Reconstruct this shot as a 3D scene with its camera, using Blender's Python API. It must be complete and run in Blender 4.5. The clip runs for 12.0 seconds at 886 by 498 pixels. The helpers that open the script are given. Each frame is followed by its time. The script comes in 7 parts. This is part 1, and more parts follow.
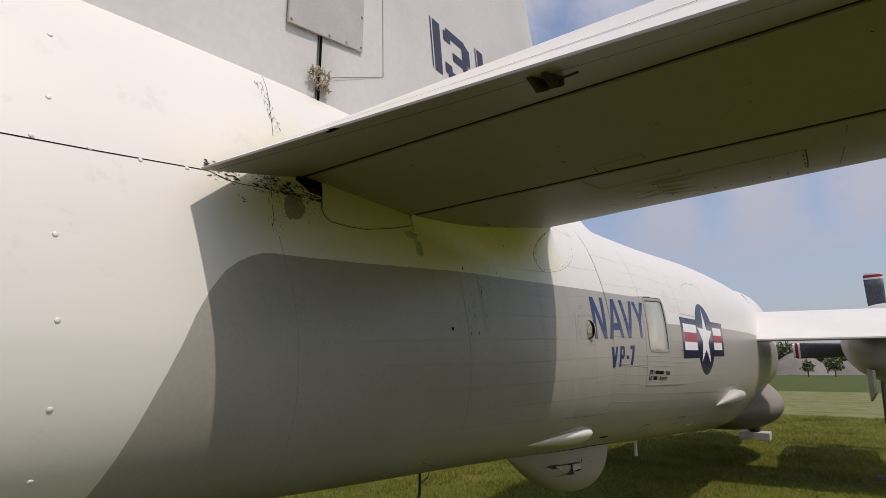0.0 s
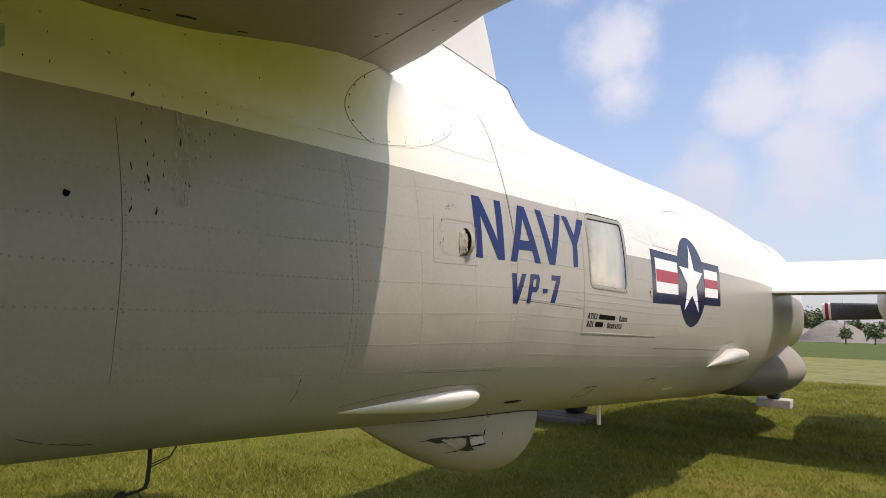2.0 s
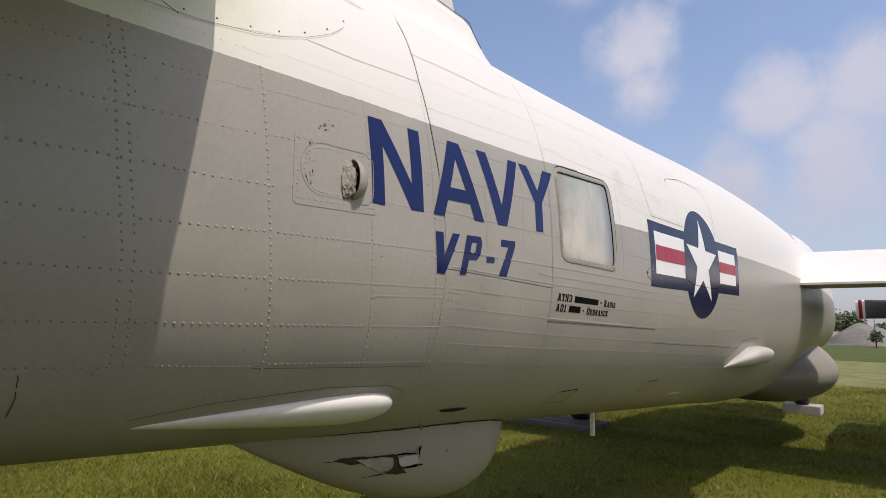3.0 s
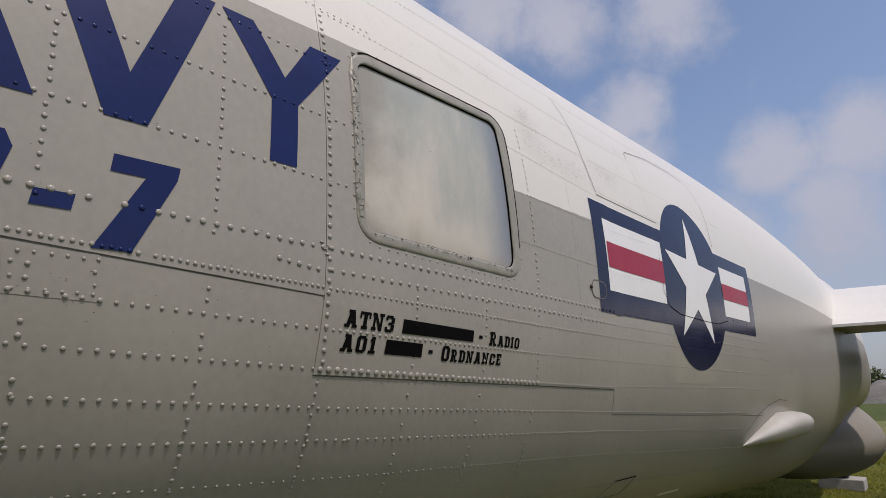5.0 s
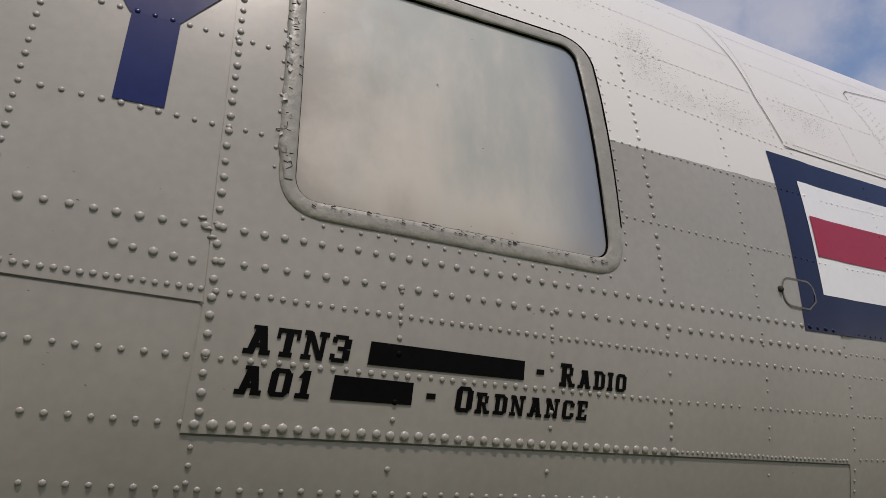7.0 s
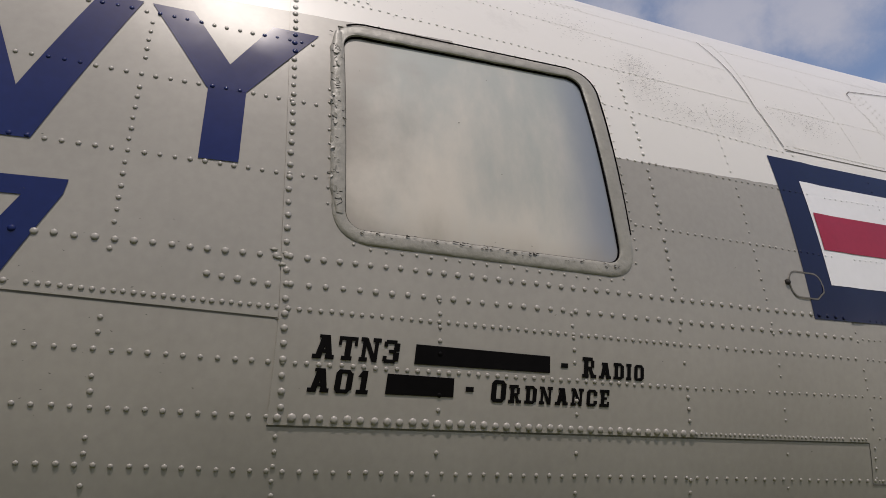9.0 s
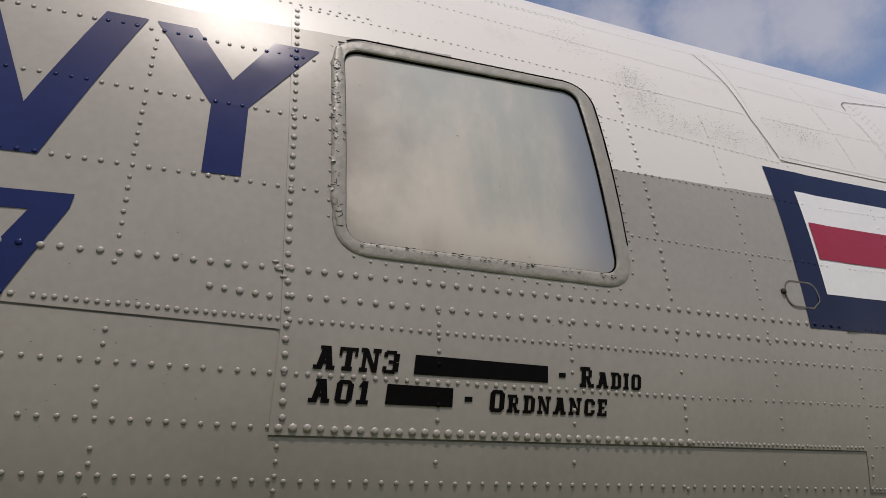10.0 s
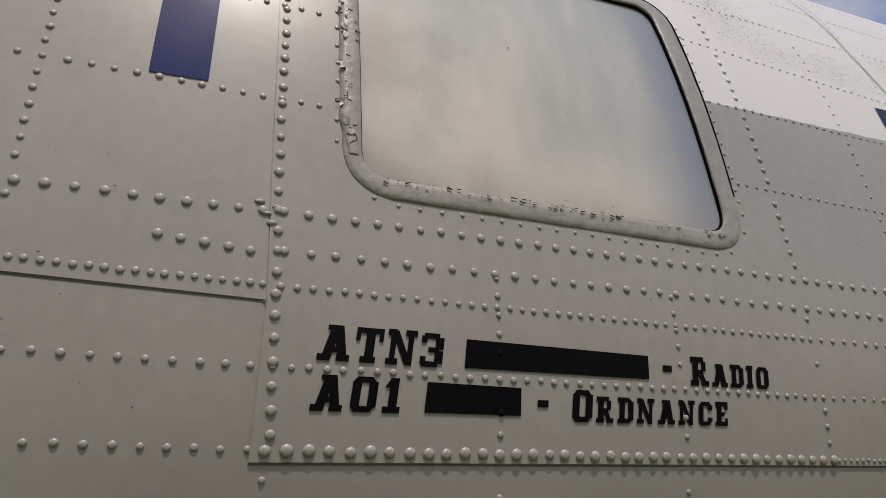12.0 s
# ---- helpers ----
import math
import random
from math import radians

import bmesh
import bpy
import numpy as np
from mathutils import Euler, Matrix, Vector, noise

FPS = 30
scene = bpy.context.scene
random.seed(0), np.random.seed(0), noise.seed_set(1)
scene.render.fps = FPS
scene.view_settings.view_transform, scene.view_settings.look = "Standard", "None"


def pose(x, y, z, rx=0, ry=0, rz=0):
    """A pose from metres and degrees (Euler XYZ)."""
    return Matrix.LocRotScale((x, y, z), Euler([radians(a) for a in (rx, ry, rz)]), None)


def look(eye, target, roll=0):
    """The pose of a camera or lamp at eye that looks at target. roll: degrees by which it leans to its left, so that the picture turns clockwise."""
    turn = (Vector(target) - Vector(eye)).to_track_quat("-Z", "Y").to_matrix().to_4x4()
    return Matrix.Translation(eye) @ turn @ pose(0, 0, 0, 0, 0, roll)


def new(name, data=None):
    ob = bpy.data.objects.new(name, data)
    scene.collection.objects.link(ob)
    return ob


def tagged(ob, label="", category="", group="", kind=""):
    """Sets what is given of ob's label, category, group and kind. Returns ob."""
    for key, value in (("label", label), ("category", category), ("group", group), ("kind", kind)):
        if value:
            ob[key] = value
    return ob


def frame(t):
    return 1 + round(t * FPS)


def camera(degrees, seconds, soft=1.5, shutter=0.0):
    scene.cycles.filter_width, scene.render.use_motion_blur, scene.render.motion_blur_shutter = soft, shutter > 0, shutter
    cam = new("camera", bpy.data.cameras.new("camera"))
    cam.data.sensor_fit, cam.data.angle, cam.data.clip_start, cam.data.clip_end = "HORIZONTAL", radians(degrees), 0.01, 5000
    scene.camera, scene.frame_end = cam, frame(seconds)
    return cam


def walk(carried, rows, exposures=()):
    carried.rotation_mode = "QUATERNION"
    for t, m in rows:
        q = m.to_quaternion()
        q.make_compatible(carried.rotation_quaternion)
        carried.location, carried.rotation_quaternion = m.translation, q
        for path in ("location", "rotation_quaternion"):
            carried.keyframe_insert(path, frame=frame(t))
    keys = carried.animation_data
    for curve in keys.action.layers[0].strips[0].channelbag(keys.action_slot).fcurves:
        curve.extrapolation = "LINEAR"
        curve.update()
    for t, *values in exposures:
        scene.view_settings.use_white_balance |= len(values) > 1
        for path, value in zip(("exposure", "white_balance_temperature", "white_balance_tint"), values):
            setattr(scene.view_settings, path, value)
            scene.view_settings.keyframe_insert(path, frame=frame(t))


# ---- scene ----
cam = camera(76.0, 12.0, 0.6)
METRES, EYE, TILT, LEAN, TURN = 5.338, 1.74, 0.0, 3.8, 35.0
ROWS = [
    (0.0, 0.0000, 0.0017, 0.0011, -0.87, 11.91, -3.89),
    (0.3, 0.0327, 0.0322, -0.0085, -1.03, 10.97, -3.47),
    (0.5, 0.0589, 0.0541, -0.0050, -0.54, 10.34, -3.98),
    (0.7, 0.0738, 0.0764, -0.0082, -0.22, 9.79, -3.83),
    (1.0, 0.0957, 0.1216, -0.0131, 0.12, 8.15, -4.29),
    (1.5, 0.1399, 0.1901, -0.0088, 0.80, 7.67, -4.82),
    (2.0, 0.1929, 0.2478, -0.0076, 2.07, 7.63, -5.24),
    (2.5, 0.2231, 0.3312, -0.0153, 3.41, 7.47, -5.60),
    (3.0, 0.2678, 0.3986, -0.0160, 4.01, 7.75, -5.27),
    (3.5, 0.3048, 0.4686, -0.0115, 4.23, 8.35, -4.77),
    (3.7, 0.3138, 0.4999, -0.0151, 4.45, 8.32, -4.74),
    (5.3, 0.3921, 0.7116, -0.0055, 5.64, 16.02, -3.32),
    (5.5, 0.3971, 0.7318, -0.0038, 6.48, 16.80, -3.07),
    (6.0, 0.4195, 0.7670, -0.0017, 12.45, 17.51, -3.40),
    (6.5, 0.4251, 0.7874, 0.0025, 21.16, 17.07, -5.19),
    (7.0, 0.4269, 0.7884, 0.0039, 27.13, 16.80, -5.43),
    (7.2, 0.4290, 0.7860, 0.0015, 28.53, 16.77, -5.09),
    (8.8, 0.4410, 0.7696, -0.0039, 31.40, 18.58, -3.00),
    (9.0, 0.4403, 0.7681, -0.0052, 31.58, 18.60, -3.03),
    (9.5, 0.4417, 0.7671, -0.0058, 31.66, 18.92, -2.91),
    (10.0, 0.4423, 0.7658, -0.0049, 31.68, 19.36, -2.91),
    (10.5, 0.4416, 0.7686, -0.0064, 31.79, 19.79, -2.79),
    (11.0, 0.4317, 0.7768, -0.0078, 31.74, 20.03, -2.71),
    (11.5, 0.4126, 0.7931, -0.0047, 31.71, 19.59, -2.70),
    (12.0, 0.4024, 0.8055, -0.0019, 31.77, 20.22, -2.22),
]
EXPO = [(0.0, -0.1, 6700, 16), (0.5, 0.98, 6850, 16), (0.8, 1.05, 6900, 16), (1.5, 0.8, 6980, 15), (2.5, 0.36, 6800, 16), (3.7, 0.04, 6650, 16), (5.5, -0.22, 6550, 16), (7.2, -0.3, 6600, 16), (9.0, -0.34, 6650, 16), (11.0, -0.33, 6650, 16), (12.0, -0.2, 6650, 16)]
walk(cam, [(t, pose(0, 0, EYE, TILT, LEAN, TURN) @ pose(METRES * x, METRES * y, METRES * z, 90 + pitch, roll, yaw)) for t, x, y, z, yaw, pitch, roll in ROWS], EXPO)

# ---- sky and sun ----
CLOUD_AT = (0.35, 2.1, 0.0)
SUN = Vector((0.48, -0.09, 0.875)).normalized()
sun = new("sun", bpy.data.lights.new("sun", "SUN"))
sun.data.energy, sun.data.angle, sun.data.color = 2.75, radians(0.6), (1.0, 0.95, 0.87)
sun.matrix_world = look((0, 0, 30), Vector((0, 0, 30)) - SUN)

world = bpy.data.worlds.new("sky")
scene.world = world
world.use_nodes = True
wn, wl = world.node_tree.nodes, world.node_tree.links
wn.clear()


def wnode(kind, **props):
    nd = wn.new(kind)
    for k, v in props.items():
        nd.inputs[k.replace("_", " ")].default_value = v
    return nd


sky = wn.new("ShaderNodeTexSky")
sky.sky_type, sky.sun_disc = "NISHITA", False
sky.sun_elevation, sky.sun_rotation = math.asin(SUN.z), math.atan2(SUN.x, SUN.y)
sky.dust_density, sky.air_density = 2.0, 1.0
gen = wn.new("ShaderNodeTexCoord")
sep = wn.new("ShaderNodeSeparateXYZ")
wl.new(gen.outputs["Generated"], sep.inputs[0])
# puffy fair-weather clouds, flatter than wide
place = wn.new("ShaderNodeMapping")
place.inputs["Scale"].default_value = (1.0, 1.0, 1.7)
place.inputs["Location"].default_value = CLOUD_AT
wl.new(gen.outputs["Generated"], place.inputs[0])
puff = wnode("ShaderNodeTexNoise", Scale=2.6, Detail=8.0, Roughness=0.5, Distortion=0.15)
wl.new(place.outputs[0], puff.inputs["Vector"])
cover = wn.new("ShaderNodeMapRange")
cover.inputs["From Min"].default_value, cover.inputs["From Max"].default_value = 0.5, 0.62
cover.interpolation_type = "SMOOTHSTEP"
wl.new(puff.outputs["Fac"], cover.inputs["Value"])
shade = wnode("ShaderNodeTexNoise", Scale=3.2, Detail=6.0, Roughness=0.6)
wl.new(place.outputs[0], shade.inputs["Vector"])
body = wn.new("ShaderNodeMix")
body.data_type = "RGBA"
body.inputs["A"].default_value, body.inputs["B"].default_value = (2.8, 3.0, 3.6, 1), (4.0, 4.0, 4.2, 1)
wl.new(shade.outputs["Fac"], body.inputs["Factor"])
# the cloud banks ahead of the nose; loose cloud elsewhere
warp = wnode("ShaderNodeTexNoise", Scale=6.5, Detail=9.0, Roughness=0.62)
wl.new(gen.outputs["Generated"], warp.inputs["Vector"])
bank = None
for x, y, z, r in ((-0.31, 0.841, 0.443, 0.1), (-0.3, 0.868, 0.385, 0.08), (-0.13, 0.933, 0.338, 0.1), (-0.01, 0.937, 0.352, 0.11), (-0.07, 0.963, 0.255, 0.14), (-0.19, 0.95, 0.245, 0.11),
                   (0.07, 0.96, 0.27, 0.13), (-0.45, 0.655, 0.605, 0.15), (-0.36, 0.72, 0.59, 0.14), (-0.21, 0.782, 0.585, 0.13), (-0.6, 0.5, 0.62, 0.18)):
    far_ = wn.new("ShaderNodeVectorMath")
    far_.operation = "DISTANCE"
    far_.inputs[1].default_value = Vector((x, y, z)).normalized()
    wl.new(gen.outputs["Generated"], far_.inputs[0])
    near_to = wn.new("ShaderNodeMapRange")
    near_to.inputs["From Min"].default_value, near_to.inputs["From Max"].default_value = r, 0.0
    wl.new(far_.outputs["Value"], near_to.inputs["Value"])
    if bank is None:
        bank = near_to
    else:
        most = wn.new("ShaderNodeMath")
        most.operation = "MAXIMUM"
        wl.new(bank.outputs[0], most.inputs[0])
        wl.new(near_to.outputs[0], most.inputs[1])
        bank = most
rough_ = wn.new("ShaderNodeMath")
rough_.operation = "MULTIPLY_ADD"
rough_.inputs[1].default_value = 1.6
wl.new(warp.outputs["Fac"], rough_.inputs[0])
wl.new(bank.outputs[0], rough_.inputs[2])
bank_cover = wn.new("ShaderNodeMapRange")
bank_cover.inputs["From Min"].default_value, bank_cover.inputs["From Max"].default_value = 0.92, 1.62
bank_cover.interpolation_type = "SMOOTHSTEP"
wl.new(rough_.outputs[0], bank_cover.inputs["Value"])
behind = wn.new("ShaderNodeMapRange")
behind.inputs["From Min"].default_value, behind.inputs["From Max"].default_value = 0.6, 0.3
wl.new(sep.outputs["Y"], behind.inputs["Value"])
loose = wn.new("ShaderNodeMath")
loose.operation = "MULTIPLY"
wl.new(cover.outputs[0], loose.inputs[0])
wl.new(behind.outputs[0], loose.inputs[1])
all_ = wn.new("ShaderNodeMath")
all_.operation = "MAXIMUM"
wl.new(loose.outputs[0], all_.inputs[0])
wl.new(bank_cover.outputs[0], all_.inputs[1])
cloudy = wn.new("ShaderNodeMix")
cloudy.data_type = "RGBA"
soft_ = wn.new("ShaderNodeMath")
soft_.operation = "MULTIPLY"
soft_.inputs[1].default_value = 0.78
wl.new(all_.outputs[0], soft_.inputs[0])
wl.new(soft_.outputs[0], cloudy.inputs["Factor"])
wl.new(sky.outputs[0], cloudy.inputs["A"])
wl.new(body.outputs["Result"], cloudy.inputs["B"])
# pale haze towards the horizon
haze = wn.new("ShaderNodeMapRange")
haze.inputs["From Min"].default_value, haze.inputs["From Max"].default_value = 0.0, 0.45
haze.inputs["To Min"].default_value, haze.inputs["To Max"].default_value = 0.65, 0.0
wl.new(sep.outputs["Z"], haze.inputs["Value"])
hazy = wn.new("ShaderNodeMix")
hazy.data_type = "RGBA"
hazy.inputs["B"].default_value = (1.95, 2.1, 2.65, 1)
wl.new(haze.outputs[0], hazy.inputs["Factor"])
wl.new(cloudy.outputs["Result"], hazy.inputs["A"])
bg = wn.new("ShaderNodeBackground")
bg.inputs["Strength"].default_value = 0.168
wl.new(hazy.outputs["Result"], bg.inputs["Color"])
wout = wn.new("ShaderNodeOutputWorld")
wl.new(bg.outputs[0], wout.inputs["Surface"])

# ---- the shape of the hull: half width, waist, top and belly heights along y ----
XC = -2.0
NL = 2.4
Y_ST = np.array([-3.6, -1.0, 1.5, 3.0, 4.5, 6.0, 8.0, 10.5, 12.5, 15.0, 17.5, 19.2])
W_ST = np.array([0.12, 0.30, 0.537, 0.64, 0.727, 0.802, 0.918, 1.0, 1.01, 0.925, 0.684, 0.1])
M_ST = np.array([2.0, 1.84, 1.816, 1.86, 1.907, 1.969, 2.055, 2.1, 2.1, 2.1, 2.0, 1.85])
T_ST = np.array([2.30, 2.763, 3.04, 3.04, 3.0, 3.06, 3.192, 3.298, 3.365, 3.44, 2.573, 1.95])
NU_ST = np.array([1.65, 1.64, 1.45, 2.0, 2.3, 2.35, 2.35, 2.28, 2.12, 2.4, 2.1, 2.35])
B_ST = np.array([2.0, 1.427, 1.249, 1.183, 1.105, 1.015, 0.91, 0.82, 1.08, 1.25, 1.3, 1.75])


def along(v, y):
    """Smooth curve through the stations."""
    g = np.gradient(v, Y_ST)
    i = int(np.clip(np.searchsorted(Y_ST, y) - 1, 0, len(Y_ST) - 2))
    h = Y_ST[i + 1] - Y_ST[i]
    s = (y - Y_ST[i]) / h
    return (2 * s**3 - 3 * s**2 + 1) * v[i] + (s**3 - 2 * s**2 + s) * h * g[i] + (3 * s**2 - 2 * s**3) * v[i + 1] + (s**3 - s**2) * h * g[i + 1]


def hull(y, a):
    """Point of the hull at station y, in the direction a from the waist: 0 starboard, pi/2 up."""
    w, m = along(W_ST, y), along(M_ST, y)
    c, s = math.cos(a), math.sin(a)
    h, e = (along(T_ST, y) - m, along(NU_ST, y)) if s > 0 else (m - along(B_ST, y), NL)
    r = (abs(c / w) ** e + abs(s / h) ** e) ** (-1 / e)
    return Vector((XC + r * c, y, m + r * s))


def side_x(y, z):
    w, m = along(W_ST, y), along(M_ST, y)
    r, e = ((z - m) / (along(T_ST, y) - m), along(NU_ST, y)) if z > m else ((m - z) / (m - along(B_ST, y)), NL)
    return XC + w * max(1 - min(r, 0.9999) ** e, 0.0) ** (1 / e)


def side_normal(y, z):
    d = 0.01
    fy = (side_x(y + d, z) - side_x(y - d, z)) / (2 * d)
    fz = (side_x(y, z + d) - side_x(y, z - d)) / (2 * d)
    return Vector((1, -fy, -fz)).normalized()


def skin(y, z, off=0.0):
    """Point off metres out from the starboard side at station y and height z."""
    return Vector((side_x(y, z), y, z)) + side_normal(y, z) * off


def paint_line(y):
    """Height at which the grey of the lower hull gives way to white."""
    return float(np.interp(y, [0.5, 0.784, 0.855, 0.987, 1.062, 1.13, 1.211, 1.6, 1.94, 2.27, 2.93, 3.7, 4.6, 5.1, 5.11, 5.6, 7.7, 9.5, 19],
                           [0.0, 1.422, 1.63, 1.942, 2.038, 2.092, 2.123, 2.147, 2.174, 2.2, 2.23, 2.268, 2.31, 2.36, 2.13, 2.147, 2.226, 2.262, 2.3]))

# ---- materials ----
def mat(name, base, rough=0.5, metal=0.0, vary=0.12, scale=6.0, fine=60.0, bump=0.0, bump_scale=40.0, spec=0.5, coat=0.0, second=None, stretch=(1, 1, 1)):
    """A procedural surface: base colour varied at a large and a fine scale, roughness varied with it, fine relief."""
    m = bpy.data.materials.new(name)
    m.use_nodes = True
    nt = m.node_tree
    nd, ln = nt.nodes, nt.links
    p = nd["Principled BSDF"]
    p.inputs["Metallic"].default_value, p.inputs["Specular IOR Level"].default_value, p.inputs["Coat Weight"].default_value = metal, spec, coat
    co = nd.new("ShaderNodeTexCoord")
    mp = nd.new("ShaderNodeMapping")
    mp.inputs["Scale"].default_value = stretch
    ln.new(co.outputs["Object"], mp.inputs[0])
    n1, n2 = nd.new("ShaderNodeTexNoise"), nd.new("ShaderNodeTexNoise")
    n1.inputs["Scale"].default_value, n1.inputs["Detail"].default_value = scale, 5
    n2.inputs["Scale"].default_value, n2.inputs["Detail"].default_value = fine, 3
    ln.new(mp.outputs[0], n1.inputs["Vector"])
    ln.new(mp.outputs[0], n2.inputs["Vector"])
    both = nd.new("ShaderNodeMix")
    both.inputs["Factor"].default_value = 0.4
    ln.new(n1.outputs["Fac"], both.inputs["A"])
    ln.new(n2.outputs["Fac"], both.inputs["B"])
    ramp = nd.new("ShaderNodeValToRGB")
    lo = [c * (1 - vary) for c in base]
    hi = list(second) if second else [min(c * (1 + vary), 1) for c in base]
    ramp.color_ramp.elements[0].position, ramp.color_ramp.elements[1].position = 0.32, 0.68
    ramp.color_ramp.elements[0].color, ramp.color_ramp.elements[1].color = (*lo, 1), (*hi, 1)
    ln.new(both.outputs["Result"], ramp.inputs[0])
    ln.new(ramp.outputs["Color"], p.inputs["Base Color"])
    rr = nd.new("ShaderNodeMapRange")
    rr.inputs["To Min"].default_value, rr.inputs["To Max"].default_value = max(rough - 0.08, 0.02), min(rough + 0.1, 1)
    ln.new(n1.outputs["Fac"], rr.inputs["Value"])
    ln.new(rr.outputs[0], p.inputs["Roughness"])
    if bump:
        n3, bp = nd.new("ShaderNodeTexNoise"), nd.new("ShaderNodeBump")
        n3.inputs["Scale"].default_value, n3.inputs["Detail"].default_value = bump_scale, 4
        ln.new(mp.outputs[0], n3.inputs["Vector"])
        ln.new(n3.outputs["Fac"], bp.inputs["Height"])
        bp.inputs["Strength"].default_value, bp.inputs["Distance"].default_value = 1.0, bump
        ln.new(bp.outputs[0], p.inputs["Normal"])
    return m


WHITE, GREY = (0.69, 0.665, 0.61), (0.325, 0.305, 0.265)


def bounce_tint(m, colour):
    """Yellow-green light bounced off the grass, painted into the skin round the tailplane root, thinning out in
    blotches.
    """
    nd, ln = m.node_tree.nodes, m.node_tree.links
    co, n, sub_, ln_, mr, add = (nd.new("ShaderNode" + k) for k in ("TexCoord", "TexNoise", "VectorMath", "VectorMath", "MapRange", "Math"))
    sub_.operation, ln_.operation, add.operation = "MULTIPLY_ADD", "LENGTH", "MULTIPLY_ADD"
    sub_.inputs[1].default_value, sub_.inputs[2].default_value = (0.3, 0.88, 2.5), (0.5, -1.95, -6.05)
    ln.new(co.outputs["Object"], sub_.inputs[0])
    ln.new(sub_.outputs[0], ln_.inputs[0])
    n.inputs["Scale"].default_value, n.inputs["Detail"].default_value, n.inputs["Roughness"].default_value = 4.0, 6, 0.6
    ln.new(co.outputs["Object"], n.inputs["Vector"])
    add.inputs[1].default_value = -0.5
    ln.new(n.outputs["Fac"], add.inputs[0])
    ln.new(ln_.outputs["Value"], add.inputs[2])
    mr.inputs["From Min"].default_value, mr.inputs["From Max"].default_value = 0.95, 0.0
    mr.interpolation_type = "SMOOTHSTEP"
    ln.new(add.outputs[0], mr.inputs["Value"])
    tinted = nd.new("ShaderNodeMix")
    tinted.data_type, tinted.blend_type = "RGBA", "MULTIPLY"
    ln.new(mr.outputs[0], tinted.inputs["Factor"])
    ln.new(colour, tinted.inputs["A"])
    tinted.inputs["B"].default_value = (0.86, 0.86, 0.36, 1)
    ln.new(tinted.outputs["Result"], nd["Principled BSDF"].inputs["Base Color"])


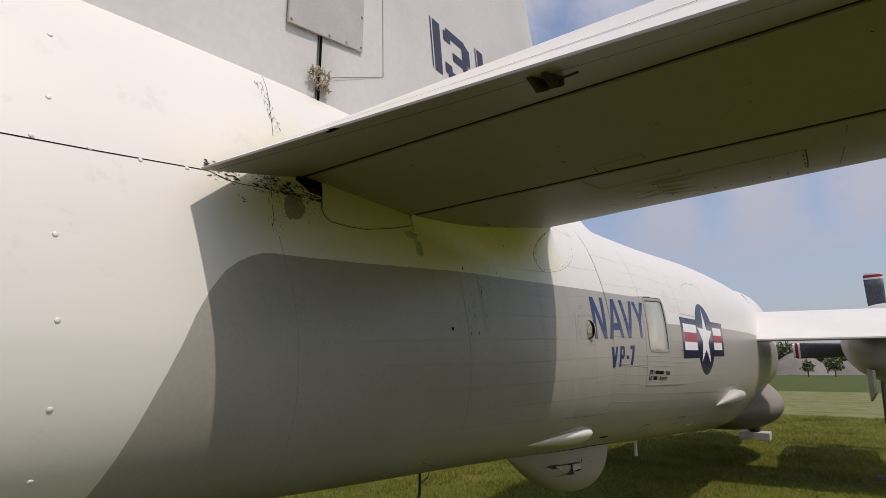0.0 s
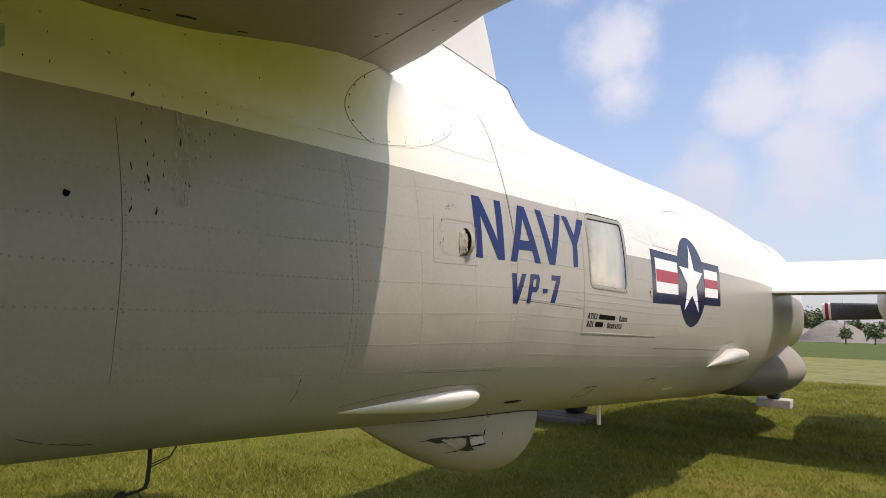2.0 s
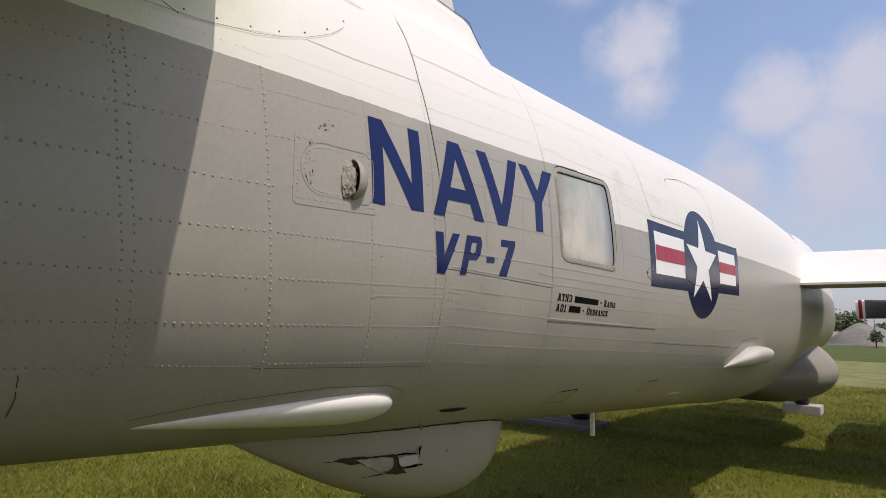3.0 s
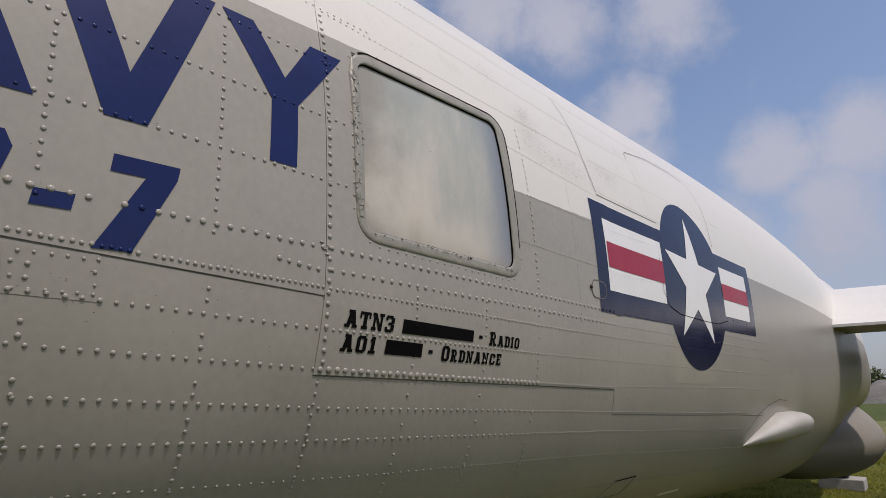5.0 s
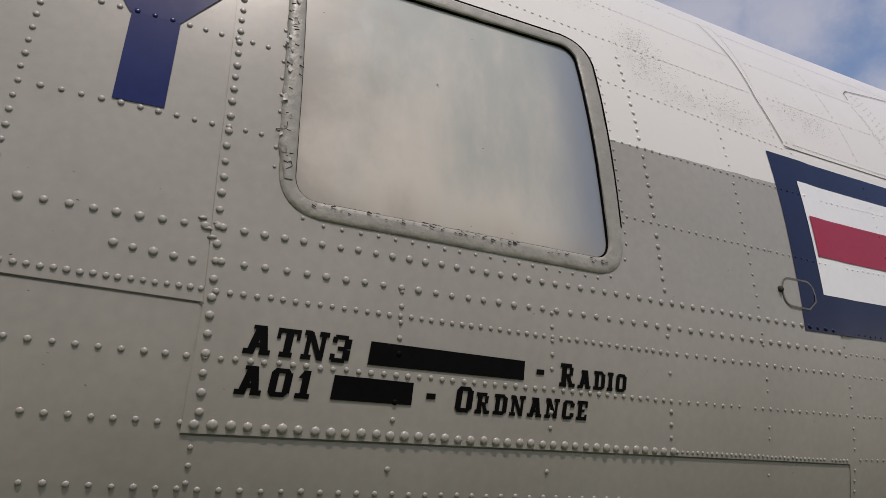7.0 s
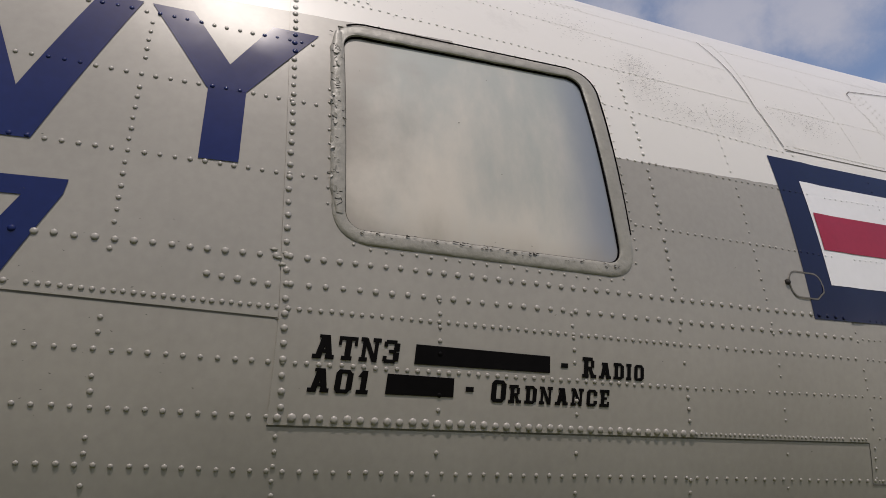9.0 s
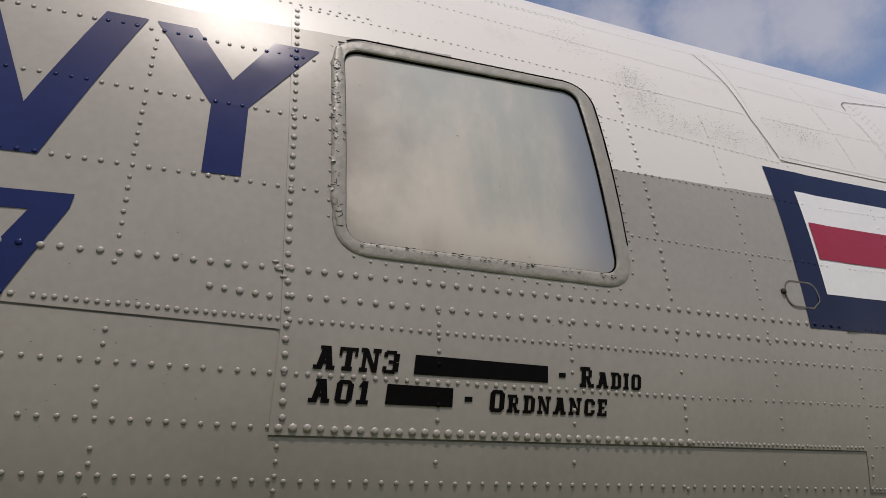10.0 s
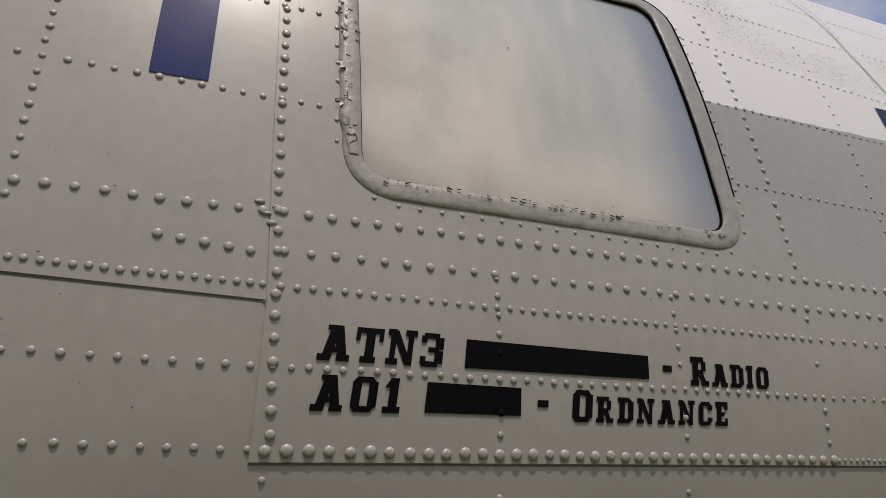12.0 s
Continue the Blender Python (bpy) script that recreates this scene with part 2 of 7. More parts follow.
def hull_paint():
    """White upper and grey lower paint, split along the paint line, dulled by faint streaks, blotches and chips."""
    m = mat("hull_paint", GREY, 0.33, vary=0.09, scale=3.2, fine=70, bump=0.0025, bump_scale=3.0, spec=0.36)
    nt = m.node_tree
    nd, ln = nt.nodes, nt.links
    p = nd["Principled BSDF"]
    co = nd.new("ShaderNodeTexCoord")
    sp = nd.new("ShaderNodeSeparateXYZ")
    ln.new(co.outputs["Object"], sp.inputs[0])
    y0, y1, z1 = 0.5, 12.5, 3.0
    un = nd.new("ShaderNodeMapRange")
    un.inputs["From Min"].default_value, un.inputs["From Max"].default_value = y0, y1
    ln.new(sp.outputs["Y"], un.inputs["Value"])
    fc = nd.new("ShaderNodeFloatCurve")
    cv = fc.mapping.curves[0]
    ys = (0.5, 0.784, 0.855, 0.987, 1.062, 1.13, 1.211, 1.6, 1.94, 2.27, 2.93, 3.7, 4.6, 5.1, 5.11, 5.6, 7.7, 9.5, 12.5)
    cv.points[0].location = (0, 0)
    cv.points[1].location = (1, paint_line(y1) / z1)
    for y in ys[1:-1]:
        cv.points.new((y - y0) / (y1 - y0), paint_line(y) / z1)
    for q in cv.points:
        q.handle_type = "VECTOR"
    fc.mapping.update()
    ln.new(un.outputs[0], fc.inputs["Value"])
    zz = nd.new("ShaderNodeMath")
    zz.operation = "MULTIPLY"
    zz.inputs[1].default_value = z1
    ln.new(fc.outputs[0], zz.inputs[0])
    wob = nd.new("ShaderNodeTexNoise")
    wob.inputs["Scale"].default_value = 25
    ln.new(co.outputs["Object"], wob.inputs["Vector"])
    amp = nd.new("ShaderNodeMath")
    amp.operation = "MULTIPLY_ADD"
    amp.inputs[1].default_value, amp.inputs[2].default_value = 0.006, -0.003
    ln.new(wob.outputs["Fac"], amp.inputs[0])
    za = nd.new("ShaderNodeMath")
    za.operation = "ADD"
    ln.new(sp.outputs["Z"], za.inputs[0])
    ln.new(amp.outputs[0], za.inputs[1])
    gt = nd.new("ShaderNodeMath")
    gt.operation = "GREATER_THAN"
    ln.new(za.outputs[0], gt.inputs[0])
    ln.new(zz.outputs[0], gt.inputs[1])
    # scuffed whites: blotches of grime on the upper side
    bl = nd.new("ShaderNodeTexNoise")
    bl.inputs["Scale"].default_value, bl.inputs["Detail"].default_value, bl.inputs["Roughness"].default_value = 5.0, 8, 0.7
    ln.new(co.outputs["Object"], bl.inputs["Vector"])
    br = nd.new("ShaderNodeValToRGB")
    br.color_ramp.elements[0].position, br.color_ramp.elements[1].position = 0.6, 0.78
    br.color_ramp.elements[0].color, br.color_ramp.elements[1].color = (*WHITE, 1), (0.56, 0.535, 0.485, 1)
    ln.new(bl.outputs["Fac"], br.inputs[0])
    mx = nd.new("ShaderNodeMix")
    mx.data_type = "RGBA"
    ln.new(gt.outputs[0], mx.inputs["Factor"])
    ln.new(nd["Color Ramp"].outputs["Color"], mx.inputs["A"])
    ln.new(br.outputs["Color"], mx.inputs["B"])
    # grass bounce light is multiplied into the colour under the tailplane
    bounce_tint(m, mx.outputs["Result"])
    # dents knocked into the side: place, reach and depth
    height = None
    for at, size, deep in (((-1.27, 3.68, 1.755), (0.05, 0.13, 0.03), 0.006), ((-1.3, 3.5, 1.63), (0.08, 0.09, 0.08), 0.005), ((-1.27, 3.86, 1.5), (0.1, 0.22, 0.12), 0.004), ((-1.4, 2.6, 1.45), (0.1, 0.35, 0.09), 0.006), ((-1.43, 2.1, 1.5), (0.1, 0.3, 0.1), 0.005)):
        mv, dl, mr = nd.new("ShaderNodeVectorMath"), nd.new("ShaderNodeVectorMath"), nd.new("ShaderNodeMapRange")
        mv.operation, dl.operation = "MULTIPLY_ADD", "LENGTH"
        mv.inputs[1].default_value = [1 / q for q in size]
        mv.inputs[2].default_value = [-a / q for a, q in zip(at, size)]
        ln.new(co.outputs["Object"], mv.inputs[0])
        ln.new(mv.outputs[0], dl.inputs[0])
        mr.inputs["From Min"].default_value, mr.inputs["From Max"].default_value = 1.0, 0.0
        mr.inputs["To Min"].default_value, mr.inputs["To Max"].default_value = 0.0, -deep
        mr.interpolation_type = "SMOOTHSTEP"
        ln.new(dl.outputs["Value"], mr.inputs["Value"])
        if height is None:
            height = mr.outputs[0]
        else:
            ad = nd.new("ShaderNodeMath")
            ln.new(height, ad.inputs[0])
            ln.new(mr.outputs[0], ad.inputs[1])
            height = ad.outputs[0]
    dent_ = nd.new("ShaderNodeBump")
    dent_.inputs["Strength"].default_value, dent_.inputs["Distance"].default_value = 1.0, 1.0
    ln.new(height, dent_.inputs["Height"])
    ln.new(nd["Bump"].outputs[0], dent_.inputs["Normal"])
    ln.new(dent_.outputs[0], p.inputs["Normal"])
    return m


M_HULL = hull_paint()
M_WHITE = mat("white_paint", WHITE, 0.42, vary=0.06, scale=1.7, fine=30, bump=0.002, bump_scale=3.0)
# white paint of the fillet, with the same yellow-green bounce light painted in
M_FILLET = mat("bounce_tinted_white_paint", WHITE, 0.5, vary=0.06, scale=1.7, fine=30, bump=0.002, bump_scale=3.0)
bounce_tint(M_FILLET, M_FILLET.node_tree.nodes["Color Ramp"].outputs["Color"])
M_GREY = mat("grey_paint", GREY, 0.33, vary=0.05, scale=2.2, fine=45)
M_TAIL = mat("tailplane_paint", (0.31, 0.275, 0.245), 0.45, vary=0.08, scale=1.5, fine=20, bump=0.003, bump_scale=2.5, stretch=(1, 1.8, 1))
M_BLUE = mat("navy_blue_paint", (0.006, 0.014, 0.085), 0.15, vary=0.15, scale=8, fine=70, spec=0.3)
M_INSIGNIA = mat("insignia_blue_paint", (0.004, 0.0065, 0.038), 0.2, vary=0.15, scale=8, fine=70, spec=0.3)
M_FIN = mat("fin_paint", (0.58, 0.565, 0.53), 0.5, vary=0.07, scale=1.7, fine=30)
M_FAINT = mat("faint_seam", (0.42, 0.4, 0.36), 0.6, vary=0.2, scale=9)
M_RED = mat("red_paint", (0.33, 0.02, 0.045), 0.35, vary=0.1, scale=8, fine=70, spec=0.25)
M_STARWHITE = mat("star_white_paint", (0.76, 0.75, 0.73), 0.35, vary=0.04)
M_BLACK = mat("black_lettering", (0.004, 0.0035, 0.0035), 0.6, vary=0.3, scale=10, spec=0.06)
M_DARK = mat("dark_gap", (0.006, 0.005, 0.005), 0.9, vary=0.3, spec=0.02)
# dark brown that stands in for the shade inside gaps and slots
M_GAP = mat("gap_shade", (0.03, 0.02, 0.017), 0.9, vary=0.4, scale=6, spec=0.05)
M_STREAK = mat("weathered_seam", (0.13, 0.12, 0.1), 0.7, vary=0.4, scale=9)
M_TAR = mat("dark_grime", (0.03, 0.027, 0.02), 0.8, vary=0.5, scale=30)
M_BARE = mat("bare_patch", (0.23, 0.215, 0.175), 0.6, vary=0.2, scale=20, fine=120)
M_DOME = mat("dome_shell", (0.31, 0.285, 0.235), 0.5, vary=0.07, scale=3, fine=40)
M_RADOME = mat("radome_shell", (0.28, 0.255, 0.225), 0.5, vary=0.12, scale=2, fine=30)
M_NACELLE = mat("nacelle_paint", (0.5, 0.48, 0.44), 0.45, vary=0.1, scale=2)
M_BLADE = mat("blade_black", (0.03, 0.03, 0.035), 0.45, vary=0.4, scale=12, fine=50, second=(0.13, 0.13, 0.14), stretch=(6, 6, 1))
M_SEAL = mat("window_sealant", (0.285, 0.27, 0.225), 0.42, vary=0.12, scale=30, fine=150, bump=0.002, bump_scale=60)
M_RUBBER = mat("black_rubber", (0.03, 0.03, 0.03), 0.7, vary=0.2)
M_STEEL = mat("worn_steel", (0.35, 0.34, 0.32), 0.45, metal=0.7, vary=0.2, scale=20)
M_CONCRETE = mat("concrete", (0.36, 0.34, 0.31), 0.85, vary=0.2, scale=8, bump=0.004)
M_WOOD = mat("weathered_wood", (0.11, 0.09, 0.075), 0.8, vary=0.25, scale=10, bump=0.004, stretch=(6, 1, 6))
M_NEST = mat("dry_straw", (0.3, 0.26, 0.18), 0.9, vary=0.5, scale=40)
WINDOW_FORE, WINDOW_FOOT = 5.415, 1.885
M_PANE = mat("frosted_pane", (0.47, 0.47, 0.455), 0.36, vary=0.08, scale=2.2, fine=7, spec=0.4, coat=0.0, stretch=(1, 1.6, 0.8))
pn = M_PANE.node_tree
pco, psp, pmr, pmx, pnz, pad_ = (pn.nodes.new("ShaderNode" + k) for k in ("TexCoord", "SeparateXYZ", "MapRange", "Mix", "TexNoise", "Math"))
pn.links.new(pco.outputs["Object"], psp.inputs[0])
pnz.inputs["Scale"].default_value, pnz.inputs["Detail"].default_value, pnz.inputs["Roughness"].default_value = 4.0, 7, 0.6
pmp = pn.nodes.new("ShaderNodeMapping")
pmp.inputs["Scale"].default_value = (1, 1.5, 0.7)
pn.links.new(pco.outputs["Object"], pmp.inputs[0])
pn.links.new(pmp.outputs[0], pnz.inputs["Vector"])
# sky reflection painted as a gradient: warm and pale below, greenish grey above
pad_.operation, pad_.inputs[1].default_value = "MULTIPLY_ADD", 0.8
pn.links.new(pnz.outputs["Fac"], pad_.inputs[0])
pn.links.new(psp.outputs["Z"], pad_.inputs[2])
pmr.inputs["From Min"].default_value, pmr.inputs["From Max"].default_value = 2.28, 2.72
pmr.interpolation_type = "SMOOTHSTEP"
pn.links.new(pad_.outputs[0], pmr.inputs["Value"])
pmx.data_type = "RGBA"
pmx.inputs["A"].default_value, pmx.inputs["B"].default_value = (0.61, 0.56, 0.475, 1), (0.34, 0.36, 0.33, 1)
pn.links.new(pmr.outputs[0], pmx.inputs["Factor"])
# a cool sky reflection is painted along the fore edge, and dust has gathered in the lower aft corner
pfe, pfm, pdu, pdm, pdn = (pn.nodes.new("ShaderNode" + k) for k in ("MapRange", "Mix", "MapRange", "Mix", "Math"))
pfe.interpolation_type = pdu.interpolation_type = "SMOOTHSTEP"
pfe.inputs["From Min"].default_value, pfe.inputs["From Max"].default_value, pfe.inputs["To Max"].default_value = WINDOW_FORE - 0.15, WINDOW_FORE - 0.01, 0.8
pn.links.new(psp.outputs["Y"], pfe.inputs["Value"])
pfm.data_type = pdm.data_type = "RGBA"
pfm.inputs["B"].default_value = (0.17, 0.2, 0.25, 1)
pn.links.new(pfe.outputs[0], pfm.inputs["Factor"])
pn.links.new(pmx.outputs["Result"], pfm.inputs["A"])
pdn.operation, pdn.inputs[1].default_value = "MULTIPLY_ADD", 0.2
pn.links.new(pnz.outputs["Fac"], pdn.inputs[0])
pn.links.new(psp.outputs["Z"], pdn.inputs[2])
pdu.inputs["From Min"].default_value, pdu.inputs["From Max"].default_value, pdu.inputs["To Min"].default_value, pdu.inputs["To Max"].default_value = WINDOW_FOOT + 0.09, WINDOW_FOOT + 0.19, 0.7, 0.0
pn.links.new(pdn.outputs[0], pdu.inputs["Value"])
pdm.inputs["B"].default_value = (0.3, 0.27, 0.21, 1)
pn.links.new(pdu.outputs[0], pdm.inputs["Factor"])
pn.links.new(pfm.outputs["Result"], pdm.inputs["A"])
# a cloudy grey film up the aft side
pgn, pga, pgr, pgm = (pn.nodes.new("ShaderNode" + k) for k in ("TexNoise", "Math", "MapRange", "Mix"))
pgn.inputs["Scale"].default_value, pgn.inputs["Detail"].default_value, pgn.inputs["Roughness"].default_value = 9.0, 6, 0.55
pn.links.new(pco.outputs["Object"], pgn.inputs["Vector"])
pga.operation, pga.inputs[1].default_value = "MULTIPLY_ADD", 0.3
pn.links.new(pgn.outputs["Fac"], pga.inputs[0])
pn.links.new(psp.outputs["Y"], pga.inputs[2])
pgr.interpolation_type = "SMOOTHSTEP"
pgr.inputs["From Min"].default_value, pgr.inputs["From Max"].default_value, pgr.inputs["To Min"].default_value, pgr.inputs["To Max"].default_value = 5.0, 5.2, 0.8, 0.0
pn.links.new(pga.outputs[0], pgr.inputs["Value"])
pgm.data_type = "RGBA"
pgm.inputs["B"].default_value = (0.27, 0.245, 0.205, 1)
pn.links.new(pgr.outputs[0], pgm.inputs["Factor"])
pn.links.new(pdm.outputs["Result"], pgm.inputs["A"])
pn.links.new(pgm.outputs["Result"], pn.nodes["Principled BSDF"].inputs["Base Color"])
M_INK = mat("faded_ink", (0.035, 0.04, 0.075), 0.6, vary=0.25, scale=14)
M_PLATE = mat("bare_plate", (0.42, 0.4, 0.36), 0.5, vary=0.1, scale=5)
M_PEEL = mat("peeled_primer", (0.27, 0.255, 0.18), 0.7, vary=0.25, scale=25)
M_SCUFF = mat("scuffed_white", (0.25, 0.235, 0.21), 0.6, vary=0.2, scale=20)
M_PALE = mat("pale_scratch", (0.4, 0.38, 0.32), 0.6, vary=0.1)
M_RIVET = mat("darker_grey_paint", (0.24, 0.225, 0.185), 0.5, vary=0.2, scale=9, fine=90)


def ground_paint(name, greens, tan, patch, straw):
    m = mat(name, greens, 0.9, vary=0.5, scale=0.6, fine=40, bump=0.04, bump_scale=35, spec=0.2)
    nt = m.node_tree
    nd, ln = nt.nodes, nt.links
    p = nd["Principled BSDF"]
    co = nd.new("ShaderNodeTexCoord")
    n = nd.new("ShaderNodeTexNoise")
    n.inputs["Scale"].default_value, n.inputs["Detail"].default_value, n.inputs["Roughness"].default_value = patch, 6, 0.65
    mp = nd.new("ShaderNodeMapping")
    mp.inputs["Scale"].default_value = (1, 2.2, 1)
    ln.new(co.outputs["Object"], mp.inputs[0])
    ln.new(mp.outputs[0], n.inputs["Vector"])
    rp = nd.new("ShaderNodeValToRGB")
    rp.color_ramp.elements[0].position, rp.color_ramp.elements[1].position = 0.48, 0.68
    ln.new(n.outputs["Fac"], rp.inputs[0])
    mx = nd.new("ShaderNodeMix")
    mx.data_type = "RGBA"
    ln.new(rp.outputs["Color"], mx.inputs["Factor"])
    ln.new(nd["Color Ramp"].outputs["Color"], mx.inputs["A"])
    mx.inputs["B"].default_value = (*tan, 1)
    # raked clippings lie in pale streaks on the open field
    sp, far, hay, thin = nd.new("ShaderNodeSeparateXYZ"), nd.new("ShaderNodeMapRange"), nd.new("ShaderNodeTexNoise"), nd.new("ShaderNodeMapRange")
    ln.new(co.outputs["Object"], sp.inputs[0])
    ln.new(sp.outputs["Y"], far.inputs["Value"])
    far.inputs["From Min"].default_value, far.inputs["From Max"].default_value = 17.0, 27.0
    mp2 = nd.new("ShaderNodeMapping")
    mp2.inputs["Scale"].default_value = (0.6, 1.7, 1)
    mp2.inputs["Rotation"].default_value = (0, 0, 0.1)
    ln.new(co.outputs["Object"], mp2.inputs[0])
    ln.new(mp2.outputs[0], hay.inputs["Vector"])
    hay.inputs["Scale"].default_value, hay.inputs["Detail"].default_value, hay.inputs["Roughness"].default_value = 1.0, 7, 0.7
    ln.new(hay.outputs["Fac"], thin.inputs["Value"])
    thin.inputs["From Min"].default_value, thin.inputs["From Max"].default_value = 0.36, 0.66
    both = nd.new("ShaderNodeMath")
    both.operation = "MULTIPLY"
    ln.new(far.outputs[0], both.inputs[0])
    ln.new(thin.outputs[0], both.inputs[1])
    mx2 = nd.new("ShaderNodeMix")
    mx2.data_type = "RGBA"
    ln.new(both.outputs[0], mx2.inputs["Factor"])
    ln.new(mx.outputs["Result"], mx2.inputs["A"])
    mx2.inputs["B"].default_value = (*straw, 1)
    ln.new(mx2.outputs["Result"], p.inputs["Base Color"])
    return m


M_GRASS = ground_paint("mown_grass", (0.105, 0.122, 0.011), (0.17, 0.14, 0.036), 0.35, (0.235, 0.225, 0.12))
M_MEADOW = ground_paint("taller_grass", (0.06, 0.08, 0.015), (0.085, 0.1, 0.026), 0.1, (0.072, 0.092, 0.022))
M_BLADES = mat("grass_blades", (0.132, 0.162, 0.015), 0.8, vary=0.5, scale=0.7, fine=14, spec=0.1, second=(0.265, 0.265, 0.042))
bn, bl_ = M_BLADES.node_tree.nodes, M_BLADES.node_tree.links
geo_, dry_, straw_ = bn.new("ShaderNodeNewGeometry"), bn.new("ShaderNodeMapRange"), bn.new("ShaderNodeMix")
dry_.inputs["From Min"].default_value, dry_.inputs["From Max"].default_value = 0.55, 1.0
bl_.new(geo_.outputs["Random Per Island"], dry_.inputs["Value"])
straw_.data_type = "RGBA"
straw_.inputs["B"].default_value = (0.33, 0.3, 0.095, 1)
bl_.new(dry_.outputs[0], straw_.inputs["Factor"])
bl_.new(bn["Color Ramp"].outputs["Color"], straw_.inputs["A"])
bl_.new(straw_.outputs["Result"], bn["Principled BSDF"].inputs["Base Color"])
through_, half_ = bn.new("ShaderNodeBsdfTranslucent"), bn.new("ShaderNodeMixShader")
bl_.new(straw_.outputs["Result"], through_.inputs["Color"])
half_.inputs[0].default_value = 0.4
bl_.new(bn["Principled BSDF"].outputs[0], half_.inputs[1])
bl_.new(through_.outputs[0], half_.inputs[2])
bl_.new(half_.outputs[0], bn["Material Output"].inputs["Surface"])
M_GRAVEL = mat("gravel_heap", (0.175, 0.16, 0.14), 0.95, vary=0.2, scale=0.3, fine=2, bump=0.2, bump_scale=1.5)
M_BARK = mat("bark", (0.1, 0.075, 0.055), 0.9, vary=0.3, scale=4)
M_LEAF = mat("leaves", (0.12, 0.145, 0.07), 0.7, vary=0.45, scale=0.6, fine=4, spec=0.3)


# ---- building helpers ----
def part(name, bm, material, parent=None, label="", smooth=True):
    """One mesh object from a bmesh, under a thing or a part."""
    me = bpy.data.meshes.new(name)
    bm.normal_update()
    bm.to_mesh(me)
    bm.free()
    for q in me.polygons:
        q.use_smooth = smooth
    for mm in material if isinstance(material, (list, tuple)) else [material]:
        me.materials.append(mm)
    ob = new(name, me)
    if parent:
        ob.parent = parent
    return tagged(ob, label)


def loft(rings, closed=True, caps=True):
    """Skin over a row of rings with the same number of points."""
    bm = bmesh.new()
    vs = [[bm.verts.new(q) for q in r] for r in rings]
    n = len(vs[0])
    for a, b in zip(vs, vs[1:]):
        for i in range(n if closed else n - 1):
            j = (i + 1) % n
            bm.faces.new((a[i], a[j], b[j], b[i]))
    if caps and closed:
        bm.faces.new(vs[0][::-1])
        bm.faces.new(vs[-1])
    bmesh.ops.recalc_face_normals(bm, faces=bm.faces[:])
    return bm


def slab(centre, size, bevel=0.0):
    bm = bmesh.new()
    bmesh.ops.create_cube(bm, size=1, matrix=Matrix.Translation(centre) @ Matrix.Diagonal((*size, 1)))
    if bevel:
        bmesh.ops.bevel(bm, geom=bm.edges[:], offset=bevel, segments=2, affect="EDGES", profile=0.5)
    return bm


def rod(points, r, sides=8):
    """A round bar along a row of points; r may be one radius or one per point."""
    pts = [Vector(q) for q in points]
    rr = r if isinstance(r, (list, tuple)) else [r] * len(pts)
    rings = []
    for i, q in enumerate(pts):
        d = (pts[min(i + 1, len(pts) - 1)] - pts[max(i - 1, 0)]).normalized()
        u = d.orthogonal().normalized() if i == 0 else (rings_u - d * rings_u.dot(d)).normalized()
        rings_u = u
        v = d.cross(u)
        rings.append([q + (u * math.cos(2 * math.pi * k / sides) + v * math.sin(2 * math.pi * k / sides)) * rr[i] for k in range(sides)])
    return loft(rings)


def join(*bms):
    """Several bmeshes as one."""
    out = bmesh.new()
    for b in bms:
        me = bpy.data.meshes.new("tmp")
        b.to_mesh(me)
        b.free()
        out.from_mesh(me)
        bpy.data.meshes.remove(me)
    return out


def airfoil(n=14, thick=0.12, x0=0.0, x1=1.0):
    """Outline of a wing section from x0 to x1 of its chord (0 nose, 1 tail): (chord, height) pairs, upper side forward to back, then lower."""
    def h(c):
        return 5 * thick * (0.2969 * math.sqrt(c) - 0.126 * c - 0.3516 * c * c + 0.2843 * c**3 - 0.1015 * c**4)
    cs = [x0 + (x1 - x0) * (1 - math.cos(math.pi * 0.5 * k / n)) if x0 == 0 else x0 + (x1 - x0) * k / n for k in range(n + 1)]
    upper = [(c, h(c)) for c in cs]
    lower = [(c, -h(c)) for c in reversed(cs) if c > 0 or x0 > 0]
    return upper + lower


# ---- ground ----
def fall(y):
    """The lawn drops a little towards the nose."""
    return -0.1 * min(max((y - 5) / 10, 0.0), 1.0)


def ground_sheet():
    bm = bmesh.new()
    xs = sorted(set([-4500, -1500, -600, -250, -120] + list(range(-60, 62, 4)) + [120, 250, 600, 1500, 4500]))
    ys = sorted(set([-4500, -1500, -600, -250, -120] + list(range(-60, 90, 3)) + [120, 200, 300, 600, 1500, 4500]))
    vs = {}
    for x in xs:
        for y in ys:
            near = math.exp(-(x * x + (y - 8) ** 2) / 3000)
            vs[x, y] = bm.verts.new((x, y, fall(y) + 0.035 * near * noise.noise((x * 0.21, y * 0.21, 3.1))))
    for x0, x1 in zip(xs, xs[1:]):
        for y0, y1 in zip(ys, ys[1:]):
            f = bm.faces.new((vs[x0, y0], vs[x1, y0], vs[x1, y1], vs[x0, y1]))
            f.material_index = 1 if y0 >= 57 else 0
    return part("ground", bm, [M_GRASS, M_MEADOW])


tagged(ground_sheet(), "mown green lawn with dry tan patches and rougher grass beyond", "lawn", kind="structure")

# ---- the airplane ----
plane = tagged(new("airplane"), "white and grey naval patrol airplane parked on the lawn", "airplane")
plane.empty_display_size = 0.5
WIN = (4.888, 5.428, 1.896, 2.318)

WIN_LEAN = 0.058


def win_top(y):
    """The upper edge of the waist window's opening rises towards the nose."""
    return WIN[3] + 0.068 * (y - WIN[0])



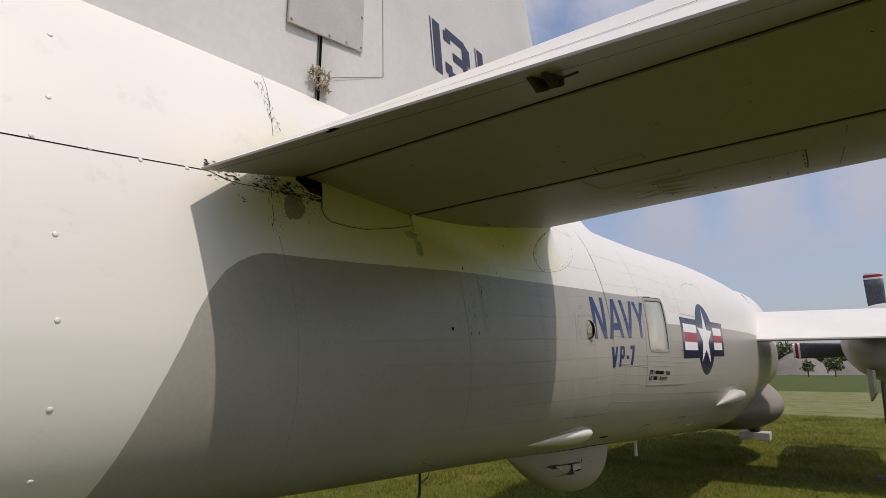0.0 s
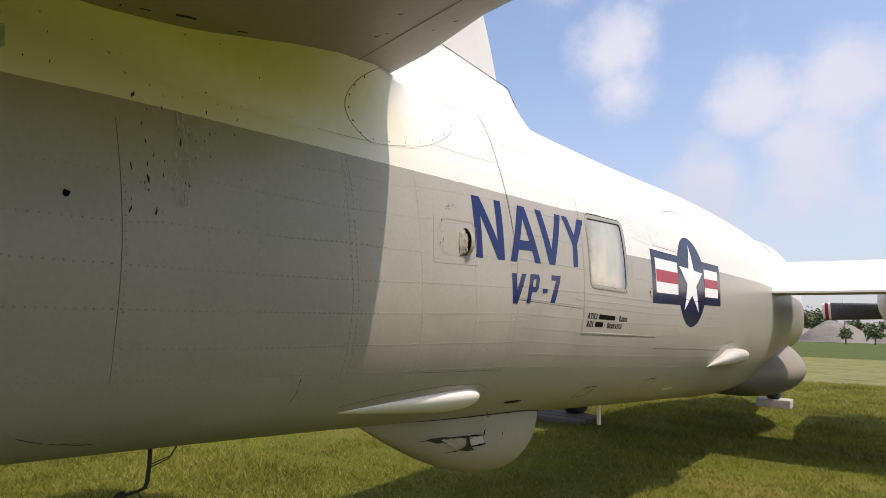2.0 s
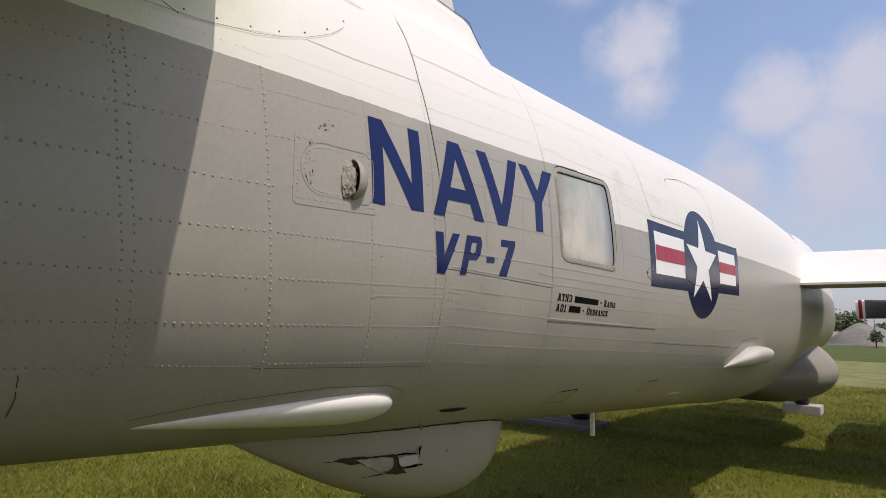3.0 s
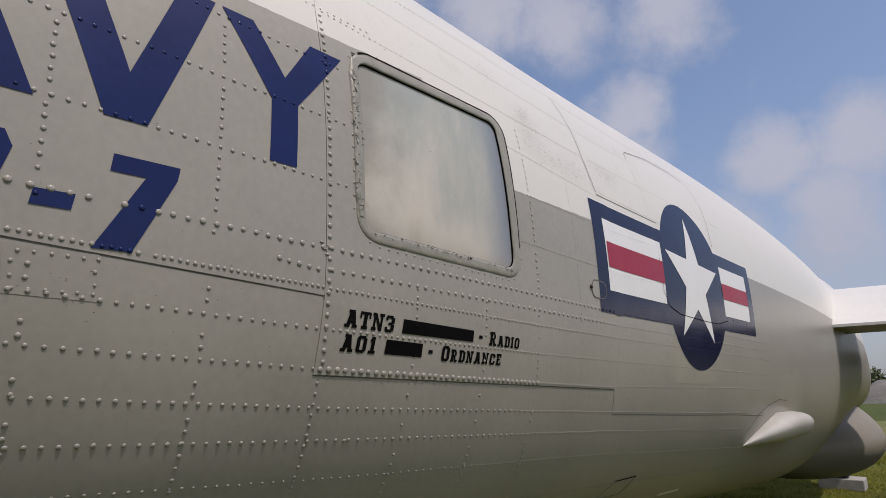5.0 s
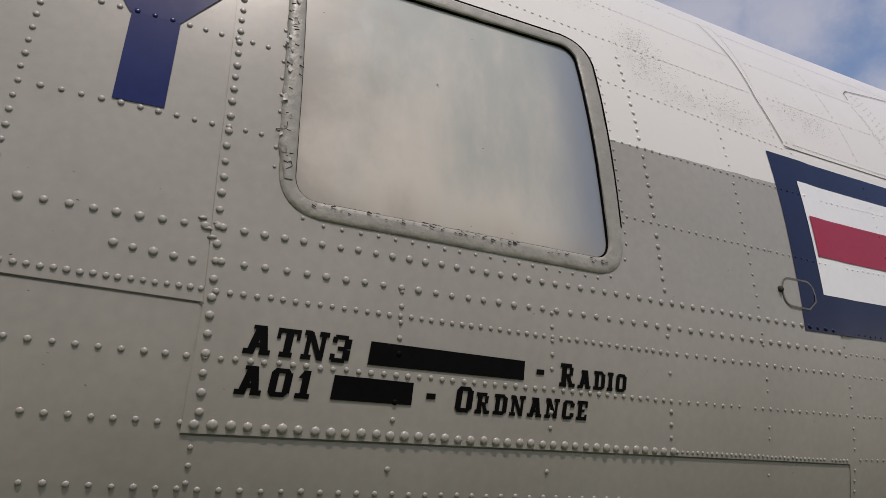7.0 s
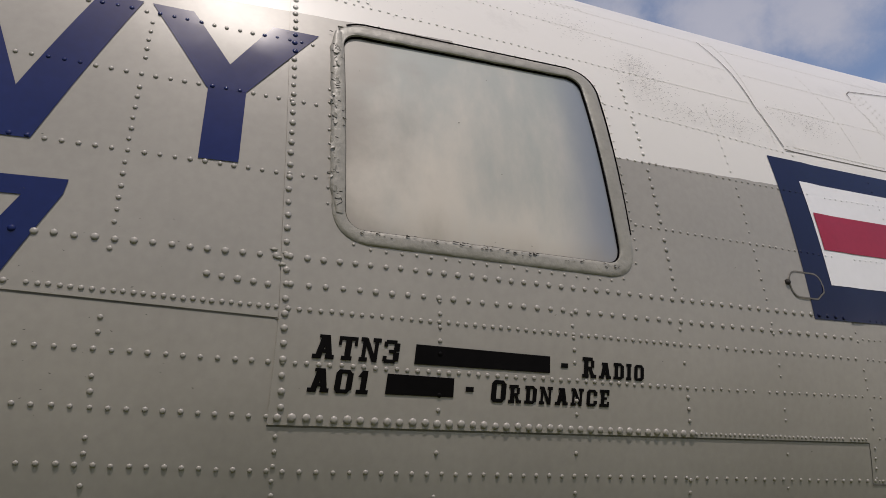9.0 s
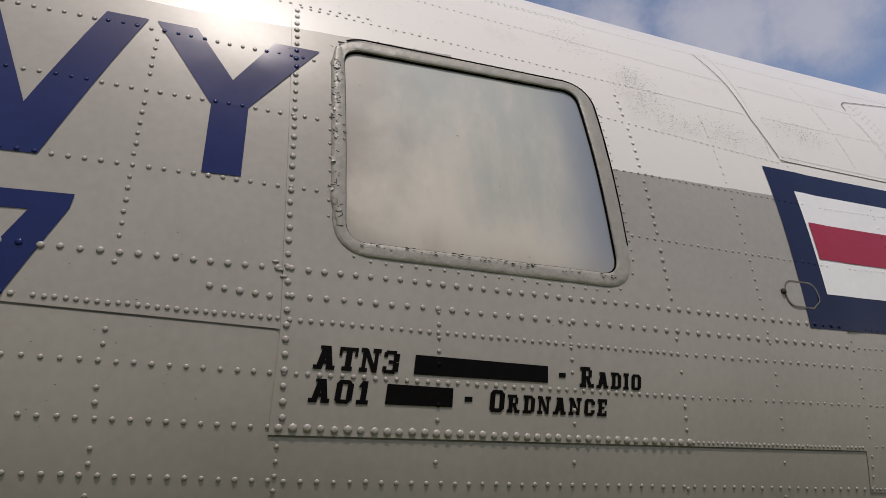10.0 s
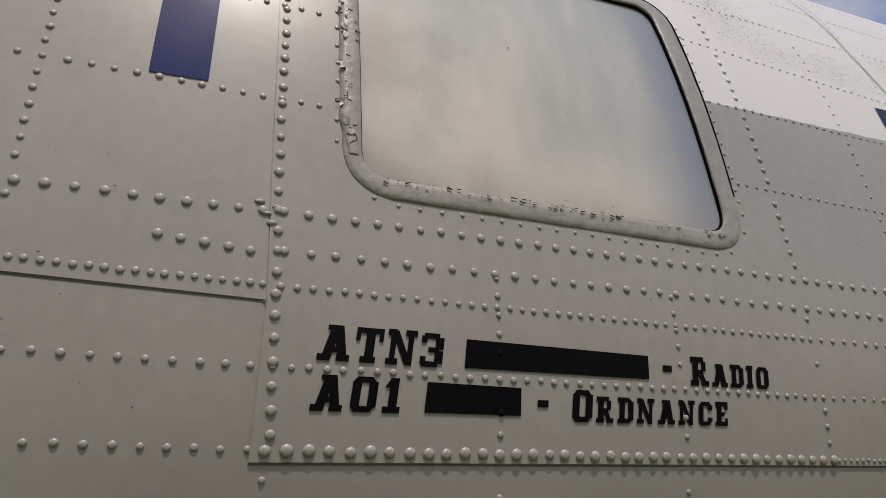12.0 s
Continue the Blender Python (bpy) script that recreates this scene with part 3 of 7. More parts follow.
def hull_mesh():
    n = 180
    ys = list(np.arange(-3.6, 2.0, 0.2)) + list(np.arange(2.0, 10.5, 0.1)) + list(np.arange(10.5, 19.21, 0.25))
    rings = [[hull(y, 2 * math.pi * (k + 0.5) / n - math.pi / 2) for k in range(n)] for y in ys]
    bm = loft(rings)
    # the window opening in the starboard side
    y0, y1, z0, z1 = WIN
    for co, no in (((0, y0, z0), (0, 1, WIN_LEAN)), ((0, y1, z0), (0, 1, WIN_LEAN)), ((0, 0, z0), (0, 0, 1)), ((0, y0, z1), (0, -0.068, 1))):
        near = [f for f in bm.faces if f.calc_center_median().x > XC + 0.2 and y0 - 0.3 < f.calc_center_median().y < y1 + 0.3 and z0 - 0.3 < f.calc_center_median().z < z1 + 0.35]
        geom = near + list({e for f in near for e in f.edges}) + list({v for f in near for v in f.verts})
        bmesh.ops.bisect_plane(bm, geom=geom, plane_co=co, plane_no=no, dist=1e-5)
    gone = []
    for f in bm.faces:
        c = f.calc_center_median()
        if c.x > XC + 0.2 and y0 < c.y + WIN_LEAN * (c.z - z0) < y1 and z0 < c.z < win_top(c.y):
            gone.append(f)
    bmesh.ops.delete(bm, geom=gone, context="FACES")
    return bm


fuselage = part("fuselage", hull_mesh(), M_HULL, plane, "riveted fuselage, white above and light grey below")


# tailplane: three chordwise pieces with dark gaps between them; the elevator droops
def tail_line(s):
    """Nose, front gap, hinge and tail edge (y) and the rise of the tailplane, at s metres from the centre line."""
    d = s - 0.5
    flare = 0.13 * max(0.0, min(1.0, (1.2 - s) / 0.45)) ** 1.6
    return 3.135 - 0.11 * d + flare, 2.011 - 0.018 * d, 1.438 - 0.02 * d, 0.96 + 0.056 * d, 0.026 * d


def tail_heights(y, s):
    """Lower and upper side of the tailplane at y."""
    le, g, hg, te, up = tail_line(s)
    if y >= g:
        q = max(min((le - y) / (le - g), 1.0), 0.0)
        k = math.sqrt(max(1 - (1 - q) ** 2.2, 0.0))
        nz = 2.588 + 0.3 * (le - 3.135 + 0.11 * (s - 0.5))
        lo, hi = nz - (nz - 2.43) * k ** 1.7, nz + (2.698 - nz) * k
    elif y >= hg:
        q = (g - y) / (g - hg)
        lo, hi = 2.43 + 0.046 * q, 2.698 - 0.05 * q
    else:
        q = min((hg - y) / (hg - te), 1.0)
        lo, hi = 2.476 - 0.136 * q, 2.662 - 0.315 * q
    return lo + up, hi + up


def tail_piece(side, c0, c1, s0, s1, gap, skew=0.0):
    """A spanwise piece between two of the chord lines (0 nose, 1 front gap, 2 hinge, 3 tail)."""
    rings = []
    for s in np.linspace(s0, s1, 16):
        lines = tail_line(s)
        ya, yb = lines[c0] - (gap if c0 else 0), lines[c1] + (gap if c1 < 3 else 0)
        ys = [ya + (yb - ya) * ((k / 14) ** (2.0 if c0 == 0 else 1.0)) for k in range(15)]
        # skew draws the inner end away from the hull towards the tail edge
        ss = [s + skew * (1 - (s - s0) / (s1 - s0)) ** 3 * (ya - y) / (ya - yb) for y in ys]
        lo = [(XC + side * q, y, tail_heights(y, s)[0]) for y, q in zip(ys, ss)]
        hi = [(XC + side * q, y, tail_heights(y, s)[1]) for y, q in zip(ys, ss)]
        if c0 == 0:
            hi = hi[1:]
        rings.append(lo + hi[::-1])
    bm = loft(rings)
    return bm


def gap_strip(side, c, s0, s1, w):
    """Dark floor of a gap, coloured like its deep shade, a little inside the lower side."""
    rings = []
    for s in np.linspace(s0, s1, 6):
        y = tail_line(s)[c]
        lo, hi = tail_heights(y, s)
        rings.append([(XC + side * s, y - w, lo + 0.005), (XC + side * s, y + w, lo + 0.005), (XC + side * s, y + w, hi - 0.012), (XC + side * s, y - w, hi - 0.012)])
    return loft(rings)


def split_sharp(bm, angle=35):
    edges = [e for e in bm.edges if len(e.link_faces) == 2 and e.calc_face_angle(0) > math.radians(angle)]
    bmesh.ops.split_edges(bm, edges=edges)
    return bm


for side in (1, -1):
    tip = 5.2
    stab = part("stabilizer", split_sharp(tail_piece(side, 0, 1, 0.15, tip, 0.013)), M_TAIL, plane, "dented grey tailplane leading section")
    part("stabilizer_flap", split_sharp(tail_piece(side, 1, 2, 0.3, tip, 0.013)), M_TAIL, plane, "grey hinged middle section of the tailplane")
    flap_ = split_sharp(tail_piece(side, 2, 3, 0.35, tip, 0.014, 0.115))
    flap_.normal_update()
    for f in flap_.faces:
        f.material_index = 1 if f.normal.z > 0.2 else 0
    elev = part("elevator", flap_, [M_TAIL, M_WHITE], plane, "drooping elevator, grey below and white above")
    if side == 1:
        stab_r, elev_r = stab, elev
    part("gap_strip", gap_strip(side, 1, 0.3, tip - 0.02, 0.016), M_GAP, stab, "dark gap ahead of the hinged section", False)
    part("gap_strip", gap_strip(side, 2, 0.34, tip - 0.02, 0.018), M_GAP, elev, "dark hinge gap", False)


# fin and rudder
def fin_nose(z):
    return float(np.interp(z, [2.6, 2.95, 3.08, 3.14, 3.2, 3.3, 3.4, 3.6, 4.0, 4.7, 5.0, 7.5], [6.6, 5.9, 5.55, 5.35, 5.2, 5.07, 4.99, 4.91, 4.71, 4.4, 4.31, 3.4]))


def fin_piece(front, back, thick=0.16):
    rings = []
    for z in (2.6, 2.8, 2.95, 3.02, 3.08, 3.11, 3.14, 3.17, 3.2, 3.25, 3.3, 3.35, 3.4, 3.5, 3.6, 3.8, 4.0, 4.4, 4.8, 5.2, 6.0, 6.8, 7.2):
        ya, yb = front(z), back(z)
        ring = []
        n = 16
        for k in range(n):
            u = k / (n - 1)
            c = u * u
            yy = ya + (yb - ya) * c
            h = thick * 0.5 * min(1.0, math.sqrt(max(fin_nose(z) - yy, 0) / 0.9)) * (1 - 0.5 * max(0, (2.2 - yy) / 3.2))
            ring.append((h, yy, z))
        rings.append([(XC + h, y, zz) for h, y, zz in ring] + [(XC - h, y, zz) for h, y, zz in reversed(ring)][: n - 1])
    return loft(rings)


fin = part("fin", fin_piece(fin_nose, lambda z: 1.77), M_FIN, plane, "tall white fin")
part("rudder", fin_piece(lambda z: 1.745, lambda z: 0.2 + 0.05 * z, 0.15), M_FIN, plane, "white rudder")


def fin_top(y):
    """Height of the line along which the fairing meets the fin."""
    zs = np.linspace(2.6, 3.34, 60)
    return float(np.interp(-y, [-fin_nose(z) for z in zs], zs)) if y > fin_nose(3.34) else 3.34


def fairing_at(side, y, s, off=0.0):
    """Point of the flare between hull and fin; s runs from the hull (0) to the fin (1)."""
    f = float(np.interp(y, [2.5, 3.4, 4.7, 5.3, 5.9], [0.12, 0.36, 0.36, 0.25, 0.06]))
    a = math.pi / 2
    while hull(y, a).x - XC < f:
        a -= 0.01
    low = hull(y, a)
    top = along(T_ST, y)
    zt = top + (fin_top(y) - top) * float(np.interp(y, [2.5, 3.4], [0.1, 1.0]))
    p0, p2 = Vector((XC + side * (low.x - XC), y, low.z)), Vector((XC + side * (0.07 + off), y, max(zt, low.z + 0.004)))
    p1 = Vector((XC + side * 0.14, y, low.z + 0.25 * (p2.z - low.z)))
    return p0 * (1 - s) ** 2 + p1 * 2 * s * (1 - s) + p2 * s * s


for side in (1, -1):
    flare = part("fin_fairing", loft([[fairing_at(side, y, s) for s in np.linspace(0, 1, 12)] + [Vector((XC, y, fairing_at(side, y, 1).z))] for y in np.arange(2.5, 5.9, 0.08)], closed=False), M_WHITE, plane, "white flared fairing at the fin's foot")
    part("seam", rod([fairing_at(side, y, 1, 0.004) for y in np.arange(3.2, 5.2, 0.04)], 0.002, 6), M_TAR, flare, "dark seam between fairing and fin")


# wing
def wing_piece(side, x0, x1):
    rings = []
    for s in np.linspace(x0, x1, 12):
        u = s / 15.0
        te, chord = 10.4 + 0.25 * u, 2.95 * (1 - 0.45 * u)
        lift = 0.04 * max(0.0, s - 3.5)
        rings.append([(XC + side * s, te + 0.78 * chord * (1 - c), 2.2 + lift + (h * chord * 1.55 if h > 0 else h * chord * 0.6) + 0.1 * chord * (1 - c) - (0.014 if h < 0 and c > 0.8 else 0)) for c, h in airfoil(16, 0.165)])
    return split_sharp(loft(rings), 50)


for side in (1, -1):
    wing_ = wing_piece(side, 0.5, 14.5)
    wing_.normal_update()
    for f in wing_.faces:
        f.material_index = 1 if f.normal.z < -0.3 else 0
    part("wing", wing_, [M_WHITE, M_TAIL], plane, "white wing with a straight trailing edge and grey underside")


# engine nacelle, propeller and landing gear
def lathe_y(profile, centre, sides=32, squash=1.0):
    rings = [[(centre[0] + r * math.cos(2 * math.pi * k / sides), y, centre[1] + dz + squash * r * math.sin(2 * math.pi * k / sides)) for k in range(sides)] for y, r, dz in profile]
    return loft(rings)


def propeller(hub, r, parent):
    body_ = part("hub", lathe_y([(hub[1] - 0.5, 0.3, 0), (hub[1] - 0.1, 0.3, 0), (hub[1] + 0.25, 0.2, 0), (hub[1] + 0.45, 0.03, 0)], (hub[0], hub[2])), M_STEEL, parent, "metal propeller hub")
    for k in range(4):
        a = math.radians(90 * k + 90)
        ex = Vector((math.cos(a), 0, math.sin(a)))
        et = Vector((-math.sin(a), 0, math.cos(a)))
        def blade(f0, f1, grow=0.0):
            rings = []
            for i in range(9):
                f = f0 + (f1 - f0) * i / 8
                wd = (0.2 if f > 0.3 else 0.12 + 0.27 * f) * (1 if f < 0.97 else 0.9) + grow
                th = 0.06 * (1 - 0.8 * f) + 0.01 + grow
                tw = math.radians(50 - 38 * f)
                u = et * math.cos(tw) + Vector((0, 1, 0)) * math.sin(tw)
                v = Vector((0, 1, 0)) * math.cos(tw) - et * math.sin(tw)
                rings.append([Vector(hub) + ex * (f * r) + u * (wd * math.cos(q)) + v * (th * math.sin(q)) for q in [2 * math.pi * j / 10 for j in range(10)]])
            return loft(rings)
        bl = part("blade", blade(0.1, 0.915), M_BLADE, parent, "worn black propeller blade")
        part("tip_band", blade(0.915, 0.94), M_STARWHITE, bl, "white band")
        part("tip_band", blade(0.94, 0.975), M_RED, bl, "red band")
        part("tip_band", blade(0.975, 1.0), M_STARWHITE, bl, "white band")


def wheel(centre, r, parent):
    w = part("wheel", lathe_x([(-0.14, r * 0.6), (-0.16, r * 0.85), (-0.1, r), (0.1, r), (0.16, r * 0.85), (0.14, r * 0.6)], centre), M_RUBBER, parent, "black tyre")
    part("rim", lathe_x([(-0.12, 0.05), (-0.15, r * 0.6), (0.15, r * 0.6), (0.12, 0.05)], centre), M_STEEL, w, "metal rim")


def lathe_x(profile, centre, sides=28):
    return loft([[(centre[0] + dx, centre[1] + r * math.cos(2 * math.pi * k / sides), centre[2] + r * math.sin(2 * math.pi * k / sides)) for k in range(sides)] for dx, r in profile])


for side in (1, -1):
    nx = XC + side * 2.95
    rings = [[(nx + rx * math.cos(2 * math.pi * k / 32), y, 2.24 + dz + rz * math.sin(2 * math.pi * k / 32)) for k in range(32)] for y, rx, rz, dz in ((10.45, 0.1, 0.08, -0.3), (10.6, 0.24, 0.18, -0.32), (10.9, 0.4, 0.32, -0.28), (11.5, 0.56, 0.5, -0.18), (12.4, 0.72, 0.68, -0.05), (14.0, 0.82, 0.76, 0.0), (16.3, 0.78, 0.72, 0.02), (16.7, 0.62, 0.57, 0.02))]
    nac = part("nacelle", loft(rings), M_NACELLE, plane, "grey engine nacelle under the wing")
    door_ = ((10.4, 1.72), (10.5, 1.4), (12.4, 1.2), (12.4, 1.75))
    part("gear_door", loft([[(nx - side * d, y, z) for y, z in door_] for d in (0.49, 0.52)]), M_NACELLE, nac, "grey landing gear door", False)
    propeller((nx + side * 0.05, 17.3, 2.19), 1.86, plane)
    leg = part("main_gear", join(rod([(nx, 12.5, 1.6), (nx, 12.4, 0.55)], 0.09), rod([(nx - 0.3, 12.4, 0.6), (nx + 0.3, 12.4, 0.6)], 0.07)), M_STEEL, plane, "landing gear leg")
    wheel((nx + 0.25, 12.4, 0.55), 0.55, leg)
nose = part("nose_gear", rod([(XC, 17.2, 1.5), (XC, 17.8, 0.5)], 0.08), M_STEEL, plane, "nose gear leg")
wheel((XC, 17.85, 0.43), 0.34, nose)


# belly fairings
# search radar dome under the waist
def dome_at(y, a, off=0.0):
    """Point of the dome: a runs from the starboard rim (0) under the belly to the port rim (pi)."""
    u = (y - 3.7) / 1.65
    k = math.sin(math.pi / 2 * u / 0.72) if u < 0.72 else math.sqrt(max(1 - ((u - 0.72) / 0.28) ** 2, 0.0))
    return Vector((XC + (0.31 * k + off) * math.cos(a), y, along(B_ST, y) + 0.06 - (0.36 * k + 0.06 + off) * math.sin(a) ** 0.9))


def dome_mesh():
    us = [i / 20 * 0.72 for i in range(20)] + [0.72 + 0.28 * math.sin(math.pi / 2 * i / 12) for i in range(13)]
    return loft([[dome_at(3.7 + 1.65 * u, a) for a in np.linspace(0, math.pi, 25)] for u in us], closed=False)


dome = part("radar_dome", dome_mesh(), M_DOME, plane, "pale grey radar dome with a torn hole")


def radome_mesh():
    rings = []
    for i in range(1, 48):
        u = i / 48
        y = 10.3 + 6.1 * u
        e = math.sin(math.pi * u ** 1.35) ** 0.7
        ring = []
        for a in np.linspace(0, 2 * math.pi, 57)[:-1]:
            c, sn = math.cos(a), math.sin(a)
            # pear-shaped: the sides draw in to a neck where the bulb meets the belly
            wide = 1.03 * e * (1 - 0.24 * max(0.0, sn) ** 1.4)
            ring.append((XC + wide * math.copysign(abs(c) ** 0.85, c), y, 1.02 + (0.52 if sn < 0 else 0.72) * e * sn))
        rings.append(ring)
    return loft(rings)


radome = part("radome", radome_mesh(), M_RADOME, plane, "bulbous grey radome under the forward fuselage")


# ---- skin plates, seams, lettering and rivets on the starboard side ----
def door_aft(z):
    return 4.806 + float(np.interp(z, [1.6, 1.757, 1.88, 2.36, 2.74], [0, -0.001, -0.009, -0.033, -0.034]))


def door_fore(z):
    return 6.008 + float(np.interp(z, [1.6, 1.7, 1.845, 2.08, 2.282, 2.48, 2.74], [0.023, 0.015, 0.007, -0.008, -0.048, -0.08, -0.074]))


def band_aft(z):
    return 4.102 + float(np.interp(z, [1.75, 1.975, 2.2, 2.447, 2.74], [0, -0.023, -0.062, -0.094, -0.094]))


def level(y, z, over=0.0):
    """How far the plate at this spot stands proud of the hull; over widens the plates."""
    if z < 2.75 and door_aft(z) - over < y < door_fore(z) + over and 1.592 + (6.008 - y) * 0.012 - over < z:
        return 0.0022
    if z < 2.75 and band_aft(z) - over < y <= door_aft(z) and z > 1.762 - 0.009 * (y - 4.46) / 0.34 - over:
        return 0.0016
    return 0.0


def on_skin(polys, off, material, name, parent, label="", base=True, thick=0.0, step=0.04):
    """Flat outlines in (y, z), laid on the side of the hull as a thin sheet. Several outlines make one mesh."""
    bm = bmesh.new()
    lay = bm.faces.layers.int.new("lay")
    for k, poly in enumerate(polys):
        f = bm.faces.new([bm.verts.new((0, y, z)) for y, z in poly])
        f[lay] = k
    bmesh.ops.triangulate(bm, faces=[f for f in bm.faces if len(f.verts) > 4])
    ys, zs = [v.co.y for v in bm.verts], [v.co.z for v in bm.verts]
    for axis, lo, hi, st in ((2, min(zs), max(zs), step), (1, min(ys), max(ys), step)):
        for q in np.arange(math.floor(lo / st) * st + st, hi, st):
            co, no = [0, 0, 0], [0, 0, 0]
            co[axis], no[axis] = q, 1
            bmesh.ops.bisect_plane(bm, geom=bm.verts[:] + bm.edges[:] + bm.faces[:], plane_co=co, plane_no=no, dist=1e-6)
    rise = {}
    for f in bm.faces:
        for v in f.verts:
            rise[v] = max(rise.get(v, 0), f[lay])
    for v in bm.verts:
        y, z = v.co.y, v.co.z
        v.co = skin(y, z, off + (level(y, z, 0.042 if off > 0.001 else 0.0) if base else 0) + rise.get(v, 0) * 0.00004)
    for f in bm.faces:
        f.normal_update()
        if f.normal.x < 0:
            f.normal_flip()
    if thick:
        rim = [e for e in bm.edges if e.is_boundary]
        made = bmesh.ops.extrude_edge_only(bm, edges=rim)["geom"]
        for v in [g for g in made if isinstance(g, bmesh.types.BMVert)]:
            v.co -= side_normal(v.co.y, v.co.z) * thick
        bmesh.ops.recalc_face_normals(bm, faces=bm.faces[:])
        split_sharp(bm, 40)
    return part(name, bm, material, parent, label)


def ribbon(points, w):
    """Outline strips of width w along a path of (y, z)."""
    out = []
    for (y0, z0), (y1, z1) in zip(points, points[1:]):
        d = math.hypot(y1 - y0, z1 - z0)
        ny, nz = -(z1 - z0) / d * w / 2, (y1 - y0) / d * w / 2
        ey, ez = (y1 - y0) / d * w * 0.2, (z1 - z0) / d * w * 0.2
        out.append([(y0 + ny - ey, z0 + nz - ez), (y0 - ny - ey, z0 - nz - ez), (y1 - ny + ey, z1 - nz + ez), (y1 + ny + ey, z1 + nz + ez)])
    return out


def seam(points, w=0.0025, material=None, off=0.0006, label="dark seam between skin plates"):
    return on_skin(ribbon(points, w), off, material or M_STREAK, "seam", fuselage, label)


def rounded(y0, y1, z0, z1, r, n=6, tilt=0.0):
    """A rectangle with rounded corners; tilt shears it along z as y grows."""
    pts = []
    for cy, cz, a0 in ((y1 - r, z1 - r, 0), (y0 + r, z1 - r, 90), (y0 + r, z0 + r, 180), (y1 - r, z0 + r, 270)):
        for k in range(n + 1):
            a = math.radians(a0 + 90 * k / n)
            yy, zz = cy + r * math.cos(a), cz + r * math.sin(a)
            pts.append((yy, zz + tilt * (yy - y0)))
    return pts


# two overlapping plates round the waist window, cut out for it
WY0, WY1, WZ0, WZ1 = WIN
hole = (WY0 - 0.002, WY1 + 0.002, WZ0 - 0.002, WZ1 + 0.002)
hole_top = lambda y: win_top(y) + 0.002


# corners of the glass and of the frame's outer edge: lower aft, lower fore, upper fore, upper aft
GLASS = ((4.891, 1.902), (5.418, 1.904), (5.386, 2.338), (4.872, 2.302))
OUTER = ((4.870, 1.878), (5.449, 1.877), (5.421, 2.366), (4.851, 2.330))


def window_ring(k, r):
    """Rounded outline between the glass (k = 0) and the frame's outer edge (k = 1), with corner radius r."""
    q = [Vector((a[0] + (b[0] - a[0]) * k, a[1] + (b[1] - a[1]) * k)) for a, b in zip(GLASS, OUTER)]
    pts = []
    for i in range(4):
        p, c, n = q[i - 1], q[i], q[(i + 1) % 4]
        a, b = c + (p - c).normalized() * r, c + (n - c).normalized() * r
        for m in range(9):
            u = m / 8
            pts.append(a * (1 - u) ** 2 + c * 2 * u * (1 - u) * 0.83 + (a + b) * u * (1 - u) * 0.17 + b * u * u)
        end = n + (c - n).normalized() * r
        pts += [b + (end - b) * m / 36 for m in range(1, 36)]
    return [(v.x, v.y) for v in pts]


door_low = lambda y: 1.592 + (6.008 - y) * 0.012


def plate(ys, rows, off, cut=None, edges=None):
    """A raised sheet over the hull: ys are stations, rows functions that give the heights of its cross lines; cut leaves out a span of both."""
    bm = bmesh.new()
    g = [[bm.verts.new(skin(y if edges is None else edges[0](r(y)) if k == 0 else edges[1](r(y)) if k == len(ys) - 1 else y - WIN_LEAN * (r(y) - WZ0), r(y), off)) for r in rows] for k, y in enumerate(ys)]
    for i in range(len(ys) - 1):
        for j in range(len(rows) - 1):
            if cut and cut[0] <= i < cut[1] and cut[2] <= j < cut[3]:
                continue
            bm.faces.new((g[i][j], g[i + 1][j], g[i + 1][j + 1], g[i][j + 1]))
    rim = [e for e in bm.edges if e.is_boundary]
    for e in rim:
        a, b = e.verts
        lower = [bm.verts.new(v.co - side_normal(v.co.y, v.co.z) * (off + 0.002)) for v in (a, b)]
        upper = [bm.verts.new(v.co) for v in (a, b)]
        bm.faces.new((upper[0], upper[1], lower[1], lower[0]))
    bmesh.ops.recalc_face_normals(bm, faces=bm.faces[:])
    return part("skin_plate", bm, M_HULL, fuselage, "raised riveted skin plate")


def spread(a, b, n):
    return [a + (b - a) * k / n for k in range(n)]


plate([4.806] + spread(4.84, hole[0], 1) + spread(hole[0], hole[1], 8) + spread(hole[1], 5.9, 8) + [6.008],
      [lambda y, q=q: door_low(y) + (hole[2] - door_low(y)) * q / 8 for q in range(8)] + [lambda y, q=q: hole[2] + (hole_top(y) - hole[2]) * q / 14 for q in range(14)] + [lambda y, q=q: hole_top(y) + (2.74 - hole_top(y)) * q / 14 for q in range(15)],
      0.0022, (2, 10, 8, 22), (door_aft, door_fore))
plate([4.102] + spread(4.2, 4.76, 6) + [4.804], [lambda y, q=q: 1.762 - 0.026 * (y - 4.46) + (2.74 - 1.762) * q / 32 for q in range(33)], 0.0016, None, (band_aft, lambda z: door_aft(z) - 0.001))
# these two lap seams also paint the thin shadow under the plates' lower edges
seam([(4.102, 1.7695), (4.46, 1.7605), (4.805, 1.7515)], 0.002, off=0.0002)
seam([(4.806, 1.6045), (5.3, 1.5985), (6.032, 1.590)], 0.002, off=0.0002)
seam([(6.032, 1.59), (6.048, 1.508)], 0.002)
seam([(6.048, 1.508), (6.75, 1.49), (7.36, 1.478), (7.9, 1.462)], 0.003)
seam([(5.962, 2.273), (6.2, 2.277), (6.48, 2.281)], 0.0035)
seam([(4.004, 2.72), (4.004, 2.447), (4.036, 2.201), (4.056, 2.09)], 0.003, M_DARK)
seam([(4.102, 1.752), (4.105, 1.606), (4.109, 1.475), (4.107, 1.38)], 0.0015)
seam([(3.438, 1.442), (3.724, 1.435), (4.106, 1.428)], 0.002)
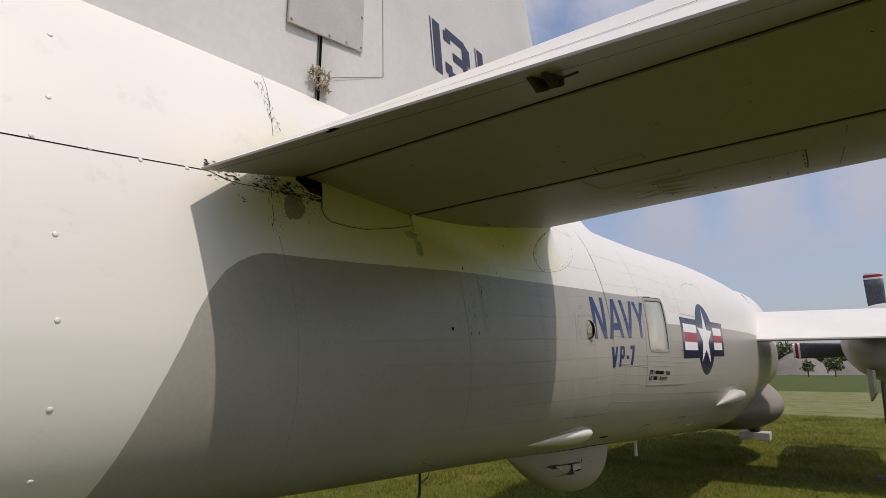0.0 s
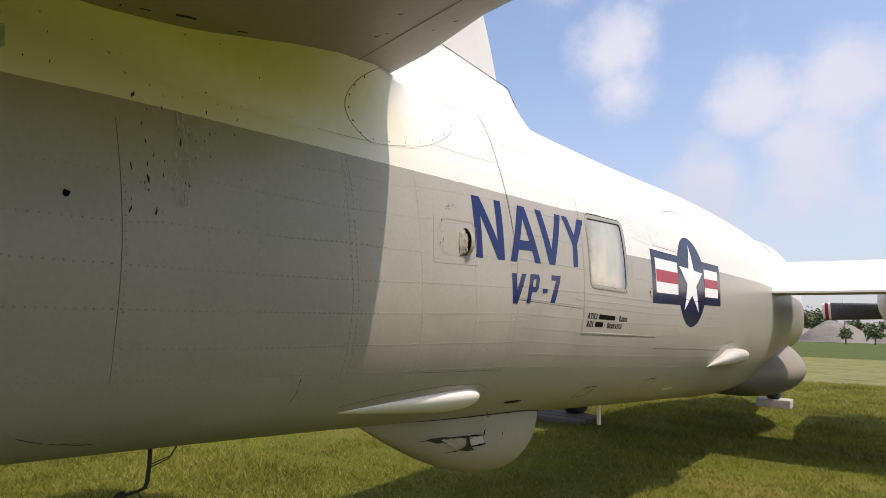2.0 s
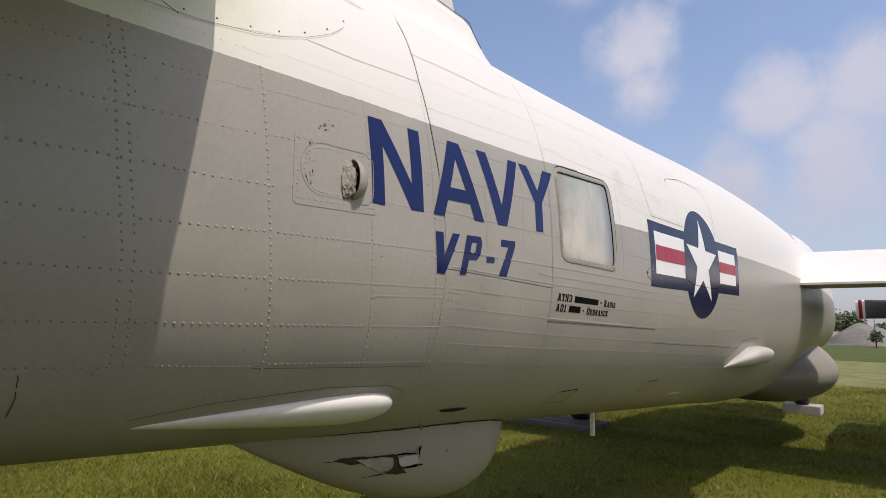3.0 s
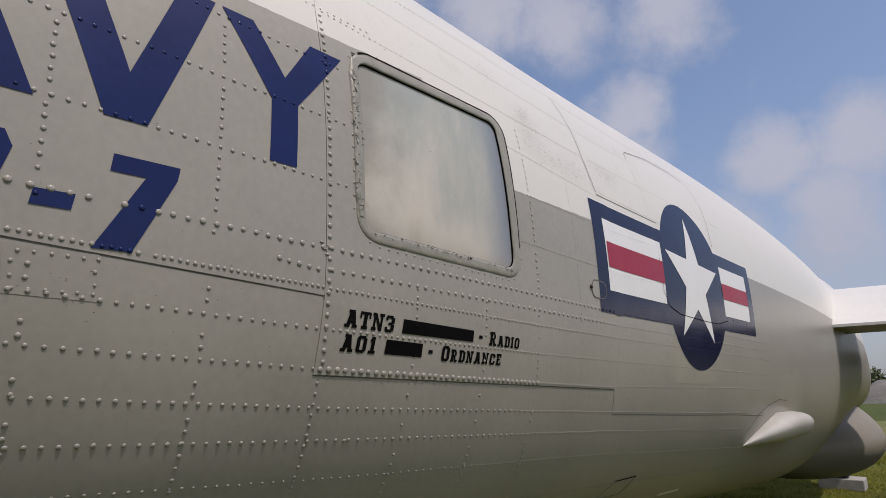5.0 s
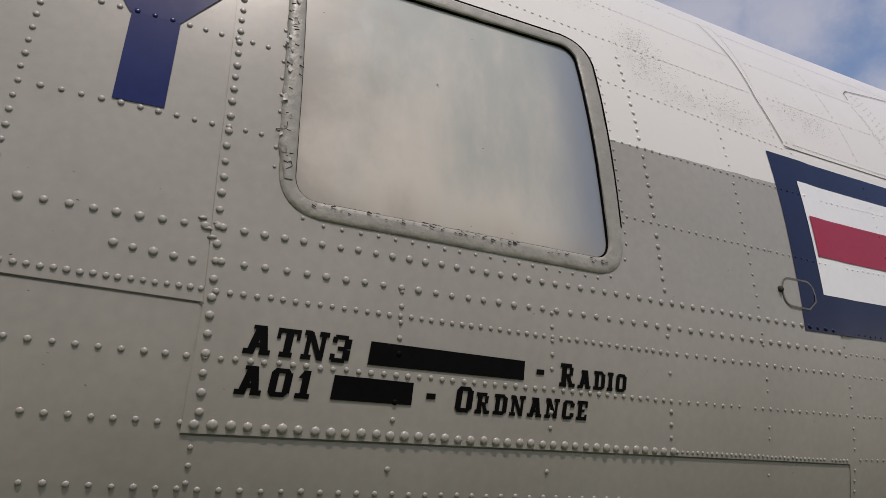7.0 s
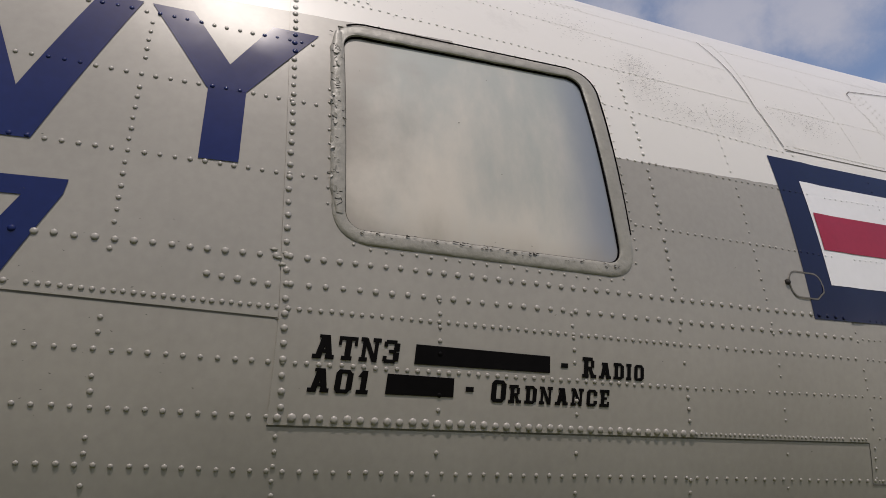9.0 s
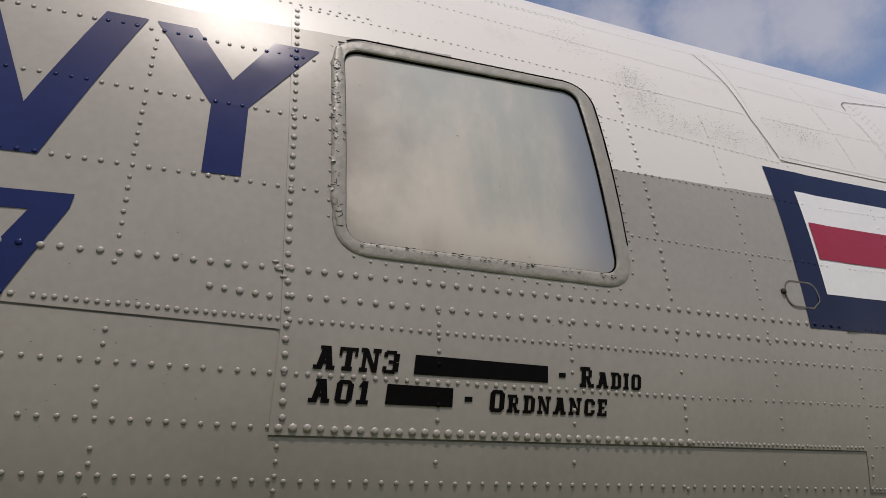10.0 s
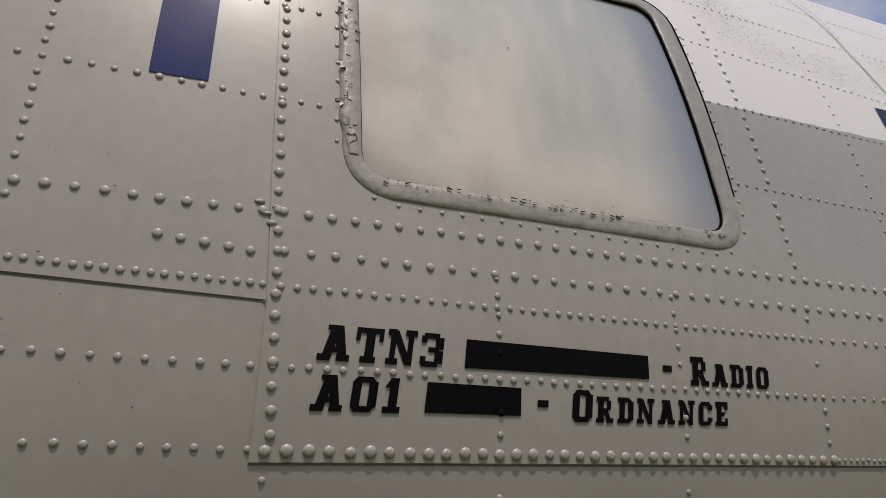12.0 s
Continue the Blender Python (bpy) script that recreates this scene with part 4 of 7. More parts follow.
seam([(1.275, 2.2), (1.285, 2.135), (1.303, 2.041), (1.318, 1.92), (1.322, 1.813), (1.335, 1.663), (1.345, 1.516), (1.36, 1.392)], 0.002, M_BARE)
seam([(2.27, 2.14), (2.287, 1.985), (2.302, 1.828), (2.311, 1.688), (2.32, 1.577), (2.338, 1.464)], 0.002)
seam([(0.100, 2.218), (0.480, 2.316), (0.683, 2.337), (1.037, 2.378)], 0.004, M_DARK)
seam([(1.43, 2.98), (1.41, 2.91), (1.391, 2.844), (1.365, 2.74), (1.34, 2.62)], 0.0022, M_TAR)
# escape hatch behind the roundel
seam([(5.885, 2.67), (5.913, 2.523), (5.924, 2.394), (5.96, 2.279)], 0.0028, M_STREAK, off=0.0018)
seam([(6.395, 2.565), (6.403, 2.595), (6.43, 2.615), (6.5, 2.63), (6.686, 2.668), (6.95, 2.683), (7.11, 2.672), (7.17, 2.64), (7.2, 2.53), (7.16, 2.37), (7.15, 2.3)], 0.003, M_STREAK, off=0.0018)
seam([(6.436, 2.12), (6.446, 1.98), (6.5, 1.925), (6.6, 1.903), (6.9, 1.9), (7.08, 1.905), (7.2, 1.93)], 0.003, M_DARK, off=0.0026)
for z0, z1, zm in ((1.81, 1.935, 1.815), (1.682, 1.794, 1.688), (1.6, 1.755, 1.61), (1.95, 2.06, 1.955)):
    seam([(7.03, z0 + 0.01), (8.2, zm), (9.0, zm + (z1 - zm) * 0.4), (9.66, z1)], 0.003, M_FAINT, off=0.0004, label="faint lap line along the hull")

# edge of the cockpit glazing
seam([(13.4, 3.28), (12.8, 3.1), (12.15, 2.93)], 0.02, M_DARK)

# ---- roundel ----
RC = (6.825, 2.062)


def rise(y):
    return 0.02 * (y - RC[0])


def bar_outline(y0, y1, z0, z1):
    return [(y0 - 0.008, z0 + rise(y0)), (y1, z0 + rise(y1)), (y1, z1 + rise(y1)), (y0 - 0.008 - (z1 - z0) * 0.04, z1 + rise(y0))]


ring_ = [(RC[0] + 0.372 * math.cos(a), RC[1] + 0.384 * math.sin(a)) for a in np.linspace(0, 2 * math.pi, 49)[:-1]]
star_ = [(RC[0] - 0.012 + (0.318 if k % 2 == 0 else 0.122) * math.sin(math.pi * k / 5 + 0.02), RC[1] + 0.005 + (0.318 if k % 2 == 0 else 0.122) * math.cos(math.pi * k / 5 + 0.02)) for k in range(10)]
ROUNDEL = [
    ("navy_blue_disc", [bar_outline(5.912, 6.6, 1.858, 2.258), bar_outline(7.05, 7.675, 1.872, 2.262), ring_], M_INSIGNIA, 0.0012),
    ("white_bar", [bar_outline(5.985, 6.468, 1.938, 2.198)], M_STARWHITE, 0.0019),
    ("red_stripe", [bar_outline(5.99, 6.466, 2.022, 2.115)], M_RED, 0.0032),
    ("white_bar", [bar_outline(7.19, 7.585, 1.945, 2.195)], M_STARWHITE, 0.0019),
    ("red_stripe", [bar_outline(7.188, 7.582, 2.03, 2.11)], M_RED, 0.0032),
]
LAYERS = []
for name_, polys_, mat_, off_ in ROUNDEL:
    on_skin(polys_, off_, mat_, name_, fuselage, name_.replace("_", " ") + " of the painted roundel")
    LAYERS.append((polys_, mat_))
star_tris = [[RC, star_[k], star_[(k + 1) % 10]] for k in range(10)]
on_skin(star_tris, 0.0021, M_STARWHITE, "white_star", fuselage, "white five-pointed star of the roundel")
LAYERS.append((star_tris, M_STARWHITE))


# ---- letters: convex strokes in a unit box ----
def box(x, z, w, h):
    return [(x, z), (x + w, z), (x + w, z + h), (x, z + h)]


def slant(x0, z0, x1, z1, w):
    return [(x0, z0), (x0 + w, z0), (x1 + w, z1), (x1, z1)]


def plain(ch):
    """Bold sans letter, one unit high; returns its strokes and width."""
    s = 0.2
    if ch == "N":
        return [box(0, 0, 0.183, 1), box(0.614, 0, 0.183, 1), slant(0.594, 0, 0.0, 1, 0.203)], 0.797
    if ch == "A":
        return [slant(0, 0, 0.292, 1, 0.195), slant(0.785, 0, 0.315, 1, 0.2), box(0.17, 0.21, 0.62, 0.17), [(0.292, 1), (0.24, 0.82), (0.56, 0.82), (0.515, 1)]], 0.985
    if ch == "V":
        return [slant(0.42, 0, 0.0, 1, 0.215), slant(0.42, 0, 0.745, 1, 0.215)], 0.96
    if ch == "Y":
        return [box(0.352, 0, 0.2, 0.46), [(0, 1), (0.345, 0.455), (0.45, 0.64), (0.218, 1)], [(0.45, 0.64), (0.55, 0.455), (0.945, 1), (0.667, 1)], [(0.345, 0.455), (0.55, 0.455), (0.45, 0.64)]], 0.95
    if ch == "v":
        return [slant(0.127, 0, 0.0, 1, 0.27), slant(0.127, 0, 0.605, 1, 0.275)], 0.88
    if ch == "P":
        return [box(0, 0, 0.24, 1), box(0.2, 0.83, 0.26, 0.17), box(0.2, 0.38, 0.26, 0.17), box(0.44, 0.52, 0.22, 0.34), [(0.44, 0.38), (0.55, 0.38), (0.66, 0.53), (0.44, 0.53)], [(0.44, 0.85), (0.66, 0.85), (0.55, 1), (0.44, 1)]], 0.66
    if ch == "-":
        return [box(0, 0.34, 0.34, 0.16)], 0.34
    if ch == "7":
        return [[(0.055, 0.81), (0.6, 0.81), (0.72, 0.85), (0.735, 1), (0.066, 1)], [(0, 0), (0.365, 0), (0.72, 0.85), (0.4, 0.81)]], 0.74
    if ch == "1":
        return [box(0.03, 0, 0.2, 1), [(-0.04, 0.05), (-0.01, 0.0), (-0.01, 1), (-0.04, 1)]], 0.25
    if ch == "3":
        return [box(0.06, 0.83, 0.44, 0.17), box(0.2, 0.42, 0.3, 0.17), box(0.06, 0, 0.44, 0.17), box(0.44, 0.55, 0.2, 0.35), box(0.44, 0.1, 0.2, 0.37), box(0, 0.72, 0.16, 0.2), box(0, 0.08, 0.16, 0.2),
                [(0.48, 0.0), (0.64, 0.12), (0.5, 0.2)], [(0.48, 1.0), (0.5, 0.8), (0.64, 0.88)], [(0.44, 0.45), (0.6, 0.5), (0.44, 0.57)]], 0.66


def slabbed(ch):
    """Block letter with slab serifs, one unit high."""
    s, f = 0.27, 0.18
    o = [box(0.04, 0.14, s, 0.72), box(0.54, 0.14, s, 0.72), box(0.16, 0.83, 0.48, 0.17), box(0.16, 0, 0.48, 0.17), [(0.04, 0.15), (0.17, 0.0), (0.26, 0.16)], [(0.76, 0.15), (0.54, 0.16), (0.63, 0.0)], [(0.04, 0.85), (0.26, 0.84), (0.17, 1)], [(0.76, 0.85), (0.63, 1), (0.54, 0.84)]]
    if ch in "O0":
        return o, 0.8
    if ch == "A":
        return [slant(0.1, 0, 0.32, 1, s), slant(0.6, 0, 0.38, 1, s), box(0.26, 0.24, 0.42, 0.16), box(0.0, 0, 0.36, f), box(0.54, 0, 0.38, f), box(0.2, 0.86, 0.42, 0.14)], 0.92
    if ch == "T":
        return [box(0.0, 0.84, 0.82, 0.16), box(0.3, 0, s, 0.9), box(0.18, 0, 0.46, f), box(0, 0.62, 0.13, 0.24), box(0.69, 0.62, 0.13, 0.24)], 0.82
    if ch == "N":
        return [box(0.1, 0, 0.17, 1), box(0.64, 0, 0.17, 1), slant(0.6, 0, 0.1, 1, 0.22), box(0, 0, 0.37, f), box(0.54, 0.85, 0.37, f), box(0, 0.85, 0.26, f)], 0.91
    if ch == "3":
        return [box(0.1, 0.84, 0.5, 0.16), box(0.26, 0.43, 0.34, 0.15), box(0.1, 0, 0.5, 0.16), box(0.48, 0.52, s, 0.36), box(0.48, 0.1, s, 0.38), box(0.02, 0.7, 0.18, 0.22), box(0.02, 0.08, 0.18, 0.22)], 0.74
    if ch == "1":
        return [box(0.2, 0, s, 1), box(0.04, 0, 0.54, f), [(0.04, 0.72), (0.22, 0.72), (0.22, 1)]], 0.62
    if ch == "R":
        return [box(0.1, 0, s, 1), box(0, 0, 0.4, f), box(0, 0.85, 0.62, f), box(0.28, 0.42, 0.32, 0.15), box(0.52, 0.52, 0.2, 0.36), slant(0.58, 0, 0.36, 0.45, 0.22), box(0.52, 0, 0.34, f)], 0.87
    if ch == "D":
        return [box(0.1, 0, s, 1), box(0, 0, 0.6, f), box(0, 0.85, 0.6, f), box(0.54, 0.12, s, 0.76), [(0.58, 0), (0.76, 0.14), (0.56, 0.16)], [(0.58, 1), (0.56, 0.84), (0.76, 0.86)]], 0.8
    if ch == "I":
        return [box(0.1, 0, s, 1), box(0, 0, 0.42, f), box(0, 0.85, 0.42, f)], 0.42
    if ch == "C":
        return [q for k, q in enumerate(o) if k != 1] + [box(0.54, 0.14, s, 0.2), box(0.54, 0.64, s, 0.22)], 0.8
    if ch == "E":
        return [box(0.1, 0, s, 1), box(0, 0, 0.72, f), box(0, 0.85, 0.72, f), box(0.28, 0.43, 0.26, 0.15), box(0.56, 0, 0.16, 0.32), box(0.56, 0.68, 0.16, 0.32)], 0.74
    return [box(0, 0.38, 0.4, 0.22)], 0.4


def write(glyphs, y0, y1, z0, height, slope, lean, material, face, name, label):
    """Letters spread between y0 and y1 on a base line that rises with slope; each letter is a mesh of its own."""
    widths = [face(c)[1] * h for c, h in glyphs]
    gap = ((y1 - y0) - sum(widths) * height) / max(len(glyphs) - 1, 1)
    y = y0
    for (c, h), w in zip(glyphs, widths):
        polys = []
        for poly in face(c)[0]:
            pts = []
            for px, pz in poly:
                zz = pz * h * height
                yy = y + px * h * height + lean * zz
                pts.append((yy, z0 + zz + slope * (yy - y0)))
            polys.append(pts)
        on_skin(polys, 0.0012, material, name, fuselage, label)
        LAYERS.append((polys, material))
        y += w * height + gap


for c, y, lean_ in zip("NAVY", (3.749, 4.0246, 4.2726, 4.5645), (-0.056, 0.0, 0.0, -0.02)):
    write([(c, 1)], y, y, 1.9386 + 0.05 * (y - 3.749), 0.285, 0.05, lean_, M_BLUE, plain, "letter", "navy blue block letter painted on the hull")
for c, y, lean_ in zip("vP-7", (4.036, 4.173, 4.318, 4.404), (0.0, 0.21, 0.1, 0.0)):
    write([(c, 1)], y, y, 1.749 + 0.055 * (y - 4.036), 0.145, 0.05, lean_, M_BLUE, plain, "letter", "navy blue slanted letter painted on the hull")
TXT = "small black slab-serif letter"
write([(c, 1) for c in "ATN3"], 4.8568, 4.9866, 1.699, 0.0345, -0.012, 0.08, M_BLACK, slabbed, "small_letter", TXT)
write([("-", 1)], 5.2746, 5.2918, 1.6935, 0.034, 0, 0, M_BLACK, slabbed, "small_letter", TXT)
write([("R", 1.22)] + [(c, 1) for c in "ADIO"], 5.3161, 5.4459, 1.692, 0.0275, -0.004, 0.05, M_BLACK, slabbed, "small_letter", TXT)
write([(c, 1) for c in "AO1"], 4.8548, 4.9450, 1.652, 0.0335, -0.008, 0.08, M_BLACK, slabbed, "small_letter", TXT)
write([("-", 1)], 5.1012, 5.1184, 1.648, 0.034, 0, 0, M_BLACK, slabbed, "small_letter", TXT)
write([("O", 1.25)] + [(c, 1) for c in "RDNANCE"], 5.1437, 5.3719, 1.6465, 0.0275, -0.006, 0.05, M_BLACK, slabbed, "small_letter", TXT)
for y0, y1, z0, z1 in ((5.0129, 5.2533, 1.6985, 1.7285), (4.9704, 5.0809, 1.6525, 1.6825)):
    bar_ = [[(y0, z0 - 0.0), (y1, z0 - 0.009 * (y1 - y0)), (y1, z1 - 0.02 * (y1 - y0)), (y0 + 0.002, z1)]]
    on_skin(bar_, 0.0012, M_BLACK, "small_bar", fuselage, "small black painted bar")
    LAYERS.append((bar_, M_BLACK))


# ---- rivets ----
def in_poly(y, z, poly):
    sign = 0
    for (y0, z0), (y1, z1) in zip(poly, poly[1:] + poly[:1]):
        c = (y1 - y0) * (z - z0) - (z1 - z0) * (y - y0)
        if abs(c) > 1e-12:
            if sign and (c > 0) != (sign > 0):
                return False
            sign = c
    return True


BOXES = [(min(q[0] for p in polys for q in p), max(q[0] for p in polys for q in p), min(q[1] for p in polys for q in p), max(q[1] for p in polys for q in p), polys, m) for polys, m in LAYERS]


def colour_at(y, z):
    """The paint that a rivet at this spot wears."""
    # grey rivets aft of y = 3.2 get a darker grey than the hull
    found = M_WHITE if z > paint_line(y) else M_RIVET if y < 3.2 else M_GREY
    for y0, y1, z0, z1, polys, m in BOXES:
        if y0 < y < y1 and z0 < z < z1 and any(in_poly(y, z, list(p)) for p in polys):
            found = m
    return found


RIVETS = []
rng = random.Random(5)


def settle(y, z):
    """Frames lean forward where the side turns under the belly."""
    return float(np.interp(z, [1.3, 1.4, 1.5, 1.6, 1.7, 1.8, 1.9], [1.3, 1.0, 0.7, 0.45, 0.25, 0.1, 0.0])) * float(np.interp(y, [2.4, 3.2, 4.15, 4.7, 6.0, 8.0], [0.0, 0.035, 0.035, 0.004, 0.055, 0.09]))


def rivet(y, z, r):
    y += settle(y, z)
    r *= 1.0 if y > 2.75 else 0.75
    if WY0 - 0.02 < y + WIN_LEAN * (z - WZ0) < WY1 + 0.02 and WZ0 - 0.012 < z < win_top(y) + 0.014:
        return
    RIVETS.append((y + rng.uniform(-1, 1) * 0.0007, z + rng.uniform(-1, 1) * 0.0007, r * rng.uniform(0.88, 1.1)))


def row(y0, z0, y1, z1, pitch, r, skip=0.006):
    """Rivets along a straight line; now and then one is missing."""
    n = max(1, round(math.hypot(y1 - y0, z1 - z0) / pitch))
    for k in range(n + 1):
        if rng.random() > skip:
            rivet(y0 + (y1 - y0) * k / n, z0 + (z1 - z0) * k / n, r)


def column(y0, y1, z_low, z_high, pitch, r, stops=(), clear=0.016):
    """Rivets up a frame from (y0, z_low) to (y1, z_high), left out near the rows in stops."""
    n = max(1, round((z_high - z_low) / pitch))
    for k in range(n + 1):
        z = z_low + (z_high - z_low) * k / n
        if all(abs(z - s) > clear for s in stops):
            rivet(y0 + (y1 - y0) * k / n, z, r)


BIG, MID, SMALL, TINY = 0.005, 0.0037, 0.003, 0.0027
# stringer rows aft of the window
row(4.13, 1.838, 4.792, 1.845, 0.0235, BIG)
row(4.7, 1.807, 4.784, 1.801, 0.0235, BIG)
row(4.13, 1.779, 4.799, 1.768, 0.0125, MID)
row(4.14, 1.704, 4.795, 1.691, 0.0215, MID)
row(4.15, 1.637, 4.80, 1.617, 0.0215, MID)
row(4.15, 1.572, 4.83, 1.545, 0.0215, MID)
row(4.17, 1.507, 4.91, 1.482, 0.0215, MID)
row(4.18, 1.44, 4.95, 1.406, 0.0215, SMALL)
row(4.14, 1.362, 5.49, 1.282, 0.018, SMALL)
row(4.10, 1.972, 4.84, 1.983, 0.0205, MID)
row(4.08, 2.103, 4.831, 2.122, 0.0205, MID)
row(4.06, 2.225, 4.819, 2.253, 0.0205, MID)
row(3.992, 2.343, 4.92, 2.41, 0.019, SMALL)
row(4.03, 2.47, 4.92, 2.53, 0.019, TINY)
row(4.25, 2.575, 5.5, 2.668, 0.018, TINY)
# the window plate
row(4.812, 1.846, 5.99, 1.849, 0.0245, BIG)
row(4.816, 1.804, 6.0, 1.806, 0.0255, BIG)
row(4.816, 1.768, 5.53, 1.762, 0.0155, MID)
row(5.53, 1.762, 6.0, 1.762, 0.022, MID)
row(4.815, 1.691, 5.535, 1.684, 0.0168, MID)
row(5.535, 1.684, 6.0, 1.684, 0.02, SMALL)
row(4.815, 1.6165, 5.54, 1.604, 0.0195, 0.0063)
row(5.55, 1.604, 5.995, 1.598, 0.0115, SMALL)
row(4.83, 1.545, 6.04, 1.515, 0.0235, MID)
row(4.92, 1.482, 6.1, 1.45, 0.0235, MID)
row(4.95, 1.406, 6.2, 1.37, 0.0235, SMALL)
row(5.5, 1.281, 7.6, 1.2, 0.018, SMALL)
row(4.79, 2.393, 5.92, 2.412, 0.017, SMALL)
row(4.8, 2.531, 5.93, 2.537, 0.017, TINY)
row(4.8, 2.62, 5.93, 2.67, 0.018, TINY)
row(5.44, 2.281, 5.95, 2.262, 0.018, SMALL)
row(5.45, 2.143, 5.98, 2.148, 0.018, SMALL)
row(5.46, 1.992, 6.0, 1.992, 0.0185, SMALL)
STOPS = (1.55, 1.617, 1.69, 1.768, 1.804, 1.846, 1.98, 2.115, 2.245)
for yb, yt in ((4.588, 4.564), (4.345, 4.31)):
    column(yb, yt, 1.40, 2.24, 0.0185, MID, STOPS)
column(4.822, 4.816, 1.40, 1.59, 0.02, MID)
column(4.818, 4.797, 1.63, 2.02, 0.0215, BIG)
column(4.797, 4.782, 2.04, 2.38, 0.019, 0.005)
for y in (5.05, 5.296):
    column(y + 0.004, y, 1.36, 1.80, 0.021, MID, (1.482, 1.545, 1.61, 1.69, 1.846), 0.02)
column(5.54, 5.533, 1.36, 1.79, 0.0205, MID, (1.482, 1.545, 1.605, 1.69, 1.765), 0.02)
column(5.534, 5.498, 1.87, 2.36, 0.0195, BIG * 0.9, (1.992, 2.143, 2.28), 0.014)
column(5.775, 5.772, 1.36, 1.82, 0.0205, SMALL, (1.482, 1.545, 1.6, 1.69, 1.765), 0.02)
column(5.772, 5.74, 1.87, 2.36, 0.021, SMALL, (1.992, 2.143, 2.27), 0.014)
column(6.022, 6.022, 1.52, 1.84, 0.02, SMALL, (1.6, 1.684, 1.765))
column(6.02, 5.985, 1.86, 2.26, 0.0175, SMALL)
column(5.935, 5.95, 2.29, 2.7, 0.018, TINY)
# double column at the aft frame, plate round the scoop, and the rows between
column(3.440, 3.364, 1.42, 2.25, 0.0195, MID)
for d in (0, 0.022):
    column(4.089 + d * 1.6 - 0.012, 4.006 + d * 1.6 - 0.012, 1.31, 2.45, 0.017, MID if d == 0 else SMALL)
column(3.784, 3.716, 1.457, 2.273, 0.0195, MID)
row(3.389, 2.062, 3.468, 2.068, 0.021, SMALL)
row(3.453, 1.934, 3.466, 1.934, 0.02, SMALL)
row(3.786, 2.088, 4.026, 2.098, 0.0185, SMALL)
row(3.786, 1.951, 4.046, 1.961, 0.0185, SMALL)
row(3.429, 1.803, 4.056, 1.826, 0.0195, MID)
row(3.443, 1.681, 4.076, 1.701, 0.0195, MID)
row(3.776, 1.655, 4.076, 1.668, 0.022, MID)
row(3.448, 1.559, 4.086, 1.565, 0.0195, MID)
row(3.456, 1.452, 4.086, 1.442, 0.0195, MID)
row(3.389, 2.19, 4.006, 2.242, 0.02, SMALL)
row(3.438, 2.32, 3.986, 2.345, 0.02, TINY)
for z, k in ((1.96, 2), (1.826, 2), (1.70, 2), (1.565, 2)):
    row(4.016, z - 0.022, 4.056, z - 0.022, 0.02, SMALL)
row(4.121, 1.69, 4.19, 1.689, 0.018, MID)
row(4.121, 1.665, 4.165, 1.66, 0.018, MID)
# aft hull
def rows_along(points, pitch, r):
    for (y0, z0), (y1, z1) in zip(points, points[1:]):
        row(y0, z0, y1 - (y1 - y0) * pitch / math.hypot(y1 - y0, z1 - z0), z1, pitch, r, 0.02)


rows_along([(2.812, 2.141), (3.009, 2.156), (3.241, 2.166), (3.359, 2.175)], 0.021, SMALL)
rows_along([(2.42, 2.02), (2.747, 2.024), (2.976, 2.031), (3.239, 2.047), (3.369, 2.056)], 0.021, SMALL)
rows_along([(1.43, 1.832), (1.95, 1.86), (2.297, 1.87), (2.42, 1.885), (2.795, 1.897), (3.016, 1.911), (3.243, 1.916), (3.428, 1.925)], 0.022, MID)
rows_along([(1.75, 1.755), (2.307, 1.765), (2.678, 1.772), (3.087, 1.785), (3.408, 1.8)], 0.021, MID)
rows_along([(1.964, 1.648), (2.52, 1.656), (3.099, 1.67), (3.418, 1.679)], 0.02, MID)
rows_along([(2.323, 1.554), (2.711, 1.552), (3.122, 1.557), (3.428, 1.558)], 0.02, MID)
rows_along([(1.404, 1.49), (2.112, 1.478), (2.483, 1.468), (3.159, 1.455), (3.415, 1.447)], 0.016, SMALL)
rows_along([(1.408, 1.385), (2.15, 1.347), (2.402, 1.322), (2.702, 1.299)], 0.022, SMALL)
rows_along([(3.124, 1.378), (3.364, 1.375)], 0.02, SMALL)
rows_along([(2.995, 2.272), (3.341, 2.29), (3.418, 2.293)], 0.022, TINY)
rows_along([(1.7, 1.965), (2.28, 1.998)], 0.022, TINY)
for y in (1.4, 1.38):
    column(y, y - 0.05, 1.36, 1.95, 0.024, TINY)
rows_along([(2.363, 1.357), (2.343, 1.493), (2.325, 1.647), (2.311, 1.829), (2.293, 1.986)], 0.021, SMALL)
column(1.95, 1.92, 1.5, 1.9, 0.03, TINY)
rows_along([(2.69, 1.78), (2.671, 1.913), (2.656, 2.068)], 0.022, SMALL)
for d in (0, 0.026):
    rows_along([(3.068 + d, 1.465), (3.058 + d, 1.604), (3.056 + d, 1.712), (3.036 + d, 1.866), (3.022 + d, 1.991), (3.012 + d, 2.103), (2.990 + d, 2.232)], 0.0205, MID)
